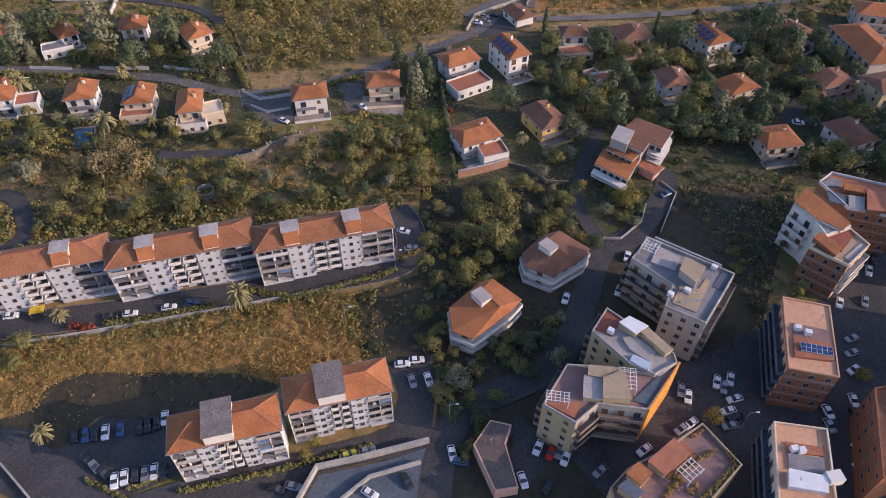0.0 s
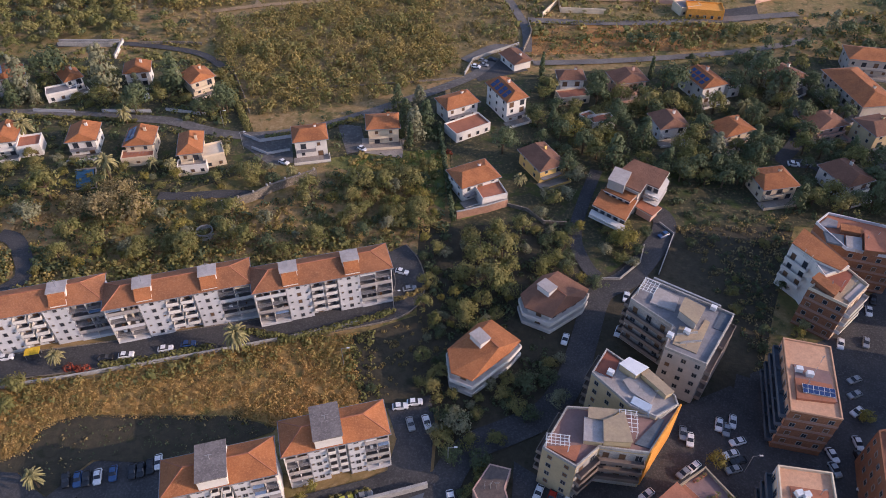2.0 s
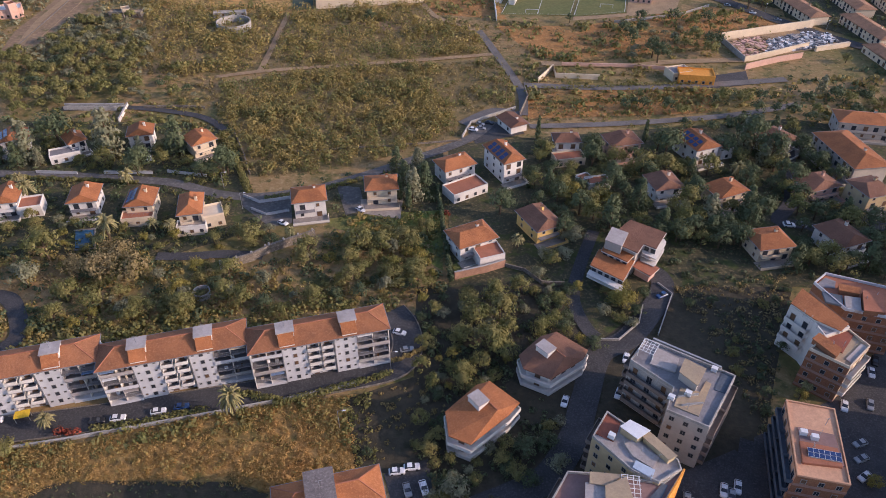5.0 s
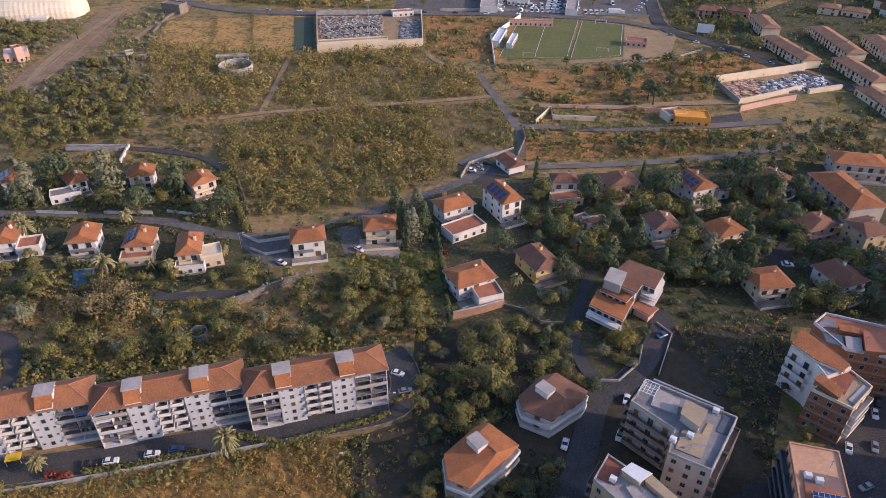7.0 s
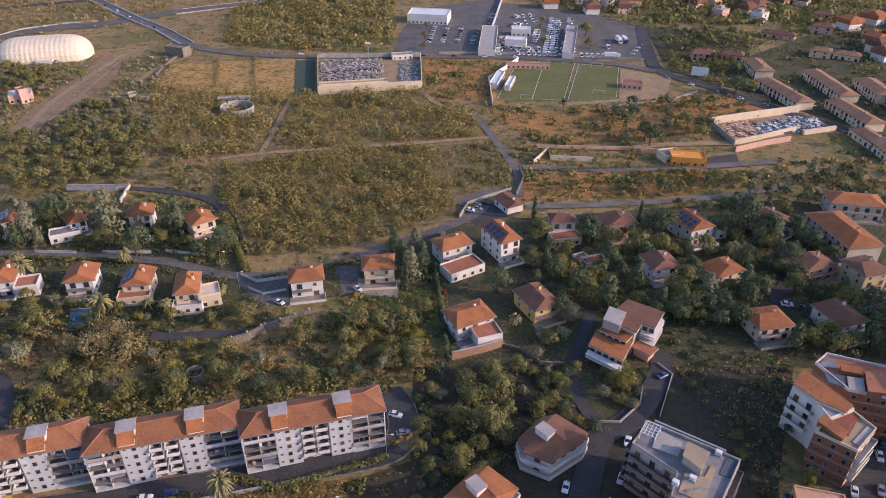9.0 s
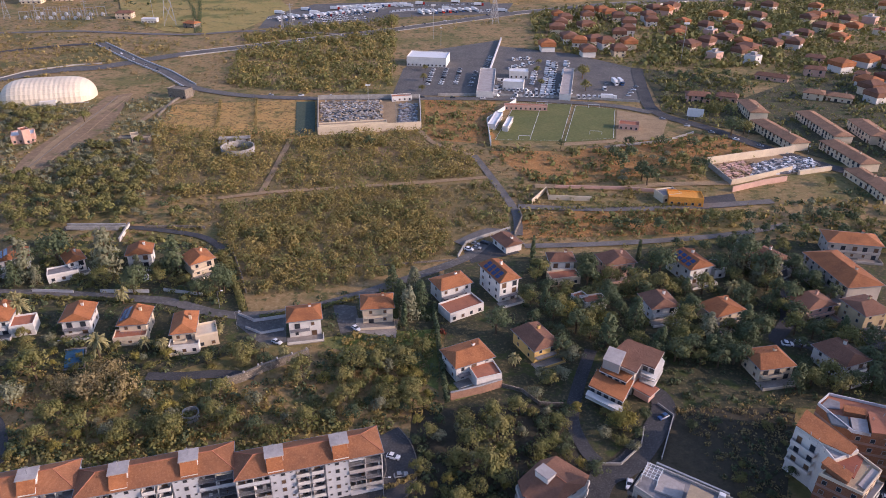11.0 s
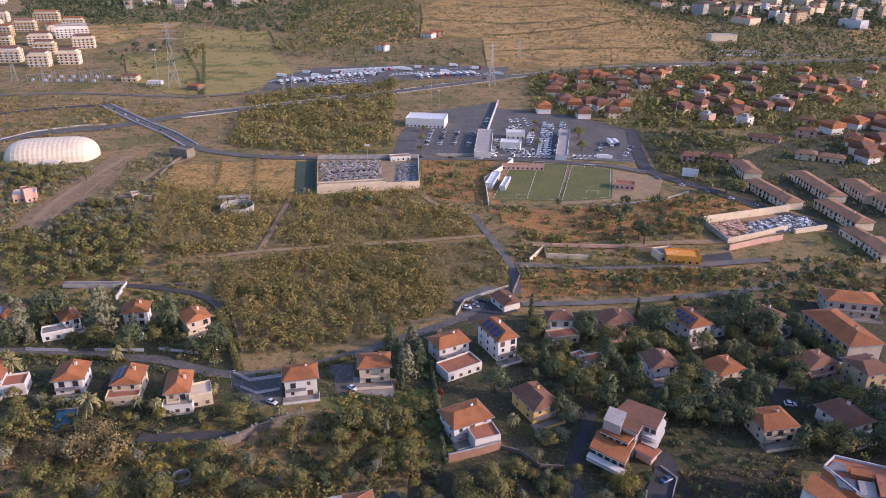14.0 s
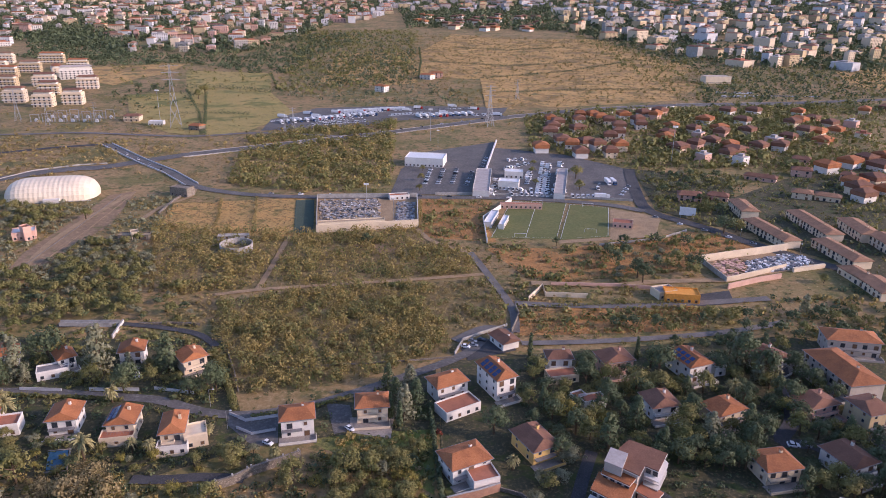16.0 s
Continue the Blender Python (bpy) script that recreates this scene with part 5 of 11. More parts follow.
patch([(-28.4, 205.6), (-13.3, 205.7), (-13.7, 193.7), (-27.6, 197.0)], PAVING, "terrace", "paved villa terrace", "terrace")
block([(-28.4, 205.6), (-13.3, 205.7), (-13.7, 193.7), (-27.6, 197.0)])
patch([(-83.9, 472.3), (-13.1, 477.2), (-10.5, 412.1), (-72.0, 399.9)], TRACK, "yard", "dusty storage yard inside walls", "yard")
block([(-83.9, 472.3), (-13.1, 477.2), (-10.5, 412.1), (-72.0, 399.9)])
patch([(53.5, 469.3), (92.0, 466.3), (72.9, 391.1), (33.3, 392.1)], PITCH, "football_pitch", "worn green football pitch", "football pitch")
block([(53.5, 469.3), (92.0, 466.3), (72.9, 391.1), (33.3, 392.1)])
patch([(93.5, 463.7), (119.5, 456.4), (105.5, 395.9), (74.4, 390.1)], PITCH, "football_pitch", "smaller green football pitch", "football pitch")
block([(93.5, 463.7), (119.5, 456.4), (105.5, 395.9), (74.4, 390.1)])
patch([(119.7, 453.8), (149.1, 435.8), (133.8, 396.5), (73.3, 383.2), (74.2, 389.1), (105.9, 394.8)], TRACK, "yard", "dirt yard beside the pitches", "yard")
block([(119.7, 453.8), (149.1, 435.8), (133.8, 396.5), (73.3, 383.2), (74.2, 389.1), (105.9, 394.8)])
patch([(-11.1, 622.7), (56.8, 670.0), (30.5, 485.8), (-32.8, 483.9), (-28.4, 559.2)], DEPOT, "car_park", "asphalt car park with rows of cars", "car park")
block([(-11.1, 622.7), (56.8, 670.0), (30.5, 485.8), (-32.8, 483.9), (-28.4, 559.2)])
patch([(54.9, 644.5), (116.6, 616.5), (160.0, 566.0), (140.6, 474.7), (30.1, 478.5)], DEPOT, "car_park", "asphalt depot full of vehicles", "car park")
block([(54.9, 644.5), (116.6, 616.5), (160.0, 566.0), (140.6, 474.7), (30.1, 478.5)])
patch([(-180.7, 714.9), (-184.5, 778.8), (-146.4, 854.2), (-58.3, 874.9), (90.0, 875.1), (73.7, 806.2), (-45.7, 779.1), (-80.1, 744.4)], DEPOT, "car_park", "lorry park beside the motorway", "car park")
block([(-180.7, 714.9), (-184.5, 778.8), (-146.4, 854.2), (-58.3, 874.9), (90.0, 875.1), (73.7, 806.2), (-45.7, 779.1), (-80.1, 744.4)])
patch([(145.9, 355.0), (202.3, 373.8), (216.2, 356.4), (191.2, 343.6), (149.0, 329.0)], TRACK, "yard", "walled yard heaped with rubble", "yard")
block([(145.9, 355.0), (202.3, 373.8), (216.2, 356.4), (191.2, 343.6), (149.0, 329.0)])
patch([(123.5, 309.6), (147.2, 316.8), (143.8, 301.5), (121.8, 296.8)], ASPHALT, "yard", "asphalt yard by the orange building", "yard")
block([(123.5, 309.6), (147.2, 316.8), (143.8, 301.5), (121.8, 296.8)])
patch([(-55.8, 58.9), (-55.5, 63.0), (-36.4, 67.3), (-17.5, 72.2), (-1.6, 77.5), (1.2, 75.0), (-2.8, 73.7), (-17.3, 70.0), (-26.5, 67.4), (-29.7, 59.0)], ASPHALT, "lane", "worn asphalt lane before the block", "road")
block([(-55.8, 58.9), (-55.5, 63.0), (-36.4, 67.3), (-17.5, 72.2), (-1.6, 77.5), (1.2, 75.0), (-2.8, 73.7), (-17.3, 70.0), (-26.5, 67.4), (-29.7, 59.0)])
patch([(76.4, 104.0), (103.2, 117.0), (146.5, 138.0), (103.8, 53.9), (58.5, 53.7)], ASPHALT, "street", "dark asphalt street between the blocks", "road")
block([(76.4, 104.0), (103.2, 117.0), (146.5, 138.0), (103.8, 53.9), (58.5, 53.7)])
# Shade by the car park and the block's cast shadow, laid as dark ground.
patch([(-94.8, 80.1), (-90.4, 85.3), (-76.9, 80.2), (-83.7, 71.2), (-90.2, 75.2)], SHADESOIL, "bank", "scrub bank by the car park, darkened for shade", "field")
patch([(-106.4, 77.6), (-99.2, 78.7), (-92.9, 81.7), (-92.1, 88.1), (-84.8, 91.4), (-74.0, 91.3), (-47.2, 91.2), (-38.0, 88.1), (-38.5, 87.1), (-58.7, 78.9), (-76.8, 79.8), (-90.8, 76.6)], SHADESOIL, "bank", "grass bank darkened with the block's cast shadow", "field")
patch([(-29.0, 69.5), (-11.7, 77.6), (-9.8, 86.6), (-1.7, 86.7), (-2.4, 74.3), (-28.6, 66.3)], ASPHALT, "lane", "worn asphalt lane at the block's end", "road")
block([(-29.0, 69.5), (-11.7, 77.6), (-9.8, 86.6), (-1.7, 86.7), (-2.4, 74.3), (-28.6, 66.3)])
patch([(-578.9, 1177.0), (-461.6, 1237.3), (-428.8, 1226.2), (-427.2, 1116.0), (-448.9, 1081.6), (-460.6, 1009.7), (-503.3, 1041.7)], STRAW, "field", "golden stubble field below the town", "field")
patch([(-411.4, 938.9), (-328.0, 970.6), (-236.3, 689.2), (-269.0, 699.1), (-334.3, 760.9)], GREENFIELD, "field", "olive meadow under the pylons", "field")
patch([(-176.1, 1036.6), (-189.0, 1385.1), (-43.9, 1439.4), (-32.1, 1055.3), (-68.5, 1033.2), (-110.5, 1040.5)], STRAW, "field", "straw terraces between rows of bushes", "field")
patch([(-64.8, 61.2), (-55.2, 64.6), (-32.1, 71.1), (-8.9, 77.5), (-1.6, 76.8), (-2.4, 71.6), (-17.2, 68.7), (-24.9, 66.6), (-27.8, 61.4), (-44.1, 58.4), (-62.5, 58.3)], ASPHALT, "lane", "asphalt lane along the front of the block", "road")
block([(-64.8, 61.2), (-55.2, 64.6), (-32.1, 71.1), (-8.9, 77.5), (-1.6, 76.8), (-2.4, 71.6), (-17.2, 68.7), (-24.9, 66.6), (-27.8, 61.4), (-44.1, 58.4), (-62.5, 58.3)])
patch([(-29.6, 57.8), (-25.9, 66.1), (-17.2, 68.2), (-10.0, 70.0), (-2.1, 73.0), (-3.4, 58.0)], BLUEPAVE, "yard", "grey-blue paved court behind the wall", "yard")
block([(-29.6, 57.8), (-25.9, 66.1), (-17.2, 68.2), (-10.0, 70.0), (-2.1, 73.0), (-3.4, 58.0)])
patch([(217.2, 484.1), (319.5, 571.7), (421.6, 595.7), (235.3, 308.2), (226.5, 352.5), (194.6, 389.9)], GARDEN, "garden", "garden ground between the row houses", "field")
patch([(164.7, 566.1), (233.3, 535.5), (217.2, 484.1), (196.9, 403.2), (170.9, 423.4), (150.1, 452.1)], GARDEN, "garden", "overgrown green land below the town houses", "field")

patch([(-230.8, 475.8), (-216.0, 486.5), (-201.3, 411.2), (-207.9, 334.3), (-221.1, 330.5), (-227.7, 363.6), (-227.8, 410.6)], TILLED, "field", "tilled brown vegetable beds", "field")
block([(-230.8, 475.8), (-216.0, 486.5), (-201.3, 411.2), (-207.9, 334.3), (-221.1, 330.5), (-227.7, 363.6), (-227.8, 410.6)])
patch([(-97.3, 467.4), (-84.6, 467.7), (-73.6, 398.7), (-85.5, 397.5)], NET, "plot", "plot covered with dark green netting", "field")
block([(-97.3, 467.4), (-84.6, 467.7), (-73.6, 398.7), (-85.5, 397.5)])

# ---------- roads ----------
road([(-194.0, 222.7), (-162.2, 221.1), (-141.3, 220.5), (-119.9, 218.1), (-98.8, 215.7), (-78.7, 208.0), (-62.6, 207.1), (-45.4, 212.2), (-30.0, 220.4), (-13.9, 230.8), (3.1, 242.4), (14.4, 252.3), (21.7, 264.6)], 4.6, DEPOT)
block([(-195.2, 219.7), (-161.3, 218.0), (-161.0, 224.0), (-194.8, 225.7)])
block([(-163.3, 218.1), (-140.4, 217.5), (-140.2, 223.5), (-163.1, 224.1)])
block([(-142.7, 217.6), (-119.3, 215.0), (-118.6, 221.0), (-142.0, 223.6)])
block([(-121.2, 215.2), (-98.1, 212.6), (-97.4, 218.6), (-120.6, 221.2)])
block([(-100.8, 213.3), (-78.9, 204.9), (-76.7, 210.5), (-98.6, 218.9)])
block([(-79.9, 205.1), (-61.8, 204.1), (-61.5, 210.1), (-79.6, 211.1)])
block([(-62.8, 204.0), (-43.6, 209.6), (-45.3, 215.4), (-64.5, 209.7)])
block([(-44.9, 209.1), (-27.7, 218.2), (-30.5, 223.5), (-47.7, 214.4)])
block([(-29.2, 217.3), (-11.4, 228.9), (-14.7, 233.9), (-32.5, 222.3)])
block([(-13.1, 227.8), (5.6, 240.4), (2.3, 245.4), (-16.4, 232.8)])
block([(4.3, 239.5), (17.1, 250.8), (13.1, 255.2), (0.4, 243.9)])
block([(16.4, 249.9), (24.8, 264.0), (19.6, 267.0), (11.3, 253.0)])
road([(-129.1, 99.3), (-110.6, 104.3), (-90.7, 107.9), (-70.4, 112.1), (-49.4, 116.6), (-27.7, 121.4), (-12.8, 125.8), (-8.8, 132.5), (-10.1, 141.4), (-14.0, 148.0)], 8, None, "road", True)
block([(-128.9, 94.5), (-108.4, 100.0), (-110.8, 109.1), (-131.3, 103.6)])
block([(-110.7, 99.5), (-88.9, 103.5), (-90.6, 112.7), (-112.4, 108.7)])
block([(-90.7, 103.1), (-68.4, 107.7), (-70.3, 116.9), (-92.6, 112.3)])
block([(-70.4, 107.3), (-47.4, 112.2), (-49.4, 121.4), (-72.3, 116.5)])
block([(-49.3, 111.8), (-25.7, 117.0), (-27.7, 126.2), (-51.4, 120.9)])
block([(-27.3, 116.6), (-10.6, 121.5), (-13.2, 130.5), (-30.0, 125.6)])
block([(-9.3, 122.5), (-4.2, 131.0), (-12.3, 135.8), (-17.4, 127.3)])
block([(-4.0, 132.2), (-5.6, 143.1), (-14.9, 141.8), (-13.3, 130.9)])
block([(-5.5, 143.0), (-10.4, 151.3), (-18.5, 146.5), (-13.6, 138.2)])
road([(-1.9, 58.6), (0.3, 73.0), (6.1, 82.8), (15.4, 87.4), (25.2, 92.9), (32.6, 103.7), (36.9, 114.6), (43.4, 130.7), (51.8, 136.2), (59.7, 145.4), (67.0, 156.5), (67.7, 164.3), (61.4, 169.7)], 7)
block([(2.1, 56.9), (4.6, 73.3), (-3.7, 74.6), (-6.2, 58.2)])
block([(3.4, 70.0), (10.2, 81.6), (3.0, 85.8), (-3.8, 74.3)])
block([(7.1, 78.6), (18.2, 84.0), (14.5, 91.6), (3.4, 86.2)])
block([(16.6, 83.2), (28.1, 89.7), (24.0, 97.0), (12.5, 90.5)])
block([(28.1, 89.7), (36.7, 102.2), (29.7, 106.9), (21.2, 94.4)])
block([(36.2, 101.2), (41.2, 114.0), (33.4, 117.1), (28.4, 104.3)])
block([(40.5, 112.1), (47.6, 130.1), (39.8, 133.2), (32.7, 115.3)])
block([(44.8, 126.7), (55.0, 133.2), (50.4, 140.3), (40.2, 133.7)])
block([(54.4, 132.7), (63.6, 143.5), (57.2, 148.9), (48.0, 138.2)])
block([(62.7, 142.3), (71.1, 155.0), (64.1, 159.6), (55.7, 146.9)])
block([(71.1, 155.2), (72.0, 165.0), (63.6, 165.7), (62.8, 155.8)])
block([(71.2, 166.9), (63.3, 173.6), (57.9, 167.2), (65.7, 160.5)])
road([(44.0, 137.3), (41.5, 141.8), (39.8, 153.8), (44.5, 169.6), (51.6, 187.2)], 4)
block([(46.9, 137.7), (43.3, 144.0), (38.6, 141.3), (42.2, 135.1)])
block([(44.3, 141.2), (42.3, 155.2), (37.0, 154.4), (38.9, 140.4)])
block([(42.1, 152.1), (47.3, 169.8), (42.2, 171.3), (36.9, 153.6)])
block([(46.6, 167.7), (54.4, 187.1), (49.4, 189.1), (41.6, 169.7)])
road([(62.9, 58.9), (66.0, 72.0), (69.7, 86.2), (76.6, 102.3)], 8)
block([(67.2, 56.8), (70.8, 71.9), (61.6, 74.0), (58.1, 59.0)])
block([(70.2, 69.8), (74.5, 85.9), (65.5, 88.3), (61.2, 72.3)])
block([(73.7, 83.4), (81.3, 101.3), (72.6, 105.0), (65.0, 87.1)])
road([(88.4, 59.0), (91.8, 77.6), (95.9, 89.3), (100.4, 102.4), (108.4, 115.1), (120.7, 127.0), (139.1, 142.5)], 9)
block([(93.3, 57.1), (97.1, 77.6), (86.9, 79.5), (83.1, 59.0)])
block([(96.4, 74.9), (101.1, 88.6), (91.3, 92.0), (86.6, 78.3)])
block([(100.5, 86.7), (105.7, 101.6), (95.8, 105.0), (90.7, 90.1)])
block([(104.3, 98.8), (113.3, 113.2), (104.5, 118.7), (95.5, 104.3)])
block([(111.3, 110.7), (125.0, 124.0), (117.8, 131.5), (104.0, 118.1)])
block([(123.2, 122.4), (143.2, 139.1), (136.5, 147.1), (116.6, 130.4)])
road([(-90.5, 172.5), (-79.8, 172.6), (-69.3, 173.8), (-56.5, 173.0)], 4)
block([(-91.5, 169.8), (-78.8, 169.9), (-78.8, 175.3), (-91.5, 175.2)])
block([(-80.5, 169.8), (-68.0, 171.2), (-68.6, 176.6), (-81.1, 175.1)])
block([(-70.4, 171.1), (-55.7, 170.3), (-55.4, 175.7), (-70.1, 176.5)])
road([(-132.5, 153.8), (-126.3, 151.3), (-118.9, 140.7), (-117.8, 135.1), (-121.8, 129.6)], 5)
block([(-134.6, 151.2), (-126.6, 148.0), (-124.2, 153.9), (-132.2, 157.1)])
block([(-129.5, 150.3), (-121.0, 138.0), (-115.7, 141.7), (-124.3, 154.0)])
block([(-122.2, 141.1), (-120.8, 133.5), (-114.5, 134.7), (-116.0, 142.3)])
block([(-119.9, 137.8), (-125.0, 130.7), (-119.8, 127.0), (-114.7, 134.0)])
road([(38.3, 300.0), (69.0, 297.4), (108.1, 299.0), (163.1, 307.4)], 5, PALEROAD)
block([(37.0, 296.9), (69.7, 294.1), (70.3, 300.5), (37.6, 303.3)])
block([(68.1, 294.2), (109.2, 295.8), (109.0, 302.2), (67.9, 300.6)])
block([(107.6, 295.7), (164.6, 304.4), (163.6, 310.7), (106.6, 302.0)])
road([(138.5, 242.6), (126.0, 206.9), (115.9, 193.1), (126.3, 189.9), (131.1, 174.7)], 5)
block([(135.9, 244.6), (122.7, 207.0), (128.7, 204.9), (141.9, 242.4)])
block([(124.0, 209.6), (112.8, 194.2), (117.9, 190.4), (129.2, 205.8)])
block([(114.1, 190.3), (126.3, 186.6), (128.2, 192.7), (115.9, 196.5)])
block([(122.9, 189.9), (128.3, 172.8), (134.5, 174.7), (129.0, 191.9)])
road([(153.7, 226.0), (158.6, 218.2), (146.6, 196.7), (155.5, 187.0)], 6)
block([(150.0, 224.8), (156.0, 215.4), (162.3, 219.3), (156.2, 228.8)])
block([(155.9, 220.9), (142.9, 197.6), (149.4, 194.0), (162.3, 217.3)])
block([(143.2, 194.9), (153.5, 183.7), (158.9, 188.8), (148.7, 199.9)])
road([(37.1, 260.0), (75.2, 262.8), (125.1, 270.8), (158.3, 281.6)], 4, PALEROAD)
block([(36.3, 257.2), (76.4, 260.2), (76.0, 265.6), (35.9, 262.6)])
block([(74.6, 260.0), (126.5, 268.3), (125.6, 273.6), (73.8, 265.3)])
block([(124.9, 267.9), (160.1, 279.3), (158.4, 284.5), (123.3, 273.0)])
road([(-164.4, 273.3), (-135.8, 275.3), (-103.6, 267.8), (-89.1, 255.4)], 3.5)
block([(-165.2, 270.8), (-134.7, 273.0), (-135.0, 277.9), (-165.6, 275.7)])
block([(-137.4, 273.2), (-103.2, 265.2), (-102.1, 269.9), (-136.2, 278.0)])
block([(-106.0, 266.6), (-89.9, 252.9), (-86.7, 256.6), (-102.8, 270.3)])
road([(-105.8, 307.1), (-80.4, 314.9), (-36.6, 322.7), (-2.5, 329.2), (27.0, 335.8)], 3.4, TRACK, "dirt_track", False, "pale dusty farm track")
block([(-106.1, 304.6), (-78.7, 313.0), (-80.1, 317.4), (-107.4, 309.0)])
block([(-80.9, 312.5), (-35.2, 320.6), (-36.0, 325.2), (-81.7, 317.0)])
block([(-37.2, 320.3), (-1.1, 327.1), (-1.9, 331.6), (-38.0, 324.8)])
block([(-2.9, 326.7), (28.5, 333.8), (27.5, 338.2), (-3.9, 331.2)])
road([(20.1, 367.2), (27.6, 336.6), (36.3, 295.4), (35.5, 269.7)], 4, PALEROAD)
block([(17.2, 367.5), (25.3, 334.9), (30.5, 336.2), (22.5, 368.8)])
block([(24.8, 337.0), (33.9, 293.9), (39.2, 295.0), (30.1, 338.1)])
block([(33.7, 296.5), (32.8, 268.8), (38.2, 268.6), (39.1, 296.3)])
road([(-11.1, 408.8), (-3.2, 388.3), (10.0, 374.2), (20.1, 367.2)], 3.5, TRACK, "dirt_track", False, "pale dusty farm track")
block([(-13.8, 408.9), (-5.1, 386.5), (-0.5, 388.2), (-9.2, 410.6)])
block([(-5.6, 387.4), (8.9, 371.8), (12.5, 375.2), (-2.1, 390.7)])
block([(7.8, 372.8), (19.5, 364.6), (22.3, 368.6), (10.6, 376.8)])
road([(-86.8, 312.8), (-86.5, 342.2), (-86.8, 372.1), (-86.8, 391.3)], 3, TRACK, "dirt_track", False, "pale dusty farm track")
block([(-84.6, 311.7), (-84.3, 343.1), (-88.7, 343.2), (-89.0, 311.8)])
block([(-84.3, 341.2), (-84.6, 373.1), (-89.0, 373.1), (-88.7, 341.1)])
block([(-84.6, 371.1), (-84.6, 392.3), (-89.0, 392.3), (-89.0, 371.1)])
road([(-217.4, 478.2), (-221.0, 426.0), (-221.5, 378.4), (-213.9, 335.8)], 4, TRACK, "dirt_track", False, "pale dusty farm track")
block([(-220.0, 479.4), (-223.8, 425.2), (-218.4, 424.8), (-214.6, 479.0)])
block([(-223.7, 427.0), (-224.2, 377.5), (-218.8, 377.4), (-218.3, 427.0)])
block([(-224.3, 378.9), (-216.4, 334.3), (-211.1, 335.2), (-219.0, 379.9)])
road([(-186.6, 421.1), (-183.6, 451.8), (-173.3, 472.4), (-176.6, 494.4)], 3.5, TRACK, "dirt_track", False, "pale dusty farm track")
block([(-184.2, 419.9), (-181.0, 452.5), (-185.9, 453.0), (-189.1, 420.4)])
block([(-181.8, 449.8), (-170.7, 472.2), (-175.1, 474.4), (-186.2, 452.0)])
block([(-170.8, 471.8), (-174.3, 495.7), (-179.1, 495.0), (-175.6, 471.1)])
road([(160.9, 566.0), (148.6, 496.9), (145.1, 448.1), (168.5, 416.6), (187.8, 385.8), (209.8, 356.3), (237.1, 329.2)], 9)
block([(156.0, 567.9), (143.3, 496.8), (153.5, 495.0), (166.2, 566.1)])
block([(143.5, 498.3), (139.9, 447.5), (150.3, 446.7), (153.9, 497.5)])
block([(140.4, 445.8), (164.9, 412.7), (173.2, 418.9), (148.7, 452.0)])
block([(163.5, 414.7), (183.9, 382.2), (192.7, 387.7), (172.3, 420.2)])
block([(183.0, 383.5), (206.2, 352.4), (214.6, 358.6), (191.3, 389.7)])
block([(205.4, 353.3), (234.1, 324.8), (241.5, 332.2), (212.8, 360.7)])
road([(-306.9, 643.8), (-250.2, 580.6), (-212.8, 543.3), (-182.2, 505.1), (-160.9, 490.3), (-129.4, 479.5), (-84.4, 475.1), (-12.3, 477.2), (52.2, 476.3), (114.2, 464.3), (141.3, 448.0)], 8, DEPOT)
block([(-311.1, 641.5), (-253.0, 576.7), (-246.0, 583.0), (-304.1, 647.7)])
block([(-254.2, 578.0), (-215.4, 539.2), (-208.8, 545.9), (-247.6, 584.6)])
block([(-217.1, 541.1), (-185.2, 501.4), (-177.9, 507.3), (-209.8, 547.0)])
block([(-185.7, 501.8), (-162.7, 485.9), (-157.4, 493.6), (-180.3, 509.6)])
block([(-163.3, 486.2), (-130.0, 474.7), (-126.9, 483.6), (-160.3, 495.1)])
block([(-130.9, 474.9), (-83.8, 470.3), (-82.9, 479.7), (-130.0, 484.2)])
block([(-85.2, 470.4), (-11.1, 472.6), (-11.4, 482.0), (-85.5, 479.7)])
block([(-13.3, 472.6), (53.1, 471.6), (53.3, 481.0), (-13.2, 482.0)])
block([(50.3, 471.9), (114.3, 459.4), (116.1, 468.7), (52.1, 481.1)])
block([(110.9, 460.7), (139.7, 443.4), (144.6, 451.5), (115.7, 468.8)])
road([(-341.6, 504.7), (-315.7, 534.2), (-288.8, 551.6), (-268.8, 558.0), (-219.5, 603.0), (-135.6, 656.3), (-42.1, 715.6), (83.6, 806.7), (194.2, 865.0), (310.5, 899.2), (468.4, 924.2), (643.4, 963.4)], 15, DEPOT)
block([(-336.1, 498.6), (-308.9, 529.6), (-321.2, 540.4), (-348.4, 509.4)])
block([(-312.1, 526.8), (-283.5, 545.3), (-292.4, 559.1), (-321.0, 540.6)])
block([(-287.2, 543.5), (-265.4, 550.5), (-270.4, 566.1), (-292.2, 559.1)])
block([(-264.0, 551.3), (-213.3, 597.7), (-224.3, 609.8), (-275.1, 563.4)])
block([(-216.0, 595.6), (-130.3, 650.0), (-139.1, 663.8), (-224.8, 609.4)])
block([(-132.0, 648.9), (-36.9, 709.2), (-45.6, 723.1), (-140.8, 662.7)])
block([(-38.1, 708.4), (89.2, 800.7), (79.6, 814.0), (-47.7, 721.7)])
block([(86.5, 799.0), (198.9, 858.2), (191.2, 872.7), (78.9, 813.5)])
block([(195.5, 856.9), (313.8, 891.6), (309.2, 907.3), (190.9, 872.6)])
block([(310.8, 890.9), (470.7, 916.2), (468.1, 932.4), (308.2, 907.1)])
block([(469.3, 916.0), (646.1, 955.6), (642.5, 971.6), (465.7, 932.0)])
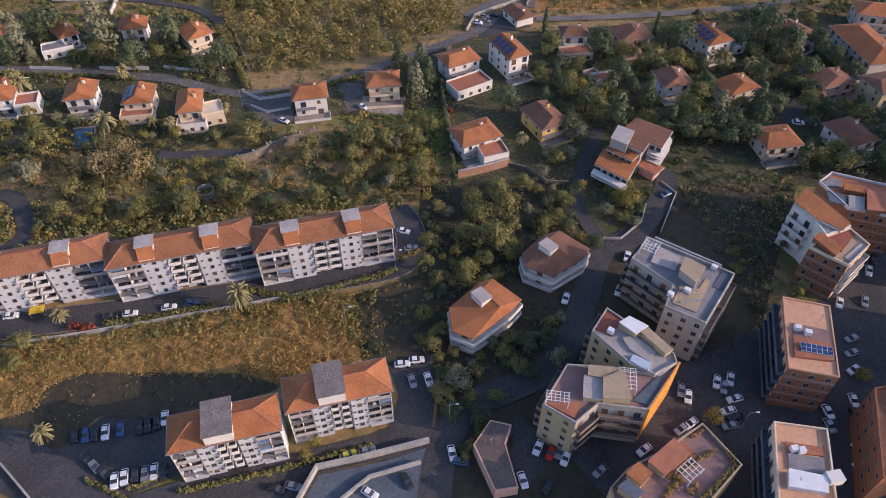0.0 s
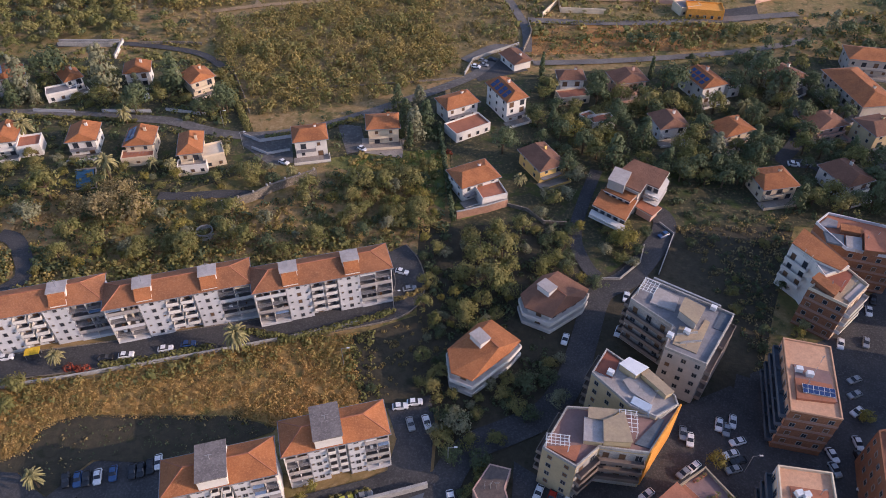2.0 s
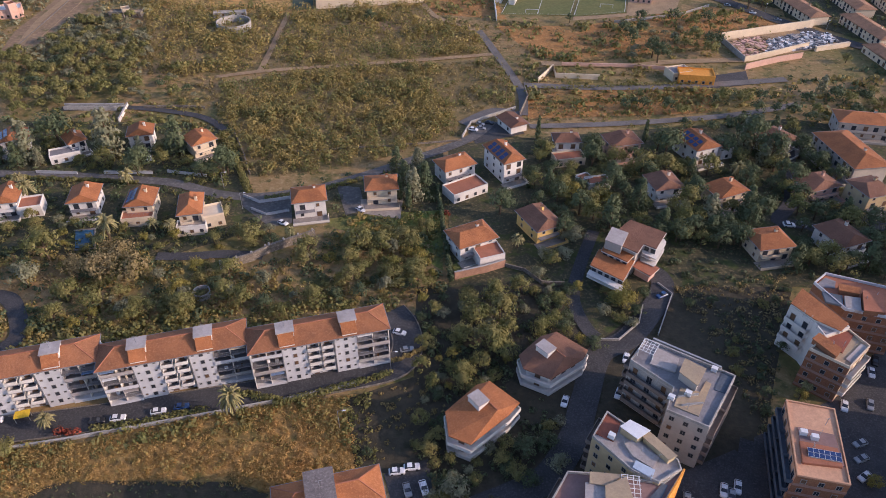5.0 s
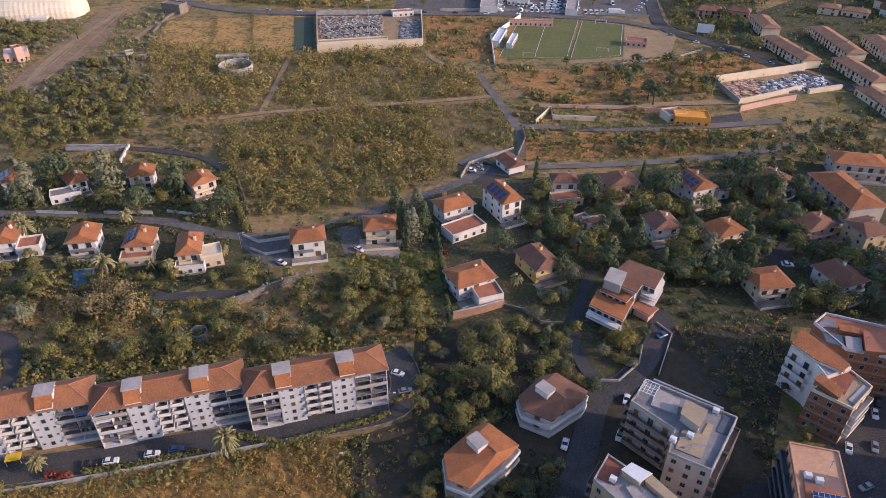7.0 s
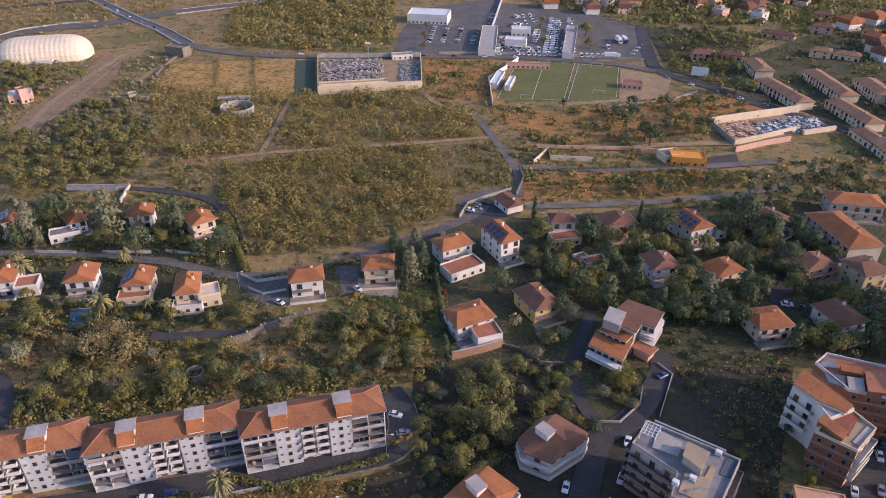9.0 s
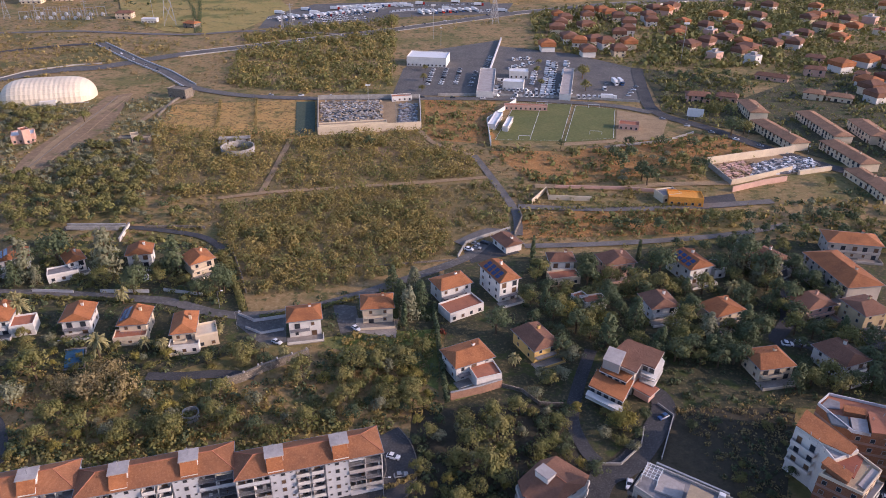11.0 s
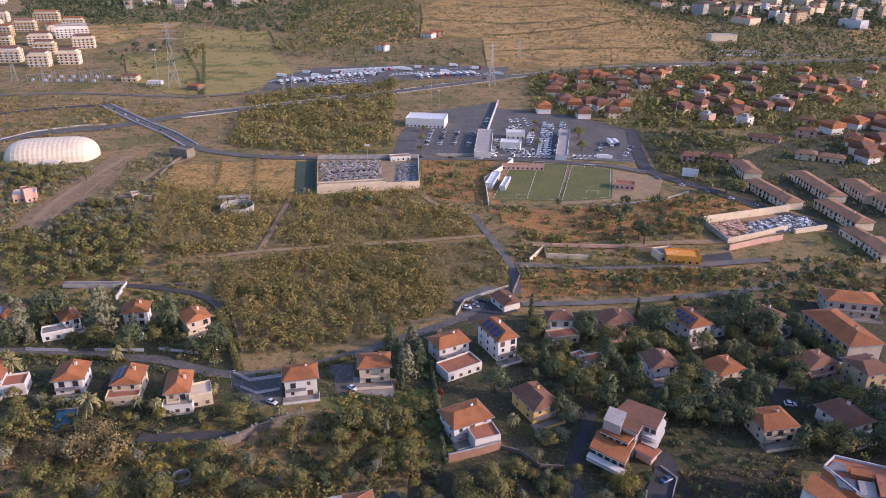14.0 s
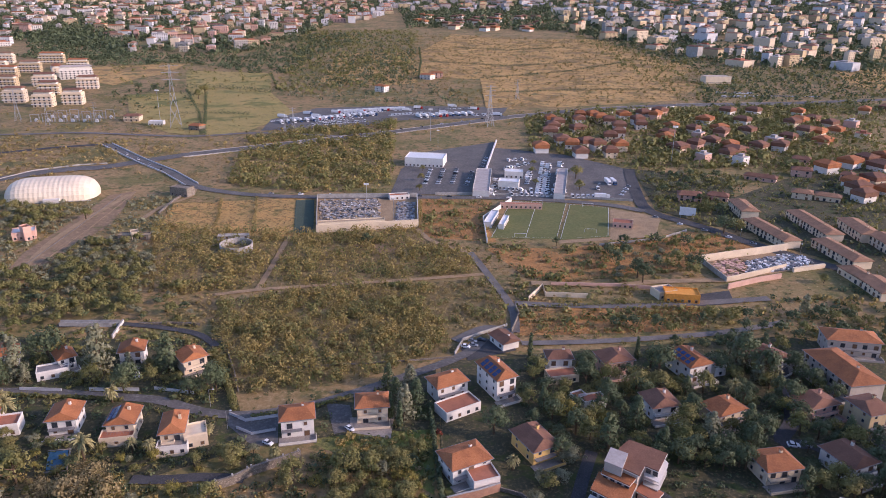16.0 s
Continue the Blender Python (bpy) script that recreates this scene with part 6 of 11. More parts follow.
road([(-449.4, 679.3), (-398.7, 687.3), (-352.2, 695.1), (-246.6, 683.2), (-179.1, 703.3), (-97.1, 690.1)], 7, PALEROAD)
block([(-449.8, 675.0), (-397.0, 683.3), (-398.3, 691.6), (-451.1, 683.3)])
block([(-399.0, 683.0), (-350.6, 691.1), (-352.0, 699.4), (-400.4, 691.3)])
block([(-353.7, 691.1), (-246.1, 678.9), (-245.2, 687.3), (-352.8, 699.4)])
block([(-246.4, 678.9), (-176.9, 699.6), (-179.3, 707.6), (-248.8, 686.9)])
block([(-180.7, 699.3), (-96.7, 685.8), (-95.4, 694.1), (-179.4, 707.6)])
road([(-306.9, 643.8), (-345.8, 627.6), (-382.7, 603.1)], 7)
block([(-307.6, 648.1), (-348.4, 631.1), (-345.2, 623.3), (-304.4, 640.4)])
block([(-347.3, 631.6), (-385.8, 606.0), (-381.2, 599.0), (-342.7, 624.6)])
road([(49.2, 324.3), (91.9, 322.2), (113.3, 326.9), (152.3, 329.8)], 5, TRACK, "dirt_track", False, "pale dusty farm track")
block([(48.1, 321.1), (92.7, 318.9), (93.0, 325.3), (48.4, 327.5)])
block([(91.6, 318.9), (115.0, 324.0), (113.6, 330.3), (90.2, 325.1)])
block([(112.6, 323.6), (153.5, 326.7), (153.0, 333.1), (112.1, 330.0)])
road([(35.0, 269.7), (23.0, 273.8), (9.1, 261.6)], 5, PALEROAD)
block([(37.0, 272.4), (23.1, 277.2), (21.0, 271.1), (34.9, 266.4)])
block([(21.7, 276.9), (6.2, 263.4), (10.4, 258.6), (25.9, 272.1)])

# ---------- apartment blocks ----------
apartment_block(-66.5, 121.5, 15.5, [(-53.4, -18.2, 3.75), (-17.6, 17.6, 0.0), (18.0, 53.2, -3.9)], 8.3, 13.4, "long white five-storey apartment block with terracotta roofs", [(-44.5, 5.0, 4.1, 3.6, 2.9), (-27.9, 3.0, 4.1, 3.6, 2.9), (-7.9, -0.6, 4.1, 3.6, 2.9), (7.7, -0.6, 4.1, 3.6, 2.9), (27.4, -4.6, 4.1, 3.6, 2.9), (43.1, -4.6, 4.1, 3.6, 2.9)])
block([(-120.5, 104.3), (-12.2, 121.2), (-14.4, 138.8), (-124.8, 115.9)])
apartment_block(-22.35, 79.95, 14.5, [(-34.3, -12.6, -3.36), (-10.9, 10.9, 0.0)], 7.3, 13.5, "white apartment block with tiled roofs and dark stair towers", [(-24.3, -3.7, 5.6, 8.0, 3.0), (-1.4, -0.3, 5.6, 8.0, 3.0)], True)
block([(-55.3, 62.8), (-8.0, 76.2), (-11.2, 89.3), (-58.4, 75.0)])

# ---------- villas ----------
villa(-167.0, 240.3, 28.9, 11.3, 9, 6, "white villa with a weathered tiled roof", solar=True, along_x=False, inset=1.2, rise=2.4, seed=1)
block([(-171.0, 231.3), (-157.2, 238.8), (-163.0, 249.4), (-176.8, 241.8)])
villa(-143.1, 239.4, 39.7, 7.4, 9, 5.5, "white villa with tiled roof behind trees", along_x=False, inset=1.2, rise=2.4, seed=2)
block([(-143.9, 231.0), (-134.7, 238.5), (-142.4, 247.8), (-151.5, 240.2)])
annex(-144.5, 232.7, 25.3, 10.9, 6, 3.2, "low white annex with a grey flat roof", roof=GREYROOF)
block([(-148.9, 225.7), (-136.3, 231.6), (-140.2, 239.8), (-152.7, 233.8)])
villa(-118.8, 244.7, 13.7, 10.2, 9, 6, "white villa with a bright terracotta roof", along_x=False, inset=1.2, rise=2.4, seed=4)
block([(-124.5, 237.2), (-110.3, 240.6), (-113.1, 252.3), (-127.3, 248.8)])
villa(-93.9, 239.0, 38.4, 10.4, 10, 6, "cream villa with a terracotta roof", CREAM, along_x=False, inset=1.2, rise=2.4, seed=5)
block([(-95.7, 229.3), (-84.1, 238.5), (-92.2, 248.7), (-103.8, 239.5)])
villa(-148.9, 199.3, 11.9, 8.6, 12, 6, "white villa with tiled roof and terrace", along_x=False, inset=1.2, rise=2.4, seed=6)
block([(-153.7, 190.6), (-141.0, 193.3), (-144.1, 208.0), (-156.8, 205.3)])
annex(-140.7, 197.1, 16.1, 7.4, 7, 4, "white terrace wing with terracotta deck")
block([(-144.3, 190.8), (-134.3, 193.7), (-137.1, 203.3), (-147.1, 200.4)])
villa(-122.7, 199.7, 10.5, 10.1, 11, 6, "white villa with broad terracotta roof", chimney=(0.15,0.15), along_x=False, inset=1.2, rise=2.4, seed=8)
block([(-128.6, 191.5), (-114.3, 194.2), (-116.8, 208.0), (-131.1, 205.3)])
villa(-102.4, 197.6, 7.1, 9.9, 11, 6, "cream villa with solar panels and tiled roof", CREAM, solar=True, along_x=False, inset=1.2, rise=2.4, seed=9)
block([(-108.7, 189.8), (-94.5, 191.6), (-96.2, 205.5), (-110.4, 203.7)])
annex(-102.1, 191.3, 11.1, 10.5, 5, 3, "terracotta porch roof below the villa", CREAM, TERRACE)
block([(-108.0, 186.1), (-94.7, 188.7), (-96.3, 196.6), (-109.5, 194.0)])
villa(-84.3, 193.4, 11.8, 8.3, 13, 6.3, "cream villa with hipped roof and terraces", CREAM, along_x=False, chimney=(0.3,0.0), inset=2.6, rise=2.4, seed=11)
block([(-88.8, 184.3), (-76.4, 186.9), (-79.7, 202.5), (-92.1, 199.9)])
annex(-77.1, 191.9, 21.5, 7.2, 7, 4.5, "cream terrace wing beside the villa", CREAM, CREAM)
block([(-80.0, 185.4), (-70.6, 189.1), (-74.2, 198.4), (-83.7, 194.7)])
annex(-82.6, 186.4, 10.0, 9.4, 4, 3, "white lower terrace with balustrade", WHITE, PAVING)
block([(-88.1, 181.9), (-75.9, 184.1), (-77.2, 190.9), (-89.3, 188.8)])
villa(-45.2, 198.7, 12.0, 11.9, 10, 7, "white two-storey villa with terracotta roof", seed=14)
block([(-51.9, 190.7), (-35.9, 194.1), (-38.6, 206.8), (-54.6, 203.4)])
villa(-20.9, 206.9, 6.6, 11.8, 10, 6.5, "cream villa with a stone-faced balcony", CREAM, seed=15)
block([(-28.2, 199.5), (-12.1, 201.4), (-13.6, 214.3), (-29.7, 212.5)])
villa(5.3, 221.5, 28.0, 13.6, 10, 6.3, "white villa with arched windows and tiled roof", seed=16)
block([(0.4, 211.6), (16.3, 220.0), (10.2, 231.5), (-5.7, 223.1)])
annex(8.9, 210.1, 32.0, 14.4, 8, 3.2, "low white annex with pinkish tiled deck")
block([(4.4, 200.8), (19.2, 210.1), (13.4, 219.4), (-1.4, 210.2)])
villa(23.4, 224.3, 26.4, 9.2, 16, 9, "tall white villa with solar panels", solar=True, along_x=False, inset=2.2, rise=2.5, seed=18)
block([(21.5, 212.7), (33.7, 218.8), (25.3, 235.8), (13.1, 229.8)])
villa(49.0, 239.7, 2.6, 10.6, 8, 6.5, "white villa with dark tiled roof", roof=TILEDARK, seed=19)
block([(41.7, 233.8), (56.7, 234.5), (56.2, 245.5), (41.2, 244.8)])
annex(49.1, 231.5, 12.6, 11.8, 6, 3, "open terracotta veranda by the villa", CREAM, TERRACE)
block([(42.8, 225.5), (57.2, 228.8), (55.3, 237.5), (40.9, 234.3)])
villa(70.6, 238.8, 13.9, 13.3, 10, 6.5, "brown brick villa with dull brown roof", PINK, TILEDARK, along_x=False, inset=2.2, rise=2.5, seed=21)
block([(63.6, 230.4), (80.7, 234.6), (77.6, 247.2), (60.4, 243.0)])
villa(99.4, 237.6, 21.3, 11.5, 15, 7, "white villa with solar panels on tiles", solar=True, along_x=False, inset=2.2, rise=2.5, seed=22)
block([(95.2, 226.3), (110.0, 232.1), (103.5, 248.9), (88.7, 243.1)])
annex(110.3, 238.1, 15.5, 4.9, 7, 4, "white balcony wing of the villa")
block([(107.8, 232.3), (115.5, 234.4), (112.8, 244.0), (105.1, 241.9)])
villa(79.9, 210.2, 11.9, 11.2, 11, 5.5, "white villa with dull brown pyramid roof", roof=TILEDARK, inset=2.2, along_x=False, rise=2.5, seed=24)
block([(73.8, 201.8), (89.0, 205.0), (86.1, 218.7), (70.9, 215.5)])
villa(100.8, 206.1, 24.1, 13.4, 10, 5.5, "cream villa with dull tiled roof", CREAM, along_x=False, inset=2.2, rise=2.5, seed=25)
block([(95.3, 196.5), (111.5, 203.7), (106.2, 215.6), (90.0, 208.4)])
villa(134.8, 210.2, 19.2, 14.1, 10, 5.5, "pink villa with dull brown tiled roof", PINK, TILEDARK, along_x=False, inset=2.2, rise=2.5, seed=26)
block([(128.2, 201.0), (145.6, 207.1), (141.4, 219.4), (123.9, 213.3)])
villa(105.4, 176.8, 10.8, 12.7, 11, 5.5, "cream villa with broad terracotta roof", CREAM, seed=27)
block([(98.3, 168.3), (115.2, 171.5), (112.6, 185.3), (95.7, 182.0)])
villa(129.5, 179.1, 21.2, 11.6, 13, 6, "white villa with dark brown roof", roof=TILEDARK, along_x=False, inset=2.2, rise=2.5, seed=28)
block([(124.9, 168.8), (139.8, 174.5), (134.0, 189.5), (119.1, 183.7)])
villa(132.5, 242.5, 33.9, 12.7, 12, 6, "pale villa with dark tiled roof among pines", roof=TILEDARK, along_x=False, inset=2.2, rise=2.5, seed=29)
block([(129.5, 231.5), (143.8, 241.0), (135.4, 253.5), (121.2, 243.9)])
villa(155.5, 230.3, -81.7, 27.8, 15, 7.5, "large grey-beige apartment house with tiled roof", GREYBEIGE, TILE, 2.6, 6.0, True, seed=30)
block([(144.2, 244.9), (148.9, 213.1), (166.7, 215.6), (162.1, 247.5)])
villa(172.8, 256.3, -11.0, 21.7, 12, 7, "grey-beige apartment wing with terracotta roof", GREYBEIGE, TILE, 2.4, 6.0, seed=31)
block([(158.5, 251.4), (184.2, 246.5), (187.0, 261.2), (161.4, 266.2)])
villa(149.9, 203.5, 16.0, 11.3, 12, 8, "beige apartment house behind trees", BEIGE, TILEDARK, seed=32)
block([(144.4, 194.1), (159.6, 198.4), (155.4, 212.8), (140.3, 208.5)])
villa(32.9, 187.7, 26.6, 10.4, 14, 5.5, "yellow villa with dull tiled roof", YELLOW, TILEDARK, along_x=False, inset=2.2, rise=2.5, seed=33)
block([(30.1, 176.8), (43.3, 183.4), (35.6, 198.6), (22.5, 192.0)])
villa(10.0, 177.7, 26.7, 14.2, 11, 6, "white villa with a bright tiled roof", seed=34)
block([(4.9, 167.2), (21.5, 175.6), (15.2, 188.1), (-1.4, 179.7)])
annex(15.3, 171.4, 19.8, 8.4, 7, 4, "white flat-roofed wing of the villa")
block([(11.6, 164.8), (22.3, 168.6), (18.9, 178.0), (8.2, 174.2)])
villa(29.7, 259.7, -61.6, 11.6, 9, 3.5, "long white lodge with brown pitched roof", WHITE, TILEDARK, 1.6, 0.6, True, deck=False, seed=36)
block([(20.6, 263.9), (28.3, 249.8), (38.8, 255.5), (31.2, 269.6)])
annex(52.6, 216.3, 27.2, 5.0, 4, 3, "small white hut among garden trees")
block([(50.6, 211.4), (57.7, 215.0), (54.5, 221.2), (47.4, 217.6)])
annex(57.1, 213.9, 12.8, 8.7, 5, 3.2, "low white outbuilding with balustrade")
block([(52.3, 208.7), (63.7, 211.3), (61.9, 219.1), (50.5, 216.5)])
angular_house(9.9, 106.9, [(-7.6, -7.5), (-2.6, -9.8), (6.8, -1.4), (9.7, 2.3), (2.8, 9.1), (-0.7, 7.8), (-8.4, -0.5)], [(-0.4, 3.3), (3.9, -2.2)], 6.5, "white angular villa with bright terracotta roof", TILE)
block([(1.2, 98.3), (6.9, 95.6), (17.8, 105.2), (21.1, 109.6), (13.1, 117.4), (9.1, 115.8), (0.3, 106.3)])
angular_house(29.3, 125.3, [(-7.9, -5.1), (-1.3, -8.6), (8.0, -1.7), (9.7, 1.4), (2.3, 8.1), (-2.2, 6.4), (-8.6, -0.5)], [(-2.0, 1.8), (2.8, -3.6)], 6.5, "white angular villa with brown tiled roof", TILEDARK)
block([(20.2, 119.4), (27.8, 115.4), (38.5, 123.4), (40.4, 126.9), (32.0, 134.6), (26.8, 132.6), (19.4, 124.6)])

# ---------- stepped house ----------
stepped = thing("stepped_house", 61.3, 171.1, 0, "modern stepped villa with terracotta roofs and white balconies", "house")
q = [(-15.7, -8.6), (-7.1, -15.9), (-1.4, -5.8), (-11.6, -0.8)]
w = part("wall", Shape().prism(inner(q, 0.7), -0.3, 5.4), GREYBEIGE, stepped)
part("fascia", Shape().prism(inner(q, -0.1), 5.4, 5.62), WHITE, w)
part("roof", Shape().prism(q, 5.62, 5.90), TILE, w)
block([(a + 61.3, b + 171.1) for a, b in inner(q, -1.0)])
q = [(-11.7, -3.7), (-4.8, -9.3), (-1.2, -5.0), (-9.1, 1.2)]
w = part("upper_wall", Shape().prism(inner(q, 0.7), -0.3, 7.2), GREYBEIGE, stepped)
part("fascia", Shape().prism(inner(q, -0.1), 7.2, 7.42), WHITE, w)
part("roof", Shape().prism(q, 7.42, 7.70), TILE, w)
block([(a + 61.3, b + 171.1) for a, b in inner(q, -1.0)])
q = [(-4.4, 5.3), (-8.5, -1.7), (-1.7, -7.5), (1.1, -3.0), (4.3, -5.5), (9.5, 2.8), (-0.3, 9.6)]
w = part("main_wall", Shape().prism(inner(q, 0.7), -0.3, 9.2), GREYBEIGE, stepped)
part("fascia", Shape().prism(inner(q, -0.1), 9.2, 9.42), WHITE, w)
part("roof", Shape().prism(q, 9.42, 9.70), TILEDARK, w)
block([(a + 61.3, b + 171.1) for a, b in inner(q, -1.0)])
q = [(-2.0, -6.1), (2.5, -10.9), (6.1, -7.2), (1.2, -2.3)]
w = part("terrace_wall", Shape().prism(inner(q, 0.7), -0.3, 3.0), PINK, stepped)
part("fascia", Shape().prism(inner(q, -0.1), 3.0, 3.22), WHITE, w)
part("roof", Shape().prism(q, 3.22, 3.50), TERRACE, w)
block([(a + 61.3, b + 171.1) for a, b in inner(q, -1.0)])
q = [(-16.8, -10.5), (-7.9, -18.1), (-6.8, -15.9), (-15.6, -8.3)]
b = part("balcony", Shape().prism(q, 2.65, 2.9), WHITE, stepped)
part("parapet", Shape().prism(q, 3.60, 3.85), WHITE, b)
q = [(0.9, -3.9), (4.4, -6.9), (9.9, 1.9), (9.5, 3.7), (4.6, -3.8), (1.6, -1.6)]
b = part("balcony", Shape().prism(q, 5.55, 5.8), WHITE, stepped)
part("parapet", Shape().prism(q, 6.50, 6.75), WHITE, b)
q = [(0.9, -3.9), (4.4, -6.9), (9.9, 1.9), (9.5, 3.7), (4.6, -3.8), (1.6, -1.6)]
b = part("balcony", Shape().prism(q, 2.65, 2.9), WHITE, stepped)
part("parapet", Shape().prism(q, 3.60, 3.85), WHITE, b)
q = [(-6.4, -5.7), (-3.1, 0.8), (-7.4, 3.7), (-10.7, -2.6)]
w = part("stair_box", Shape().prism(q, 7, 10.8), GREYBEIGE, stepped)
part("slab", Shape().prism(inner(q, -0.15), 10.8, 11.0), PALEROOF, w)
window(stepped, -14.40, -8.81, 3.2, -40, 1.6, 1.9)
window(stepped, -12.69, -10.27, 3.2, -40, 1.6, 1.9)
window(stepped, -10.99, -11.72, 3.2, -40, 1.6, 1.9)
window(stepped, -9.28, -13.17, 3.2, -40, 1.6, 1.9)
window(stepped, -7.57, -14.62, 3.2, -40, 1.6, 1.9)
window(stepped, -10.40, -3.86, 5.7, -40, 1.6, 1.1)
window(stepped, -8.68, -5.28, 5.7, -40, 1.6, 1.1)
window(stepped, -6.97, -6.71, 5.7, -40, 1.6, 1.1)
window(stepped, -5.26, -8.13, 5.7, -40, 1.6, 1.1)
window(stepped, 2.32, -3.12, 7.0, -38, 1.6, 1.9)
window(stepped, 2.32, -3.12, 4.2, -38, 1.6, 1.9)
window(stepped, 2.32, -3.12, 1.2, -38, 1.6, 1.9)
window(stepped, 3.94, -4.36, 7.0, -38, 1.6, 1.9)
window(stepped, 3.94, -4.36, 4.2, -38, 1.6, 1.9)
window(stepped, 3.94, -4.36, 1.2, -38, 1.6, 1.9)
window(stepped, 4.64, -3.78, 7.0, 58, 1.6, 1.9)
window(stepped, 4.64, -3.78, 4.2, 58, 1.6, 1.9)
window(stepped, 4.64, -3.78, 1.2, 58, 1.6, 1.9)
window(stepped, 6.34, -1.02, 7.0, 58, 1.6, 1.9)
window(stepped, 6.34, -1.02, 4.2, 58, 1.6, 1.9)
window(stepped, 6.34, -1.02, 1.2, 58, 1.6, 1.9)
window(stepped, 8.04, 1.74, 7.0, 58, 1.6, 1.9)
window(stepped, 8.04, 1.74, 4.2, 58, 1.6, 1.9)
window(stepped, 8.04, 1.74, 1.2, 58, 1.6, 1.9)

# ---------- tower blocks ----------
tower(57.0, 108.0, [(-10.8, 7.3), (-2.7, -1.3), (-5.9, -7.8), (2.3, -12.6), (13.1, 2.3), (-5.3, 14.5)], 14.6, "grey-beige five-storey block with cluttered flat roof", GREYBEIGE, GREYROOF, "b-wb-b", sheds=(([(-6.4, 6.1), (-0.9, 3.4), (1.2, 7.7), (-3.3, 11.3)], 0, 0.5, PALEROOF), ([(-0.7, 1.7), (2.2, -2.2), (5.5, 2.6), (1.7, 5.7)], 0, 2.4, TANROOF), ([(-3.8, -6.5), (1.0, -9.3), (6.7, 0.1), (5.7, 0.9), (3.3, -2.4), (-0.8, -1.0)], 0, 0.25, TANROOF), ([(6.9, -1.6), (9.0, -2.8), (12.7, 2.1), (10.4, 3.5)], 0, 0.2, BLUEPAVE),), parapet=0.8, bands=CONCRETE, rails=DULLRAIL, seed=3)
block([(45.6, 115.7), (54.1, 106.6), (50.7, 99.7), (59.4, 94.6), (70.9, 110.4), (51.4, 123.4)])
tower(41.0, 91.0, [(-7.6, 2.4), (-0.8, -6.2), (4.1, -9.0), (9.6, -5.9), (9.5, -3.6), (-3.2, 9.1)], 14.2, "beige block with terraced rooftop storeys", BEIGE, PALEROOF, "w----b", sheds=(([(-7.0, 3.4), (-3.2, 1.1), (-1.5, 4.3), (-0.4, 6.9), (-3.1, 8.9)], 0, 0.3, REDDECK), ([(-1.4, 3.5), (1.5, 0.5), (4.4, 2.5), (0.9, 5.1)], 0, 2.2, FRAME), ([(-1.1, 0.4), (0.0, -2.6), (3.6, -5.8), (5.4, -3.2), (1.4, 1.6)], 0, 0.6, PALEROOF), ([(3.1, 1.2), (7.1, -4.3), (8.8, -3.4), (4.6, 2.5)], 0, 1.6, TANROOF), ([(-0.7, -5.7), (2.8, -8.3), (3.9, -6.3), (0.4, -4.0)], 0, 0.9, BLUEROOF),), parapet=0.8, bands=CONCRETE, rails=DULLRAIL, seed=5)
block([(32.9, 93.5), (40.2, 84.4), (45.3, 81.5), (51.2, 84.7), (51.1, 87.2), (37.6, 100.6)])
beige_tower = tower(34.5, 78.0, [(-13.8, -2.7), (-7.5, -7.1), (-2.2, -2.6), (7.7, -4.0), (16.8, 7.7), (11.7, 4.5), (3.9, 5.9), (-3.2, 6.8), (-7.6, 7.1)], 13.4, "beige block with orange flank and roof terraces", BEIGE, PLUMROOF, "wbbv----b", sheds=(([(-13.0, -2.4), (-7.5, -5.9), (-5.8, -2.1)], 0, 0.3, TERRACE), ([(-5.3, -1.7), (-1.6, -2.2), (-0.7, 2.9), (-4.4, 3.5)], 0, 1.6, PALEROOF), ([(-1.4, -2.3), (4.1, -2.6), (3.7, 4.2), (-0.7, 2.3)], 0, 2.4, TANROOF), ([(-3.6, 3.4), (-0.4, 2.8), (3.3, 5.1), (-3.2, 5.7)], 0, 2.0, TANROOF), ([(5.2, -1.7), (8.1, -2.8), (12.6, 4.0), (11.6, 4.4)], 0, 0.3, BLUEPAVE),), parapet=0.8, bands=CONCRETE, rails=DULLRAIL, seed=7)
block([(19.9, 75.1), (26.6, 70.5), (32.2, 75.2), (42.7, 73.8), (52.3, 86.2), (46.9, 82.8), (38.6, 84.3), (31.1, 85.2), (26.4, 85.5)])
part("orange_flank", Shape().prism([(7.7, -4.0), (7.98, -4.21), (17.08, 7.49), (16.8, 7.7)], 1.5, 14.3), ORANGEWALL, beige_tower, "bright orange rendered flank wall")
tower(82.0, 92.6, [(-7.8, -8.7), (2.3, -11.0), (7.6, 8.5), (-2.5, 11.1)], 14.3, "brick-clad block with pale orange flat roof", BROWNBRICK, PINKROOF, "ww-b", sheds=(([(-2.8, 3.5), (-5.4, -5.6), (3.0, -6.6), (4.3, 1.4)], 0, 0.3, PLUMROOF), ([(-4.1, -0.5), (-5.6, -5.9), (2.2, -7.0), (3.2, -2.4)], 0, 0.7, TERRACE),), parapet=0.5, bands=PINKROOF, rails=BLUEPAVE, stripes=BANDING)
block([(73.7, 83.4), (84.4, 80.9), (90.1, 101.6), (79.3, 104.4)])
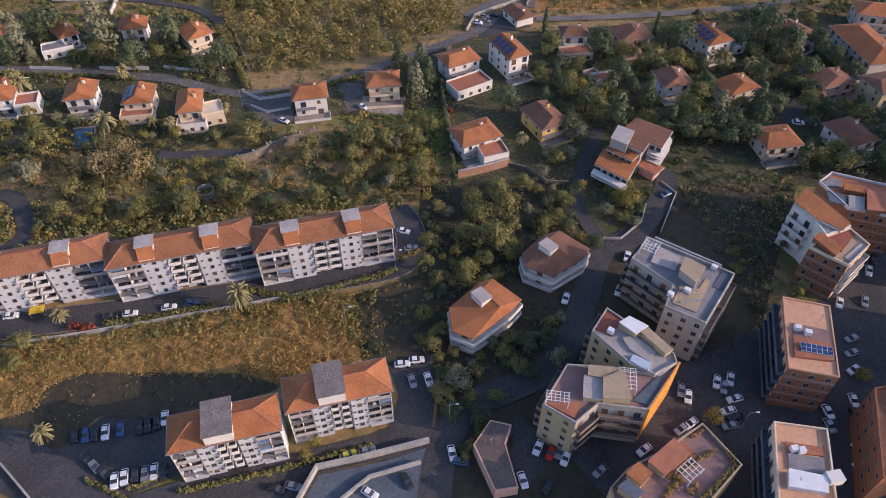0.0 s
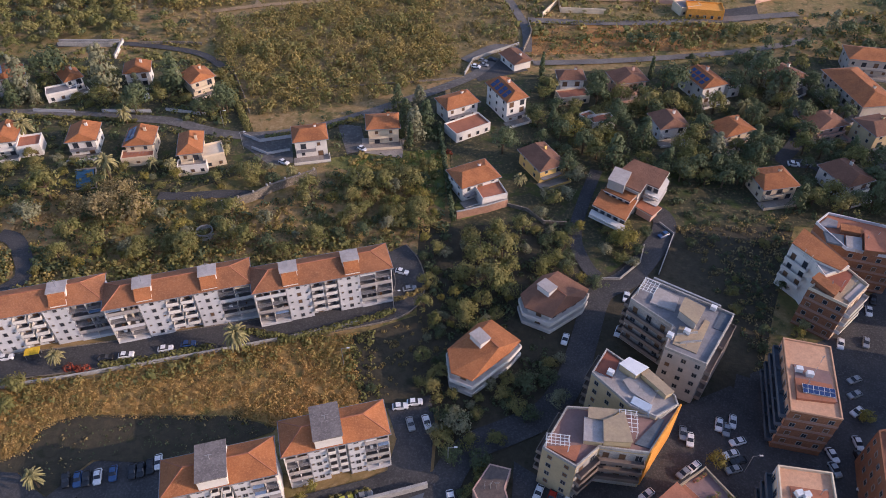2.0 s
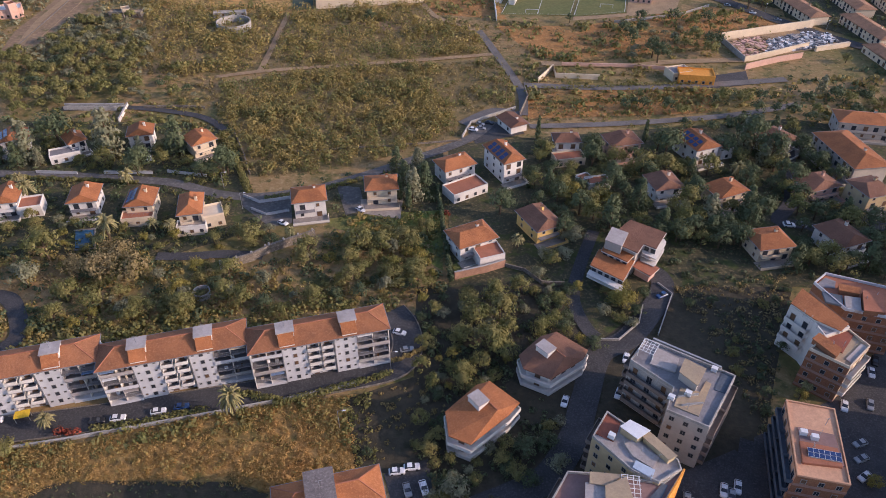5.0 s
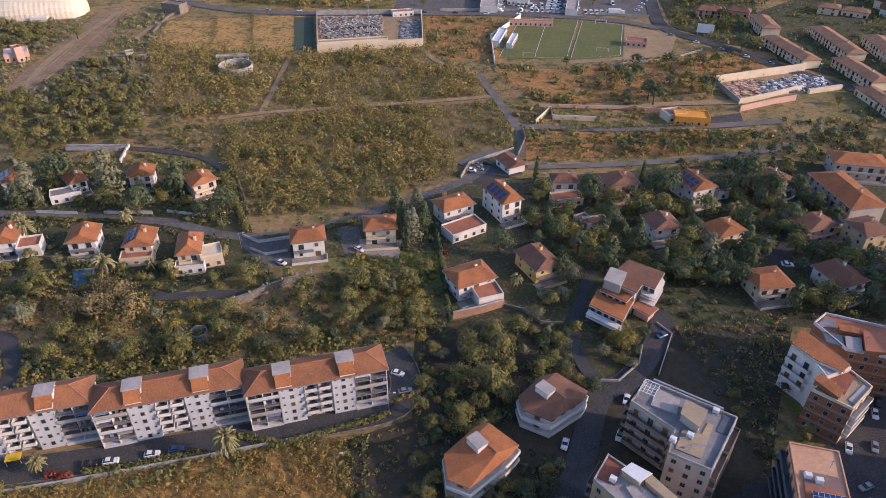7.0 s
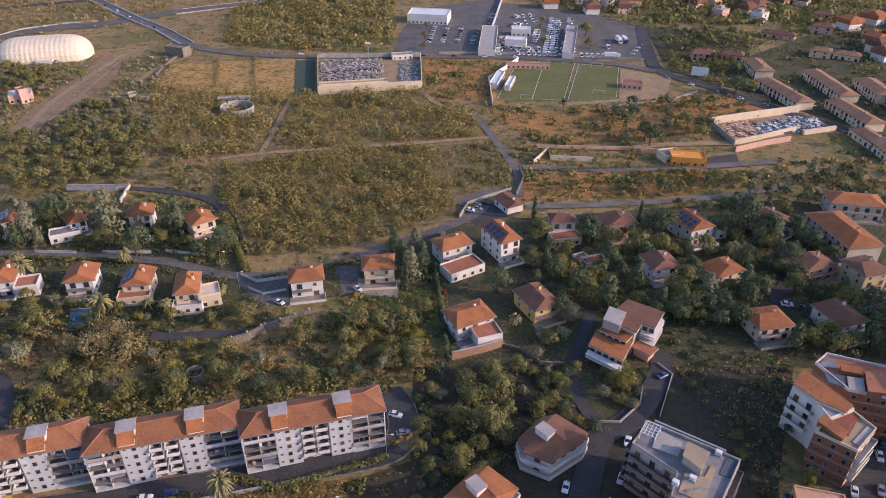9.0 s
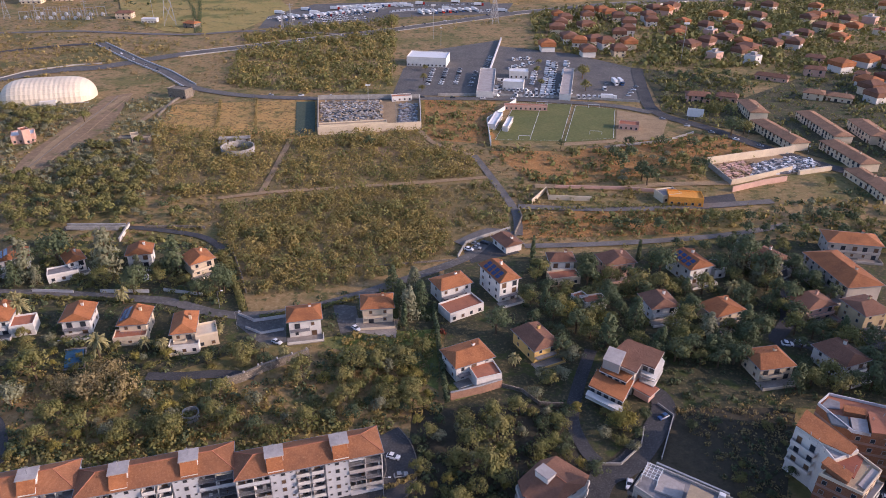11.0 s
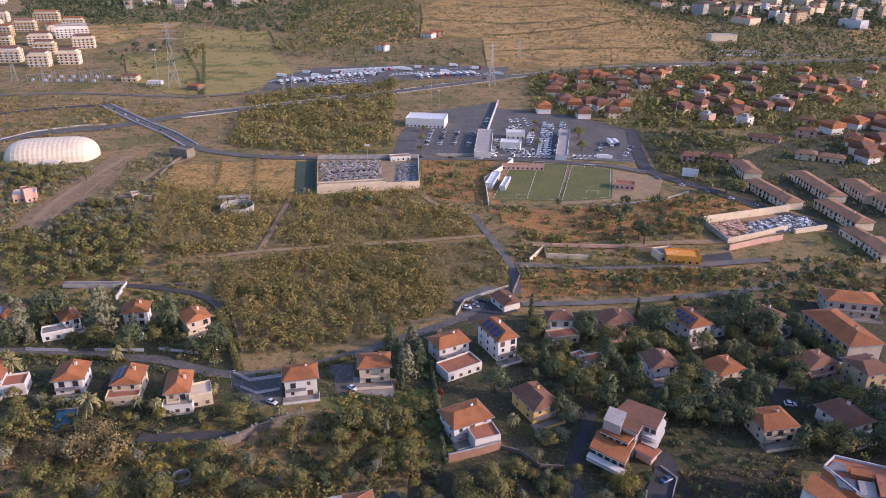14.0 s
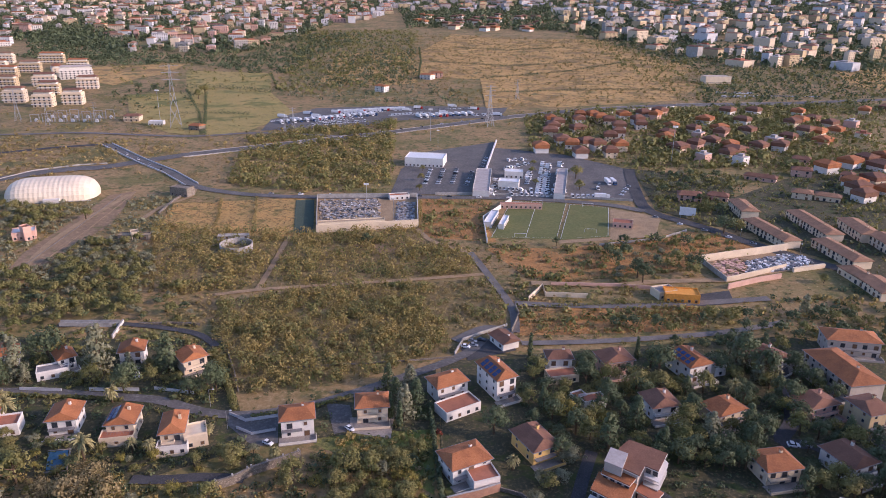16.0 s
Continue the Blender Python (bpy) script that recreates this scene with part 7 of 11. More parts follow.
tower(69.5, 61.2, [(-7.7, -9.2), (2.8, -10.8), (7.8, 8.5), (-2.5, 10.1)], 13.8, "pale block with covered roof terrace", PALEGREY, PINKROOF, "-b-b", sheds=(([(-1.5, 5.8), (-2.0, 3.6), (4.9, 2.7), (5.6, 4.6)], 0, 0.3, TERRACE), ([(-1.9, 3.3), (-2.7, 0.0), (3.8, -1.1), (4.8, 2.2)], 0, 0.4, GREYROOF), ([(-3.3, -0.7), (-4.4, -3.9), (2.3, -5.1), (3.2, -2.2)], 0, 1.5, FRAME),), parapet=0.8, bands=CREAM, rails=BLUEPAVE, seed=11)
block([(61.3, 51.4), (72.5, 49.8), (77.8, 70.2), (66.8, 71.9)])
tower(101.5, 124.5, [(-9.1, -3.6), (-1.8, -9.9), (6.6, -2.7), (3.9, 3.3), (-3.6, 0.2)], 12.9, "brick-banded block with red roof terrace", BROWNBRICK, TANROOF, "wb---", sheds=(([(-4.5, -0.5), (-1.3, -4.9), (4.4, 1.3), (3.3, 3.2)], 0, 0.3, REDDECK), ([(-7.6, -1.4), (-4.4, -7.3), (-2.1, -4.9), (-5.2, 0.4)], 0, 1.6, TILE), ([(-1.4, -6.8), (-0.5, -8.3), (5.8, -2.8), (4.9, -1.6)], 0, 0.25, PALEROOF),), parapet=0.8, bands=CREAM, seed=17, stripes=BANDING)
block([(91.9, 120.7), (99.6, 114.0), (108.5, 121.6), (105.6, 128.0), (97.7, 124.7)])
tower(98.0, 136.0, [(-5.0, -0.5), (-1.2, -6.9), (-0.5, -11.8), (7.2, -8.5), (0.9, 6.1)], 13.8, "white block with hipped tiled roof", WHITE, PALEROOF, "b----", sheds=(([(-4.7, -0.4), (-1.1, -6.4), (3.7, -10.5), (6.6, -8.1), (0.4, 5.2)], 0, 1.2, TILE), ([(-1.1, -7.7), (0.4, -11.0), (5.0, -9.7), (3.6, -7.3)], 0, 0.4, PALEROOF),), parapet=0.8, seed=13)
block([(92.7, 135.5), (96.7, 128.7), (97.5, 123.5), (105.6, 127.0), (99.0, 142.5)])
tower(113.7, 141.0, [(-5.8, -5.8), (7.4, -10.0), (12.8, 1.9), (-4.7, 9.0), (-9.7, 4.9)], 13, "brick-banded block with patched terraces", BROWNBRICK, TERRACE, "w----", sheds=(([(-9.8, -3.0), (-5.9, -4.7), (-4.3, -0.6), (-9.1, 1.1)], 0, 0.6, BLUEPAVE), ([(-4.7, 0.7), (0.1, -0.8), (1.1, 1.4), (-3.8, 3.1)], 0, 1.4, TILE), ([(-5.7, -5.4), (-2.3, -7.2), (-0.0, -1.8), (-4.0, -1.0)], 0, 0.9, PALEROOF), ([(-1.9, -7.6), (3.1, -8.4), (6.5, -1.3), (1.2, -0.0)], 0, 1.7, TERRACE), ([(-8.3, 3.3), (-4.7, 2.8), (-3.3, 5.6), (-5.6, 7.1), (-8.7, 4.6)], 0, 0.4, GREYROOF),), bands=PALEGREY, seed=19, stripes=BANDING)
block([(105.3, 131.9), (118.2, 127.8), (123.5, 139.5), (106.4, 146.4), (101.5, 142.3)])
tower(43.4, 60.8, [(0.2, 4.9), (-7.3, 1.1), (-11.2, -2.7), (-11.1, -8.2), (4.2, -8.1), (15.3, 1.9), (9.8, 11.0)], 12, "block with planted roof terraces and tiled sheds", BEIGE, PLUMROOF, "-------", sheds=(([(-0.8, -0.8), (4.8, 3.5), (2.7, 6.6), (-3.3, 1.9)], 0, 2.0, TERRACE), ([(-5.8, -3.0), (-3.3, -0.6), (-5.4, 1.4), (-8.0, -0.7)], 0, 2.2, TILE), ([(-7.3, -5.8), (-5.8, -4.5), (-8.2, -2.2), (-10.1, -3.5)], 0, 2.4, BLUEPAVE),), bands=TANROOF, seed=23)
block([(42.6, 64.2), (35.3, 60.5), (31.5, 56.7), (31.7, 51.4), (46.6, 51.5), (57.3, 61.3), (52.0, 70.1)])
tower(92.2, 71.1, [(-7.2, -11.1), (0.5, -8.7), (7.0, 10.6), (-0.3, 9.2)], 12, "brown shaded block along the street", BROWNBRICK, TILEDARK, "---w", seed=29)
block([(85.1, 60.1), (92.7, 62.4), (99.2, 81.8), (92.0, 80.3)])
# Three unseen blocks off to the right, added to throw shade leftwards.
tower(134.0, 78.0, [(-9.0, -26.0), (9.0, -26.0), (9.0, 26.0), (-9.0, 26.0)], 24, "unseen tall plain block added to shade the street", CREAM, GREYROOF, "---w", seed=37)
tower(151.0, 127.0, [(-9.0, -13.0), (9.0, -13.0), (9.0, 13.0), (-9.0, 13.0)], 24, "unseen tall cream block added to shade the hollow", CREAM, GREYROOF, "---w", seed=38)
tower(180.0, 170.0, [(-9.0, -16.0), (9.0, -16.0), (9.0, 16.0), (-9.0, 16.0)], 26, "unseen tall cream block added to shade the gardens", CREAM, GREYROOF, "---w", seed=39)
low_house = tower(12.1, 70.1, [(-5.4, 1.5), (-1.3, -8.8), (3.6, -8.0), (1.5, 1.8), (3.1, 6.2), (-1.5, 7.4)], 3.4, "low house with a weathered grey-brown roof", PINK, WEATHERED, "------", parapet=0.2, name="low_house", seed=41)
block([(6.7, 71.5), (10.8, 61.3), (15.7, 62.0), (13.6, 71.8), (15.2, 76.3), (10.6, 77.5)])
tagged(low_house, "low house with a weathered grey-brown roof", "house")

# ---------- roof terraces ----------
pergola(51.0, 117.9, 14.72, -33, 3.6, 4.2)
pergola(23.7, 75.8, 13.82, -8, 4.5, 2.2)
pergola(38.9, 80.4, 13.52, -8, 3.5, 5.0)
pergola(47.7, 60.9, 12.1, 38, 4, 3)
solar_array(81.5, 88.3, 15.05, -13, 6, 2).scale = (0.66, 0.66, 0.66)
roof_box(79.5, 94.2, 14.72, -13, 1.4, 1.1, 1.2, FRAME, "white water tank on the flat roof", "roof_tank")
roof_box(81.4, 92.9, 14.72, -13, 1.4, 1.1, 1.2, FRAME, "white water tank on the flat roof", "roof_tank")
roof_box(68.9, 65.1, 14.22, 10, 1.4, 1.1, 1.2, FRAME, "white water tank on the flat roof", "roof_tank")
roof_box(70.2, 64.8, 14.22, 10, 1.4, 1.1, 1.2, FRAME, "white water tank on the flat roof", "roof_tank")
roof_box(57.2, 104.7, 15.05, -35, 1.4, 1.1, 1.2, FRAME, "white water tank on the flat roof", "roof_tank")
roof_box(65.6, 112.3, 14.72, -35, 1.4, 1.1, 1.2, FRAME, "white water tank on the flat roof", "roof_tank")
roof_box(53.0, 103.5, 15.05, -35, 1.4, 1.1, 1.2, FRAME, "white water tank on the flat roof", "roof_tank")
roof_box(37.5, 93.2, 14.62, -35, 1.4, 1.1, 1.2, FRAME, "white water tank on the flat roof", "roof_tank")
roof_box(57.2, 104.4, 14.98, 8, 5.0, 0.25, 0.5, STEEL, "long steel pipe rack on the roof", "roof_rack")
roof_box(57.5, 101.9, 14.98, 8, 5.0, 0.25, 0.5, STEEL, "long steel pipe rack on the roof", "roof_rack")
roof_box(60.4, 117.5, 14.72, -34, 17.0, 0.5, 0.9, STEEL, "rusty steel rail along the roof edge", "roof_rack")
roof_box(74.3, 59.1, 13.92, 10, 3.0, 2.2, 2.0, WHITE, "white plaster stair head on the roof", "roof_hut")
roof_box(46.0, 63.9, 12.1, 38, 9, 4, 0.2, TERRACE, "red tiled terrace floor", "roof_mat")
planter([(44.6, 59.8), (50.5, 63.9), (54.0, 65.8)], 12.1, 1.0, 1.3, LEAF, "green roof garden plants in troughs", 39)
planter([(42.2, 56.4), (46.2, 59.8)], 12.1, 1.2, 1.5, LEAFYELLOW, "yellowing roof garden plants in troughs", 40)
planter([(56.5, 65.8), (57.5, 63.2), (54.4, 59.9), (49.0, 55.9)], 12.1, 1.1, 1.4, LEAF, "green roof garden plants along the edge", 41)
planter([(46.7, 57.4), (49.2, 58.7)], 12.1, 1.2, 1.4, LEAFSCRUB, "potted shrubs on the roof terrace", 42)
planter([(50.2, 68.8), (53.3, 70.5)], 12.1, 0.6, 0.8, LEAFSCRUB, "small potted plants along the parapet", 43)

# ---------- walls and fences ----------
wall_line([(-68.1, 166.3), (-59.4, 171.1), (-54.8, 175.4), (-41.4, 183.6)], 3.0, 0.8, STONE, "stone retaining wall with concrete posts", posts=5.0)
wall_line([(4.5, 162.2), (14.0, 165.5), (20.4, 168.5)], 3.0, 0.5, BRICKY, "pinkish brick retaining wall under the garden", cap=True)
wall_line([(20.4, 168.5), (26.4, 166.1), (31.1, 160.2), (38.0, 159.7)], 1.4, 0.4, STONE, "low curved stone wall along the lane")
wall_line([(-115.3, 96.4), (-108.0, 98.5), (-88.8, 102.6), (-69.1, 107.3), (-52.7, 111.3), (-35.9, 115.7), (-21.6, 120.1)], 1.0, 0.35, CONCRETE, "pale concrete parapet along the street", cap=True)
wall_line([(-29.5, 60.0), (-26.5, 67.4), (-17.3, 69.6), (-2.8, 73.7)], 2.2, 0.5, CONCRETE, "pale concrete retaining wall by the yard", cap=True)
wall_line([(-21.2, 60.0), (-15.2, 65.4), (-4.5, 68.8)], 1.5, 0.4, CONCRETE, "low concrete wall in the yard", cap=True)
wall_line([(-93.9, 67.9), (-89.3, 64.2), (-84.0, 59.9)], 1.4, 0.4, CONCRETE, "concrete wall along the junction")
wall_line([(-84.2, 252.3), (-76.7, 235.5), (-71.5, 221.9)], 1.0, 0.4, STONE, "dry stone field wall")
wall_line([(43.9, 136.2), (49.9, 136.2), (57.1, 143.1), (59.7, 150.2)], 1.1, 0.35, CONCRETE, "low pale garden wall at the bend")
wall_line([(61.5, 138.5), (69.7, 155.3), (66.5, 160.4)], 1.0, 0.3, CONCRETE, "low concrete wall along the road")
wall_line([(-162.9, 272.9), (-141.1, 273.2), (-136.2, 274.3)], 2.0, 0.4, CONCRETE, "garden wall of pale concrete")
wall_line([(8.7, 250.3), (12.5, 262.2), (21.1, 268.7), (32.5, 276.0)], 1.5, 0.4, CONCRETE, "pale wall along the lane")
wall_line([(-57.9, 238.6), (-18.3, 243.3), (8.7, 248.0)], 0.8, 0.3, STONE, "low stone wall along the field")
wall_line([(-72.0, 399.9), (-41.7, 405.9), (-10.5, 412.1)], 5, 0.5, CREAM, "tall beige yard wall")
wall_line([(-10.5, 412.1), (-13.0, 475.8)], 3.5, 0.4, WHITE, "white yard wall")
wall_line([(-13.1, 477.2), (-83.1, 472.3), (-72.0, 399.9)], 3.5, 0.4, CONCRETE, "grey concrete yard wall")
wall_line([(146.6, 355.0), (172.2, 364.2), (203.4, 374.8)], 4.5, 0.5, CREAM, "long cream yard wall")
wall_line([(146.6, 355.0), (149.9, 327.6)], 3.0, 0.4, CONCRETE, "concrete yard wall")
wall_line([(149.9, 327.6), (170.0, 337.0), (189.6, 346.8)], 3.0, 0.5, CREAM, "cream terrace wall")
wall_line([(147.4, 318.9), (166.1, 327.9), (180.9, 333.4)], 3.0, 0.5, PINK, "pinkish terrace wall")
wall_line([(191.3, 342.1), (211.6, 348.9)], 2.4, 1.4, CREAM, "long cream site container wall")
wall_line([(45.2, 303.1), (54.2, 318.7), (54.1, 308.5), (74.5, 306.8)], 2.5, 0.4, CREAM, "pale farm wall")
wall_line([(59.0, 322.3), (91.5, 320.8), (107.9, 318.2), (121.3, 315.7)], 1.8, 0.4, PINK, "pinkish farm wall")
wall_line([(119.1, 770.6), (169.7, 811.2), (224.9, 847.4), (304.4, 886.8)], 2.4, 0.4, WHITE, "white sound barrier of the motorway")
wall_line([(-331.8, 516.5), (-320.5, 543.1), (-294.2, 562.9), (-273.9, 569.6)], 1.1, 0.4, CONCRETE, "pale barrier of the motorway")
wall_line([(30.7, 382.2), (31.0, 426.8), (53.5, 469.3)], 3.0, 0.4, WHITE, "white wall round the pitch")
wall_line([(-0.2, 484.8), (32.6, 485.8), (93.3, 480.4), (139.9, 471.9)], 1.8, 0.4, CONCRETE, "pale wall along the road")
wall_line([(30.5, 485.8), (58.5, 670.0)], 3.0, 1.0, PALEGREY, "pale canopy wall between car parks")
wall_line([(95.8, 379.9), (136.0, 392.5), (156.4, 407.5)], 1.5, 0.4, CONCRETE, "low wall below the pitches")
wall_line([(33.8, 269.7), (38.8, 286.4), (38.2, 295.4)], 2.0, 0.4, STONE, "stone wall at the track's bend")

wall_line([(-215.7, 484.5), (-211.1, 403.3), (-209.8, 338.0), (-209.0, 318.4)], 0.4, 0.5, TRACK, "long low concrete channel between the beds")
wall_line([(-223.5, 478.0), (-219.0, 403.0), (-216.5, 338.0)], 0.5, 0.5, STONE, "low stone edging between the beds")
wall_line([(-177.5, 487.6), (-181.0, 463.9), (-180.2, 433.6)], 1.4, 1.2, STONE, "dry stone wall along the old terraces")
wall_line([(-163.1, 274.9), (-147.2, 275.1), (-137.5, 275.4)], 2.2, 0.4, CONCRETE, "pale garden wall behind the villas", cap=True)
wall_line([(-129.2, 275.3), (-114.6, 276.2), (-102.6, 275.1)], 1.2, 0.4, STONE, "stone wall along the upper lane")
wall_line([(-136.8, 277.1), (-135.2, 262.4)], 1.8, 0.5, WHITE, "white ramp wall behind the villas", cap=True)
wall_line([(-151.4, 221.9), (-135.7, 221.2)], 1.3, 0.3, PALEGREY, "pale garden wall along the lane", cap=True)
wall_line([(-125.9, 221.8), (-107.8, 221.9)], 1.3, 0.3, PALEGREY, "pale garden wall beside the lane", cap=True)
wall_line([(-102.7, 223.0), (-87.1, 219.9)], 1.2, 0.3, WHITE, "white garden wall with gate", cap=True)

wall_line([(-70.5, 207.0), (-64.0, 203.0), (-58.0, 204.5), (-53.0, 206.0)], 1.2, 0.3, PALEGREY, "pale wall along the villa driveway", cap=True)
wall_line([(-66.0, 199.0), (-60.0, 195.5), (-52.5, 198.0)], 1.0, 0.3, PALEGREY, "low pale ramp wall in the driveway", cap=True)

# ---------- yards and outlying buildings ----------
sports_dome(-268.5, 473.6, 14.3, 60.6, 36, 13.5)
block([(-293.2, 447.7), (-234.4, 462.7), (-243.8, 499.5), (-302.6, 484.5)])
ring_tank(-112.2, 369.7, 9.2, 4.0, "round open concrete water tank, weathered")
ring_tank(-70.8, 154.2, 2.5, 2.2, "small round concrete cistern among shrubs")
annex(-8.4, 578.3, -8.6, 32.4, 22, 7, "white retail hall with a pale flat roof", WHITE, FRAME)
block([(-27.8, 568.6), (7.2, 563.3), (11.0, 588.0), (-24.0, 593.3)])
annex(54.9, 503.7, -10.4, 15.1, 10, 6, "white depot office with flat roof", WHITE, FRAME)
block([(44.9, 498.9), (62.7, 495.7), (65.0, 508.5), (47.2, 511.7)])
annex(62.0, 537.4, -5.0, 14.6, 10, 5, "white depot shed with flat roof", WHITE, FRAME)
block([(52.6, 531.7), (70.2, 530.2), (71.3, 543.1), (53.8, 544.7)])
annex(119.2, 305.9, -8.3, 16.1, 9, 4, "low orange building with bright walls", ORANGEWALL, ORANGEWALL)
block([(108.9, 301.3), (127.8, 298.6), (129.5, 310.4), (110.6, 313.2)])
annex(112.3, 310.2, 16.4, 10.1, 8, 3.5, "dark shed beside the orange building", CREAM, GREYROOF)
block([(107.6, 303.1), (120.2, 306.8), (117.1, 317.3), (104.5, 313.7)])
annex(-240.9, 386.9, 25.9, 12.0, 10, 4.5, "small pink farmhouse among fields", PINK, WHITE)
block([(-244.8, 377.8), (-231.3, 384.4), (-237.0, 396.1), (-250.4, 389.5)])
annex(-237.7, 383.4, 47.7, 4.2, 6, 8, "pink farmhouse upper floor", PINK, TERRACE)
block([(-236.8, 377.7), (-231.9, 383.0), (-238.6, 389.1), (-243.4, 383.8)])
annex(-176.5, 386.7, 1.4, 17.6, 5, 2.5, "ruined stone farm shed", STONE, TANROOF)
block([(-186.7, 382.4), (-166.1, 382.9), (-166.3, 390.9), (-186.8, 390.4)])
annex(-176.6, 387.5, 29.2, 4.3, 6, 4, "small beige field hut", CREAM, TANROOF)
block([(-177.6, 381.8), (-171.3, 385.4), (-175.6, 393.2), (-182.0, 389.7)])
annex(-179.7, 478.0, -21.6, 14.8, 8, 6, "stone toll house by the junction", STONE, STONE)
block([(-190.1, 476.2), (-173.5, 469.6), (-169.4, 479.8), (-186.0, 486.4)])
annex(-118.8, 387.9, 7.8, 17.7, 4, 2, "long low concrete shed by the tank", CONCRETE, CONCRETE)
block([(-128.6, 383.1), (-108.0, 385.9), (-109.0, 392.8), (-129.5, 390.0)])
annex(35.8, 513.2, 84.5, 66.7, 12, 4, "pale long canopy roof in the depot", WHITE, PALEROOF)
block([(39.9, 477.8), (46.6, 547.2), (31.7, 548.6), (25.0, 479.2)])
annex(95.4, 511.7, 78.6, 75.8, 8, 4, "pale long storage roof in the depot", WHITE, PALEROOF)
block([(93.0, 472.0), (108.6, 549.3), (97.8, 551.4), (82.2, 474.2)])
annex(118.7, 416.4, -14.7, 12.1, 8, 3, "faded red sports shed", PINK, TERRACE)
block([(110.1, 413.0), (124.6, 409.2), (127.4, 419.8), (112.8, 423.6)])
annex(58.4, 453.5, -3.6, 28.6, 4, 3, "changing rooms with red roof", PINK, TERRACE)
block([(42.4, 451.0), (74.0, 449.0), (74.4, 455.9), (42.9, 457.9)])
annex(-25.7, 473.8, 13.3, 14.1, 6, 3, "low white shop with red awning", WHITE, TERRACE)
block([(-33.0, 467.4), (-16.3, 471.4), (-18.4, 480.1), (-35.0, 476.2)])
villa(-332.1, 765.0, 3.1, 16.5, 12, 6, "beige substation house with tiled roof", CREAM, TILEDARK, seed=61)
block([(-342.2, 757.0), (-321.3, 758.1), (-322.1, 773.1), (-343.0, 772.0)])
villa(-247.0, 718.1, -22.3, 13.0, 10, 5, "small stone barn with tiled roof", STONE, TILE, seed=62)
block([(-257.5, 715.4), (-241.4, 708.8), (-236.5, 720.9), (-252.6, 727.5)])
annex(-297.6, 741.8, 3.0, 15.2, 8, 4, "white cabin by the mast", WHITE, FRAME)
block([(-306.4, 735.9), (-288.2, 736.8), (-288.8, 747.8), (-307.0, 746.8)])
villa(-76.3, 984.4, -30.3, 15.7, 12, 8, "white farmhouse with tiled roof", WHITE, TILE, seed=64)
block([(-88.8, 983.0), (-71.5, 972.9), (-63.9, 985.9), (-81.2, 996.0)])
villa(-14.7, 1097.9, -29.6, 18.7, 14, 7, "white country house among trees", WHITE, TILE, seed=65)
block([(-28.9, 1096.2), (-8.8, 1084.8), (-0.4, 1099.6), (-20.5, 1111.0)])
villa(-1.2, 1110.2, 3.8, 20.5, 14, 8, "pink country house with tiled roof", PINK, TILE, seed=66)
block([(-13.1, 1100.9), (11.8, 1102.6), (10.7, 1119.5), (-14.2, 1117.9)])
annex(428.7, 1088.7, 3.7, 39.9, 20, 10, "pale half-built apartment house", CREAM, PALEROOF)
block([(408.1, 1075.8), (450.9, 1078.6), (449.4, 1101.5), (406.6, 1098.8)])
villa(206.8, 445.6, -93.9, 27.3, 11, 6, "terraced row houses with brown tiled roofs", CREAM, ROWROOF, 1.8, 4.0, deck=False, group="terraced rows", seed=68)
block([(200.9, 461.9), (198.7, 430.3), (212.7, 429.3), (214.9, 461.0)])
villa(204.1, 398.6, -80.7, 42.5, 11, 5.2, "terraced row houses with brown tiled roofs", CREAM, ROWROOF, 1.8, 4.0, deck=False, group="terraced rows", seed=69)
block([(193.4, 420.6), (200.9, 374.3), (214.7, 376.6), (207.2, 422.9)])
villa(238.2, 413.6, -89.1, 48.5, 11, 5.2, "terraced row houses with brown tiled roofs", CREAM, ROWROOF, 1.8, 4.0, deck=False, group="terraced rows", seed=70)
block([(230.8, 440.0), (231.6, 387.1), (245.6, 387.3), (244.8, 440.2)])
villa(228.3, 364.0, -83.7, 36.7, 11, 5.2, "terraced row houses with brown tiled roofs", CREAM, ROWROOF, 1.8, 4.0, deck=False, group="terraced rows", seed=71)
block([(219.1, 383.6), (223.6, 342.8), (237.5, 344.3), (233.0, 385.2)])
villa(261.0, 403.3, -94.3, 31.3, 12, 6, "terraced row houses with brown tiled roofs", CREAM, ROWROOF, 1.8, 4.0, deck=False, group="terraced rows", seed=72)
block([(254.9, 421.7), (252.2, 386.0), (267.1, 384.9), (269.8, 420.5)])
villa(264.1, 377.9, -91.7, 27.7, 12, 6, "terraced row houses with brown tiled roofs", CREAM, ROWROOF, 1.8, 4.0, deck=False, group="terraced rows", seed=73)
block([(257.1, 394.2), (256.1, 362.1), (271.1, 361.7), (272.0, 393.7)])
villa(222.3, 316.5, -91.0, 22.6, 12, 4.5, "terraced row houses with brown tiled roofs", CREAM, ROWROOF, 1.8, 4.0, deck=False, group="terraced rows", seed=74)
block([(215.0, 330.1), (214.5, 303.1), (229.5, 302.8), (230.0, 329.8)])
villa(220.6, 331.4, -85.1, 21.4, 10, 4, "terraced row houses with brown tiled roofs", CREAM, ROWROOF, 1.8, 4.0, deck=False, group="terraced rows", seed=75)
block([(213.0, 343.7), (215.2, 317.9), (228.2, 319.1), (226.0, 344.8)])
villa(266.4, 485.1, -28.3, 13.2, 12, 5, "terraced row houses with brown tiled roofs", CREAM, ROWROOF, 1.8, 4.0, deck=False, group="terraced rows", seed=76)
block([(255.1, 482.7), (270.6, 474.3), (277.7, 487.5), (262.2, 495.9)])
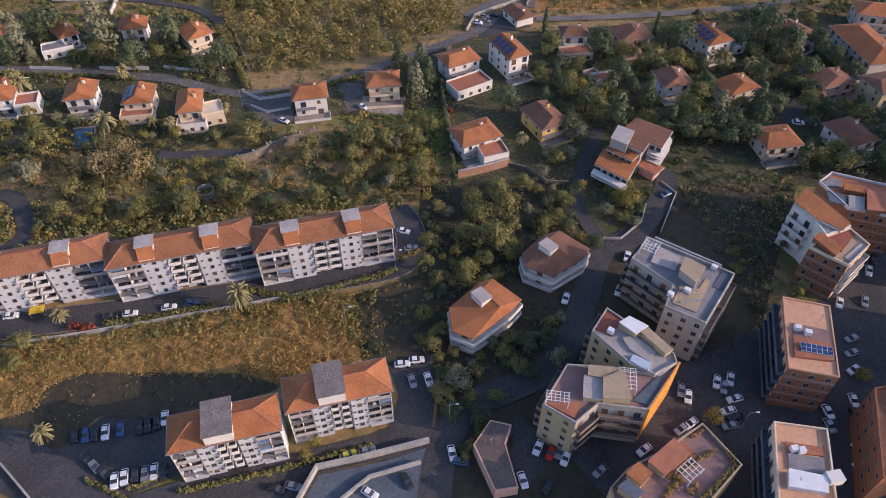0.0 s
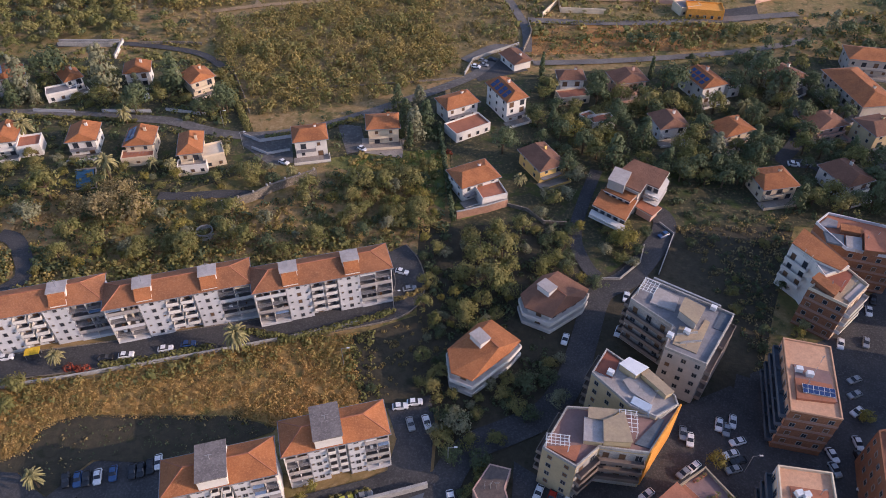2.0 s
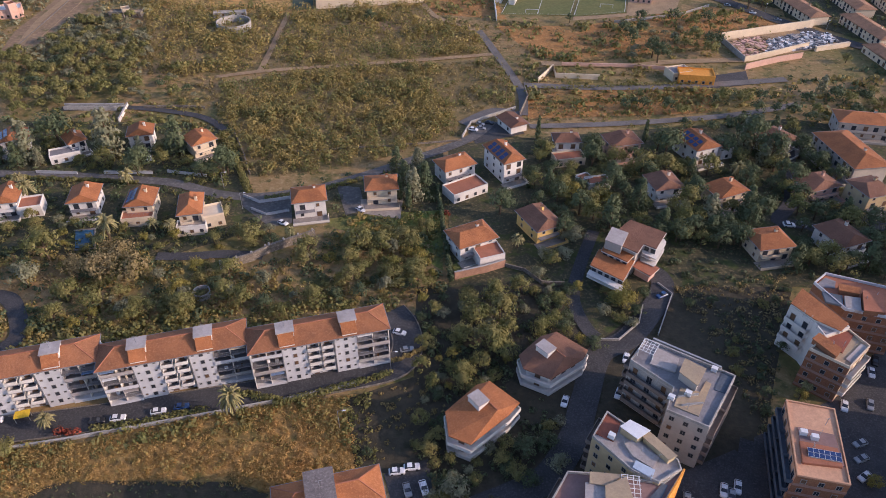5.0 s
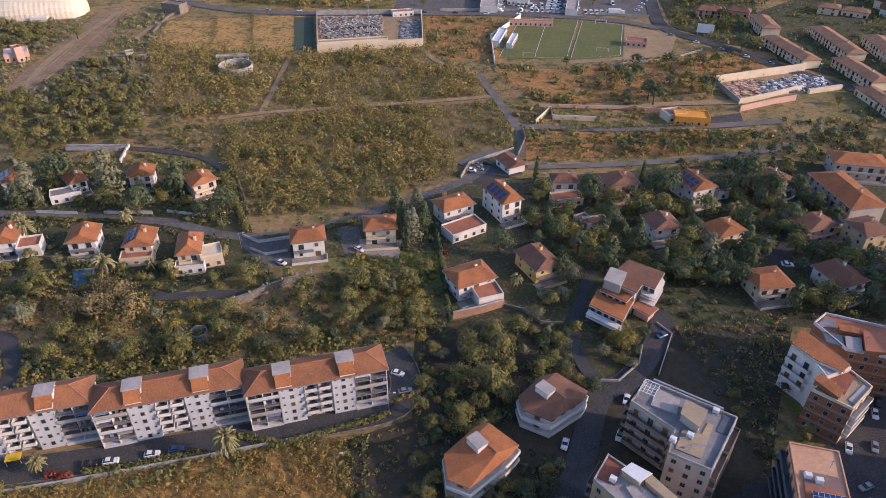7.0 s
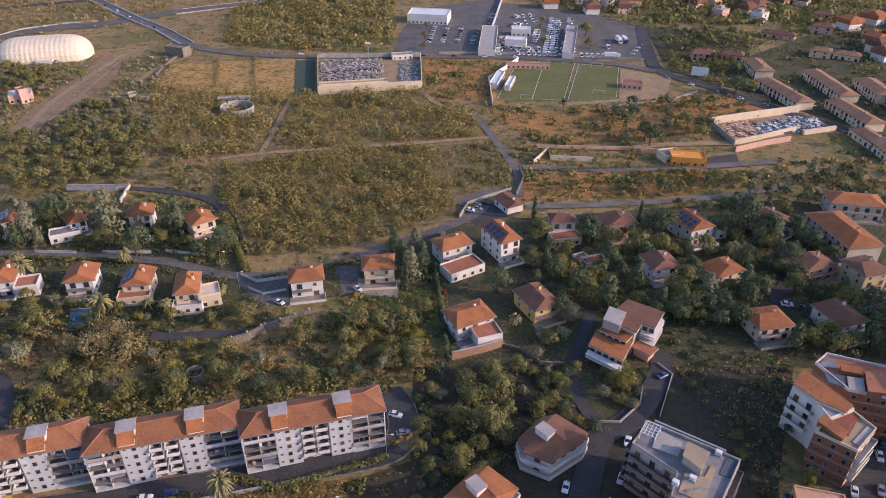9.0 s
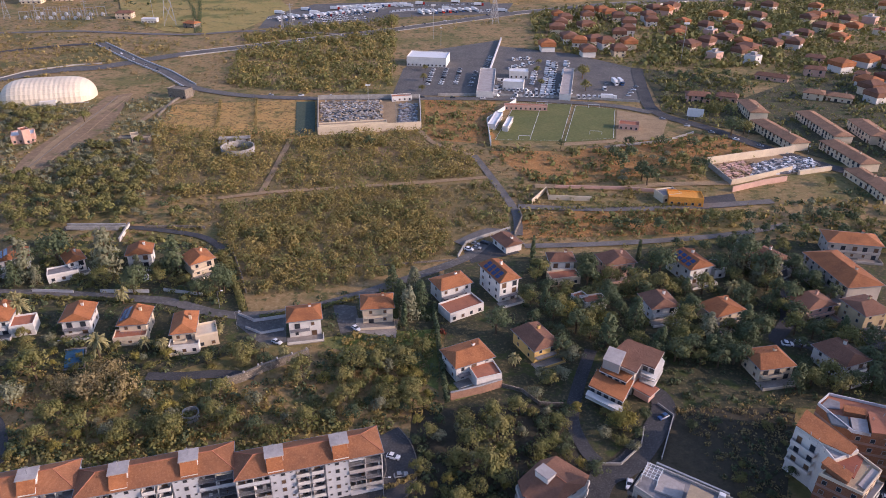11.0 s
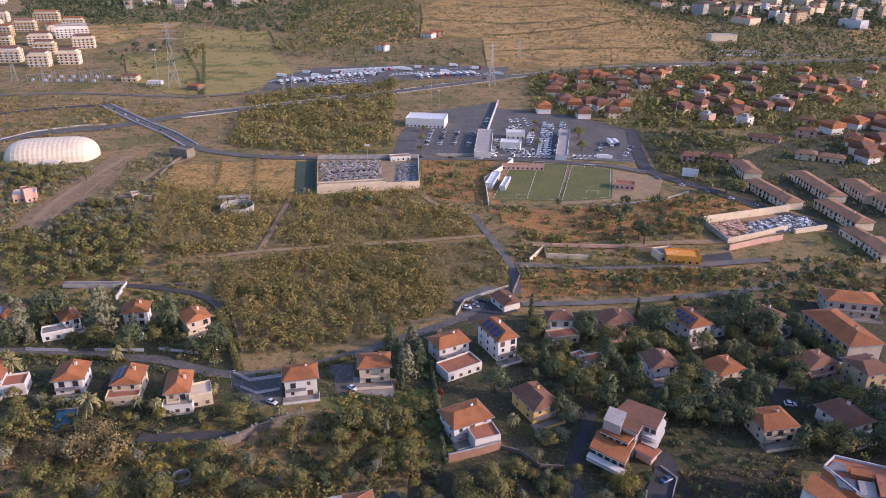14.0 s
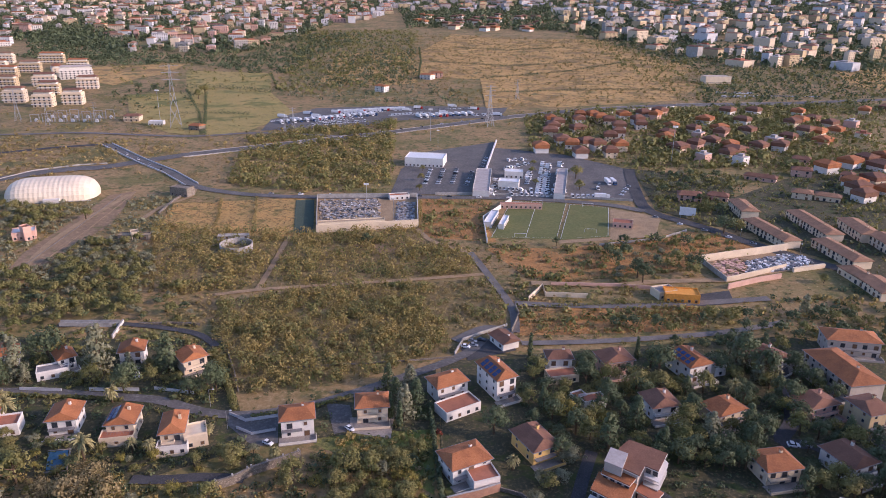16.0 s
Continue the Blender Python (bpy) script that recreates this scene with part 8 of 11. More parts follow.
villa(282.3, 479.3, -32.2, 16.5, 10, 4, "terraced row houses with brown tiled roofs", CREAM, ROWROOF, 1.8, 4.0, deck=False, group="terraced rows", seed=77)
block([(269.9, 479.4), (287.6, 468.2), (294.6, 479.2), (276.9, 490.4)])
villa(181.4, 476.9, -12.7, 15.7, 11, 5, "weathered farm building with tiled roof", PINK, TILEDARK, deck=False, group="farm buildings", seed=78)
block([(170.0, 472.3), (189.7, 467.9), (192.7, 481.5), (173.1, 486.0)])
villa(202.5, 478.2, -26.5, 13.7, 9, 4, "weathered farm building with tiled roof", PINK, TILEDARK, deck=False, group="farm buildings", seed=79)
block([(191.7, 476.8), (207.9, 468.8), (213.3, 479.5), (197.0, 487.6)])
villa(257.8, 534.5, -32.2, 23.4, 9, 3.5, "weathered farm building with tiled roof", PINK, TILEDARK, deck=False, group="farm buildings", seed=80)
block([(242.8, 536.8), (266.4, 522.0), (272.7, 532.1), (249.2, 546.9)])
villa(297.0, 548.4, -24.7, 15.0, 10, 6, "weathered farm building with tiled roof", PINK, TILEDARK, deck=False, group="farm buildings", seed=81)
block([(285.5, 546.5), (303.1, 538.4), (308.5, 550.2), (290.9, 558.3)])
villa(326.4, 533.9, -42.5, 8.6, 10, 6, "weathered farm building with tiled roof", PINK, TILEDARK, deck=False, group="farm buildings", seed=82)
block([(317.2, 533.6), (326.8, 524.7), (335.6, 534.3), (326.0, 543.1)])
villa(316.1, 588.1, -30.9, 14.0, 10, 6, "weathered farm building with tiled roof", PINK, TILEDARK, deck=False, group="farm buildings", seed=83)
block([(304.9, 587.3), (320.6, 577.8), (327.3, 589.0), (311.5, 598.4)])
heap([(-80.6, 466.8), (-39.2, 470.8), (-35.4, 422.7), (-71.7, 410.6)], 420, 0.7, 2.2, (STONE, GREYROOF, CONCRETE, TANROOF), 71, "heaped scrap and building rubble")
heap([(-80.6, 466.8), (-39.2, 470.8), (-35.4, 422.7), (-71.7, 410.6)], 110, 0.7, 1.8, (FRAME,), 76, "pale scrap in the yard")
heap([(-26.4, 463.4), (-14.4, 463.5), (-13.4, 418.5), (-24.8, 416.0)], 130, 0.8, 2.0, (STEEL, GREYROOF), 77, "stacked crates and scrap")
yard_shed = annex(-51.5, 407.0, 11.4, 41.0, 5.0, 5.2, "long low beige shed along the yard", CREAM, TANROOF)
annex(36.0, 424.0, 75.0, 26.0, 5.0, 3.2, "covered stand with a pale roof beside the pitch", PALEGREY, FRAME)
annex(43.5, 418.0, 75.0, 20.0, 3.5, 2.8, "low pale bench shelter beside the pitch", WHITE, FRAME)
heap([(171.8, 355.5), (200.9, 367.4), (209.4, 355.5), (191.9, 345.2), (164.6, 338.4)], 380, 0.8, 2.2, (BLUEPAVE, GREYROOF, CONCRETE, FRAME), 81, "stacked blue and white site material")
heap([(148.8, 352.6), (173.6, 359.8), (164.6, 338.4), (151.4, 331.3)], 300, 1.0, 2.6, (PINK, TRACK), 91, "rubble and pallets")
pylon(-273.7, 731.7, 65)
pylon(57.5, 751.2, 44)
pylon(-451.7, 754.8, 33)
pylon(-409.4, 734.4, 24)
pylon(-365.9, 749.4, 22)
pylon(-147.3, 716.6, 24)
pylon(105.9, 925.2, 27)
pylon(-151.2, 693.2, 19)
lamp_mast(-303.0, 765.8, 32)
lamp_mast(-44.0, 429.5, 22)
lamp_mast(201.9, 583.4, 32)
lamp_mast(-5.4, 672.5, 30)
lamp_mast(1.8, 642.3, 16)
lamp_mast(-26.4, 423.0, 15)
lamp_mast(185.9, 397.7, 5)
lamp_mast(208.7, 369.4, 6)
lamp_mast(-24.2, 106.0, 7, "slim street lamp with one arm", True)
lamp_mast(101.9, 86.3, 7, "slim street lamp with one arm", True)
lamp_mast(-68.9, 198.9, 7, "slim street lamp with one arm", True)
lamp_mast(66.5, 77.5, 7, "slim street lamp with one arm", True)
lamp_mast(-12.8, 125.1, 7, "slim street lamp with one arm", True)
lamp_mast(1.6, 79.2, 7, "slim street lamp with one arm", True)
lamp_mast(-78.6, 211.9, 7, "slim street lamp with one arm", True)
goal(51.6, 394.6, -2)
goal(70.8, 464.4, 178)
goal(95.8, 403.9, -5)
goal(105.1, 458.6, 178)
line_mark([(53.4, 468.0), (91.4, 465.0), (73.0, 392.1), (34.1, 393.2), (53.4, 468.0)], 0.22)
line_mark([(71.0, 465.7), (54.4, 392.6)], 0.22)
line_mark([(93.7, 462.3), (118.8, 455.1), (105.0, 396.9), (75.2, 391.1), (93.7, 462.3)], 0.22)
board = thing("billboard", 164.9, 432.6, -20, "blank white roadside billboard on posts", "billboard")
part("panel", Shape().box(-5, 5, -0.1, 0.1, 2.5, 8), FRAME, board)
for px in (-4, 0, 4):
    part("post", Shape().box(px - 0.15, px + 0.15, 0.11, 0.4, 0, 7), STEEL, board)
shelter = thing("canopy", -102.2, 108.4, 15, "bright yellow tarpaulin canopy by the block", "canopy")
part("cover", Shape().prism([(-1.8, -1.0), (1.8, -1.0), (1.8, 1.0), (-1.8, 1.0)], 2.1, 2.3, (0.1, 0.3)), GOLD, shelter)
for px in (-1.6, 1.6):
    for py in (-0.8, 0.8):
        part("leg", Shape().box(px - 0.06, px + 0.06, py - 0.06, py + 0.06, 0, 2.1), STEEL, shelter)
patch([(-121.7, 185.2), (-116.0, 186.4), (-112.3, 177.5), (-117.9, 176.3)], POOL, "swimming_pool", "blue swimming pool below the villa", "pool")
wall_line([(-118.5, 175.4), (-111.7, 176.6), (-115.7, 187.1), (-122.3, 185.8)], 0.5, 0.5, PAVING, "paved pool edge")

# ---------- vehicles ----------
WHITEPAINT = mat("white_car_paint", (0.75, 0.75, 0.75), (0.7, 0.7, 0.71), 0.5, 0.25, 0.0, 3.0, spec=0.5)
GREYPAINT = mat("silver_car_paint", (0.32, 0.33, 0.34), (0.28, 0.29, 0.3), 0.5, 0.3, 0.0, 3.0, metal=0.4)
DARKPAINT = mat("black_car_paint", (0.025, 0.027, 0.03), (0.035, 0.036, 0.04), 0.5, 0.25, 0.0, 3.0, spec=0.5)
BLUEPAINT = mat("blue_car_paint", (0.04, 0.09, 0.2), (0.05, 0.1, 0.22), 0.5, 0.25, 0.0, 3.0, spec=0.5)
REDPAINT = mat("red_car_paint", (0.45, 0.03, 0.02), (0.4, 0.03, 0.02), 0.5, 0.25, 0.0, 3.0, spec=0.5)
LIMEPAINT = mat("yellow_green_car_paint", (0.5, 0.5, 0.08), (0.45, 0.46, 0.08), 0.5, 0.25, 0.0, 3.0, spec=0.5)

lorry(-175.0, 793.2, 80)
lorry(-155.2, 773.4, 70)
lorry(-136.8, 795.2, 85)
lorry(-125.1, 781.8, 85)
lorry(-87.8, 819.4, 80)
lorry(-73.7, 809.2, 80)
lorry(-35.7, 841.0, 85)
lorry(-22.5, 857.1, 85)
lorry(5.0, 809.8, 85)
lorry(8.4, 828.3, 85)
lorry(46.5, 853.1, 85)
lorry(19.3, 871.2, 85)
lorry(-149.5, 812.5, 75)
lorry(132.6, 518.6, 5)
lorry(137.0, 518.8, 5)
lorry(119.3, 478.3, 85)
lorry(71.3, 816.9, 80)
for q in range(16):
    lorry(-168.0 + q * 6.2, 756.0 + q * 3.6, 24, 10 + q % 3)
for q in range(12):
    lorry(-118.0 + q * 7.0, 822.0 + q * 2.4, 82, 11)
for q in range(9):
    lorry(-20.0 + q * 7.5, 800.0 + q * 2.6, 30, 12)
FLEET = {k: vehicle(m, lab, van) for k, m, lab, van in (("WHITE", WHITEPAINT, "white parked hatchback car on asphalt", False), ("GREY", GREYPAINT, "silver grey parked car on asphalt", False), ("DARK", DARKPAINT, "black parked car on dark asphalt", False), ("BLUE", BLUEPAINT, "dark blue parked car on asphalt", False), ("RED", REDPAINT, "red parked car beside the block", False), ("LIME", LIMEPAINT, "yellow-green car parked on the lane", False), )}
FLEET.update({"FAR" + k: far_vehicle(m, lab, van) for k, m, lab, van in (("WHITE", WHITEPAINT, "white car in a distant car park", False), ("GREY", GREYPAINT, "silver grey car in a distant car park", False), ("DARK", DARKPAINT, "black car in a distant car park", False), ("VAN", WHITEPAINT, "white delivery van in a distant depot", True))})
USED = set()


def park(kind, *places):
    for x, y, a in places:
        m = pose(x, y, lift(y) + 0.12, 0, 0, a)
        if kind in USED:
            copy_thing(FLEET[kind], m)
        else:
            USED.add(kind)
            FLEET[kind].matrix_basis = m


park("BLUE", (-78.4, 75.0, 14), (-71.2, 76.4, 14), (66.5, 154.7, -60), (-64.5, 112.3, 101), (4.0, 69.1, 80))
park("DARK", (-67.2, 76.9, 12), (-65.5, 77.3, 12), (-76.6, 75.2, 14), (-80.9, 74.8, 20), (-63.7, 78.1, 14), (-64.7, 66.0, 10), (-58.9, 66.4, 14), (-76.0, 69.2, 56), (-71.6, 66.2, 56), (-34.4, 62.9, 76), (-84.0, 107.8, 101), (93.2, 80.8, 0), (22.2, 63.6, -40), (117.6, 128.6, -25), (20.4, 262.3, 70), (65.9, 80.0, -75), (-7.4, 64.7, 30))
park("FARDARK", (-7.6, 519.0, 73), (15.8, 545.5, 68), (457.6, 976.1, 30), (514.1, 972.7, 33), (530.2, 971.8, 26), (-11.3, 479.3, 97), (9.9, 478.7, 93), (-36.9, 728.4, 76), (-15.8, 743.7, 86), (52.6, 793.2, 76), (-289.9, 622.9, 28), (-222.1, 550.2, 28))
park("FARDARK", (3.7, 532.3, 72))
park("FARGREY", (-6.7, 529.6, 64), (-5.8, 540.7, 67), (-4.8, 552.1, 74), (12.6, 514.5, 74), (13.8, 526.5, 66), (14.5, 532.7, 72), (15.1, 539.0, 65), (17.2, 558.8, 67), (23.2, 510.0, 65), (26.2, 529.2, 75), (27.7, 539.4, 72), (29.3, 549.9, 74))
park("FARGREY", (32.5, 484.1, 56), (33.6, 489.1, 61), (37.0, 504.6, 55), (39.4, 515.4, 60), (45.4, 513.5, 62), (83.1, 532.6, 63), (89.4, 566.6, 56), (78.9, 485.5, 58), (92.9, 559.6, 58), (97.0, 581.5, 59), (87.3, 481.4, -1), (91.1, 481.1, 4))
park("FARGREY", (94.8, 480.9, 9), (72.5, 574.8, 8), (74.9, 495.4, 3), (123.7, 510.0, 4), (125.9, 518.2, 1), (146.6, 510.7, 61), (-137.7, 745.3, 15), (-125.8, 750.4, 23), (-123.4, 751.4, 25), (-94.1, 763.9, 19), (-91.6, 765.0, 24), (-84.1, 768.2, 20))
park("FARGREY", (-81.6, 769.3, 19), (-76.6, 771.4, 22), (-128.1, 790.2, 81), (-120.0, 795.5, 80), (-177.0, 770.0, 35), (-167.6, 778.1, 31), (51.3, 815.5, 16), (61.5, 819.7, 24), (403.2, 964.7, 32), (406.4, 964.9, 35), (412.8, 965.2, 27), (428.8, 966.1, 29))
park("FARGREY", (435.2, 966.5, 30), (453.5, 976.4, 35), (477.8, 974.9, 29), (481.9, 974.7, 32), (485.9, 974.4, 33), (489.9, 974.2, 27), (498.0, 973.7, 26), (502.0, 973.5, 25), (506.1, 973.2, 25), (526.2, 972.0, 33), (-118.0, 482.4, 91), (-53.9, 480.6, 99))
park("FARGREY", (-32.6, 479.9, 95), (-76.6, 699.3, 77), (-57.1, 713.6, 74), (28.8, 776.1, 84), (77.3, 810.9, 81), (-237.6, 566.9, 27), (144.8, 434.1, 62), (167.7, 408.2, 65), (188.4, 384.8, 61), (197.9, 373.9, 60), (48.1, 499.7, 8), (72.2, 593.4, 13))
park("FARGREY", (78.3, 595.3, 4), (93.4, 517.2, 58), (95.1, 525.6, 65), (3.1, 526.1, 75), (4.4, 538.6, 73), (5.1, 545.1, 64), (6.4, 558.4, 65), (38.5, 569.3, 64), (40.3, 579.3, 58), (-98.1, 787.0, 22), (-91.7, 791.0, 24), (-113.2, 811.6, 78))
park("FARGREY", (-62.3, 832.9, 85), (401.3, 995.6, 24), (405.0, 995.5, 16), (412.3, 995.2, 18), (415.9, 995.0, 22), (419.6, 994.9, 14), (-31.8, 845.3, 76), (-25.9, 846.6, 77), (-20.0, 848.0, 80), (-14.1, 849.3, 76), (-8.2, 850.7, 85), (-2.2, 852.0, 82))
park("FARGREY", (3.8, 853.4, 85), (9.7, 854.8, 81), (33.9, 860.2, 75))
park("FARVAN", (34.7, 494.1, 59), (35.9, 499.3, 58), (38.2, 509.9, 62), (40.7, 484.4, 62), (42.2, 493.7, 66), (43.7, 503.5, 55), (47.0, 524.0, 57), (72.6, 530.0, 56), (73.9, 537.0, 55), (75.4, 544.2, 62), (74.4, 485.4, 64), (75.4, 490.9, 58))
park("FARVAN", (76.4, 496.5, 57), (77.5, 502.2, 55), (78.6, 508.0, 65), (79.7, 514.0, 63), (80.8, 520.1, 54), (81.9, 526.3, 58), (85.5, 545.8, 62), (86.8, 552.5, 58), (88.1, 559.5, 65), (90.7, 573.8, 61), (92.1, 581.3, 58), (79.9, 491.0, 56))
park("FARVAN", (82.1, 502.3, 55), (83.2, 508.2, 59), (84.3, 514.1, 55), (85.4, 520.2, 55), (86.6, 526.4, 61), (89.0, 539.3, 60), (90.3, 545.9, 58), (94.2, 566.7, 62), (95.6, 574.0, 60), (98.6, 480.7, 1), (102.4, 480.4, 2), (106.1, 480.2, 5))
park("FARVAN", (109.9, 479.9, 4), (113.7, 479.7, 1), (117.4, 479.4, 10), (59.9, 563.1, 9), (63.0, 566.0, 10), (69.3, 571.8, 15), (75.8, 577.8, 14), (70.7, 495.8, 2), (79.0, 495.0, 10), (83.1, 494.6, 9), (87.2, 494.3, 11), (95.5, 493.5, 1))
park("FARVAN", (121.5, 502.0, 2), (-133.0, 747.4, 15), (-121.0, 752.5, 14), (-118.6, 753.5, 22), (-116.2, 754.5, 20), (-113.7, 755.6, 21), (-111.3, 756.6, 14), (-106.4, 758.7, 25), (-104.0, 759.7, 24), (-99.1, 761.8, 19), (-96.6, 762.9, 23), (-89.1, 766.1, 15))
park("FARVAN", (-86.6, 767.1, 25), (-79.1, 770.3, 15), (-144.0, 779.7, 76), (-141.3, 781.4, 76), (-138.7, 783.2, 78), (-136.1, 784.9, 77), (-133.4, 786.7, 83), (-130.8, 788.4, 82), (-122.7, 793.7, 80), (-117.3, 797.3, 84), (-114.5, 799.1, 77), (-111.8, 800.9, 86))
park("FARVAN", (-162.8, 782.1, 28), (-160.4, 784.2, 26), (-49.9, 809.4, 76), (-45.8, 811.3, 76), (-41.7, 813.1, 82), (-37.6, 815.0, 75), (-33.5, 816.9, 78), (-29.3, 818.8, 78), (-21.0, 822.6, 74), (-16.8, 824.5, 84), (44.5, 812.7, 26), (47.9, 814.1, 23))
park("FARVAN", (54.7, 816.9, 22), (58.1, 818.3, 21), (64.9, 821.1, 25), (393.7, 964.2, 35), (396.8, 964.4, 28), (409.6, 965.1, 30), (416.0, 965.4, 31), (425.6, 966.0, 31), (432.0, 966.3, 31), (438.4, 966.7, 36), (441.6, 966.9, 31), (54.3, 498.3, 8))
park("FARVAN", (57.3, 497.7, 1), (63.5, 496.3, 10), (55.0, 484.8, 9), (62.3, 484.4, 2), (65.9, 484.2, 10), (69.5, 483.9, -1), (73.1, 483.7, 2), (76.7, 483.5, 10), (80.3, 483.3, 9), (87.5, 482.9, 4), (63.0, 590.5, 9), (69.1, 592.4, 8))
park("FARVAN", (75.2, 594.3, 8), (91.7, 509.0, 65), (98.8, 543.2, 57), (100.7, 552.4, 60), (104.6, 571.7, 57), (106.7, 581.8, 61), (-131.9, 765.2, 22), (-128.9, 767.2, 25), (-125.9, 769.1, 23), (-122.8, 771.1, 22), (-119.8, 773.0, 14), (-113.7, 777.0, 24))
park("FARVAN", (-110.6, 779.0, 16), (-107.5, 780.9, 15), (-104.3, 782.9, 25), (-101.2, 785.0, 22), (-94.9, 789.0, 15), (-85.3, 795.1, 20), (-109.4, 813.2, 84), (-105.6, 814.9, 76), (-101.7, 816.5, 77), (-97.8, 818.1, 78), (-93.9, 819.7, 85), (-86.1, 823.0, 82))
park("FARVAN", (-82.2, 824.7, 76), (-74.3, 828.0, 77), (-70.3, 829.6, 75), (-66.3, 831.3, 84), (397.7, 995.8, 25), (408.6, 995.3, 21), (423.2, 994.8, 17), (430.5, 994.5, 15), (441.5, 994.0, 17), (445.1, 993.9, 21))
park("FARWHITE", (-8.1, 513.8, 67), (-7.2, 524.3, 66), (-6.2, 535.1, 75), (-5.3, 546.4, 68), (-4.2, 558.0, 67), (13.2, 520.4, 74), (16.5, 552.1, 70), (24.7, 519.5, 74), (69.9, 516.4, 59), (71.2, 523.1, 58), (76.8, 551.6, 63), (84.3, 539.1, 64))
park("FARWHITE", (81.0, 496.6, 66), (87.8, 532.8, 61), (91.6, 552.7, 55), (56.9, 560.3, 11), (66.2, 568.9, 9), (79.0, 580.8, 14), (91.4, 493.9, -0), (135.6, 487.3, 65), (139.2, 494.9, 64), (142.9, 502.7, 65), (-135.3, 746.3, 25), (-130.6, 748.4, 16))
park("FARWHITE", (-128.2, 749.4, 18), (-108.9, 757.7, 23), (-101.5, 760.8, 15), (-146.6, 778.0, 79), (-125.4, 791.9, 83), (-181.6, 766.0, 32), (-179.3, 768.0, 35), (-174.7, 772.0, 33), (-172.3, 774.0, 28), (-169.9, 776.0, 33), (-165.2, 780.1, 26), (-53.9, 807.5, 81))
park("FARWHITE", (-25.2, 820.7, 85), (-12.6, 826.4, 76), (-8.4, 828.3, 86), (400.0, 964.5, 33), (419.2, 965.6, 26), (422.4, 965.8, 30), (461.6, 975.9, 35), (465.7, 975.6, 26), (469.7, 975.4, 25), (473.8, 975.2, 35), (494.0, 973.9, 27), (510.1, 973.0, 31))
park("FARWHITE", (518.2, 972.5, 35), (522.2, 972.3, 31), (-96.6, 481.8, 95), (-75.2, 481.2, 94), (31.1, 478.1, 90), (52.3, 477.5, 92), (-130.7, 659.3, 78), (-113.3, 672.2, 75), (-95.3, 685.5, 84), (6.1, 759.6, 78), (-271.5, 603.2, 31), (-254.1, 584.5, 34))
park("FARWHITE", (156.6, 420.8, 64), (178.3, 396.2, 65), (207.0, 363.6, 65), (51.2, 499.0, 5), (60.4, 497.0, 3), (66.5, 495.7, 0), (58.6, 484.6, 9), (83.9, 483.1, 9), (66.1, 591.5, 13), (96.9, 534.3, 58), (102.6, 561.9, 59), (1.8, 514.2, 65))
park("FARWHITE", (2.4, 520.1, 71), (5.7, 551.7, 76), (36.8, 559.5, 64), (42.1, 589.7, 61), (44.1, 600.4, 65), (-116.7, 775.0, 22), (-88.5, 793.1, 20), (-90.0, 821.4, 79), (-78.2, 826.3, 76), (426.9, 994.6, 18), (434.2, 994.3, 20), (437.8, 994.2, 15))
park("FARWHITE", (-49.3, 841.2, 79), (-43.5, 842.6, 84), (-37.6, 843.9, 81), (15.7, 856.1, 74), (21.8, 857.5, 78), (27.8, 858.9, 80), (40.0, 861.6, 76))
park("GREY", (-74.0, 67.7, 48), (-62.7, 66.0, 12), (-7.0, 89.1, 16), (-8.8, 132.1, 101), (25.5, 71.5, -25), (65.6, 87.9, -20), (64.2, 77.9, -75), (53.1, 77.1, -55), (101.0, 102.0, -70), (99.3, 97.7, -70))
park("GREY", (86.5, 78.0, 10), (55.4, 87.0, -15), (-16.2, 71.5, 106), (-30.9, 63.4, 76), (16.5, 261.3, 70), (123.1, 191.1, 40), (109.1, 113.7, -25), (33.6, 67.1, -50), (16.8, 257.7, 70))
park("LIME", (-20.2, 70.5, 111))
park("RED", (23.6, 71.3, -25))
park("WHITE", (-74.3, 75.6, 14), (-68.6, 64.4, 14), (-66.8, 65.2, 14), (-60.9, 66.5, 12), (-62.2, 79.2, 14), (-9.6, 93.9, 96), (-6.2, 95.1, 96), (-3.3, 89.7, 16), (-11.2, 138.7, 71), (-69.9, 110.8, 101), (-79.2, 108.7, 101))
park("WHITE", (2.2, 71.0, 10), (17.0, 65.0, 15), (20.9, 72.4, -25), (26.6, 70.0, -25), (56.6, 85.3, -15), (64.3, 89.3, -20), (64.8, 81.7, -75), (67.2, 84.8, -75), (55.6, 78.5, -55), (43.9, 72.0, -55), (50.5, 129.3, -20), (46.1, 117.1, -25))
park("WHITE", (102.4, 113.3, -25), (94.4, 84.5, 0), (87.4, 81.5, 10), (90.3, 71.9, 5), (88.7, 67.3, 5), (97.8, 92.9, -60), (13.4, 256.8, 70), (118.7, 191.1, 75), (114.6, 124.5, -20), (-14.9, 62.0, 60), (67.7, 90.1, -20), (-109.0, 107.8, 101))
park("WHITE", (31.9, 114.4, -20), (-27.7, 198.6, 50), (-112.5, 232.1, 20), (118.7, 190.5, 80), (13.5, 256.4, 70), (-53.4, 190.5, 60))

park("FARGREY", *[(-70.0 + 3.2 * q, 426.0 + 1.0 * q, 80) for q in range(9)])
park("FARDARK", *[(-68.0 + 3.4 * q, 440.0 + 0.9 * q, 80) for q in range(8)])
park("FARWHITE", *[(-66.0 + 5.0 * q, 452.0 + 0.8 * q, 70) for q in range(5)])

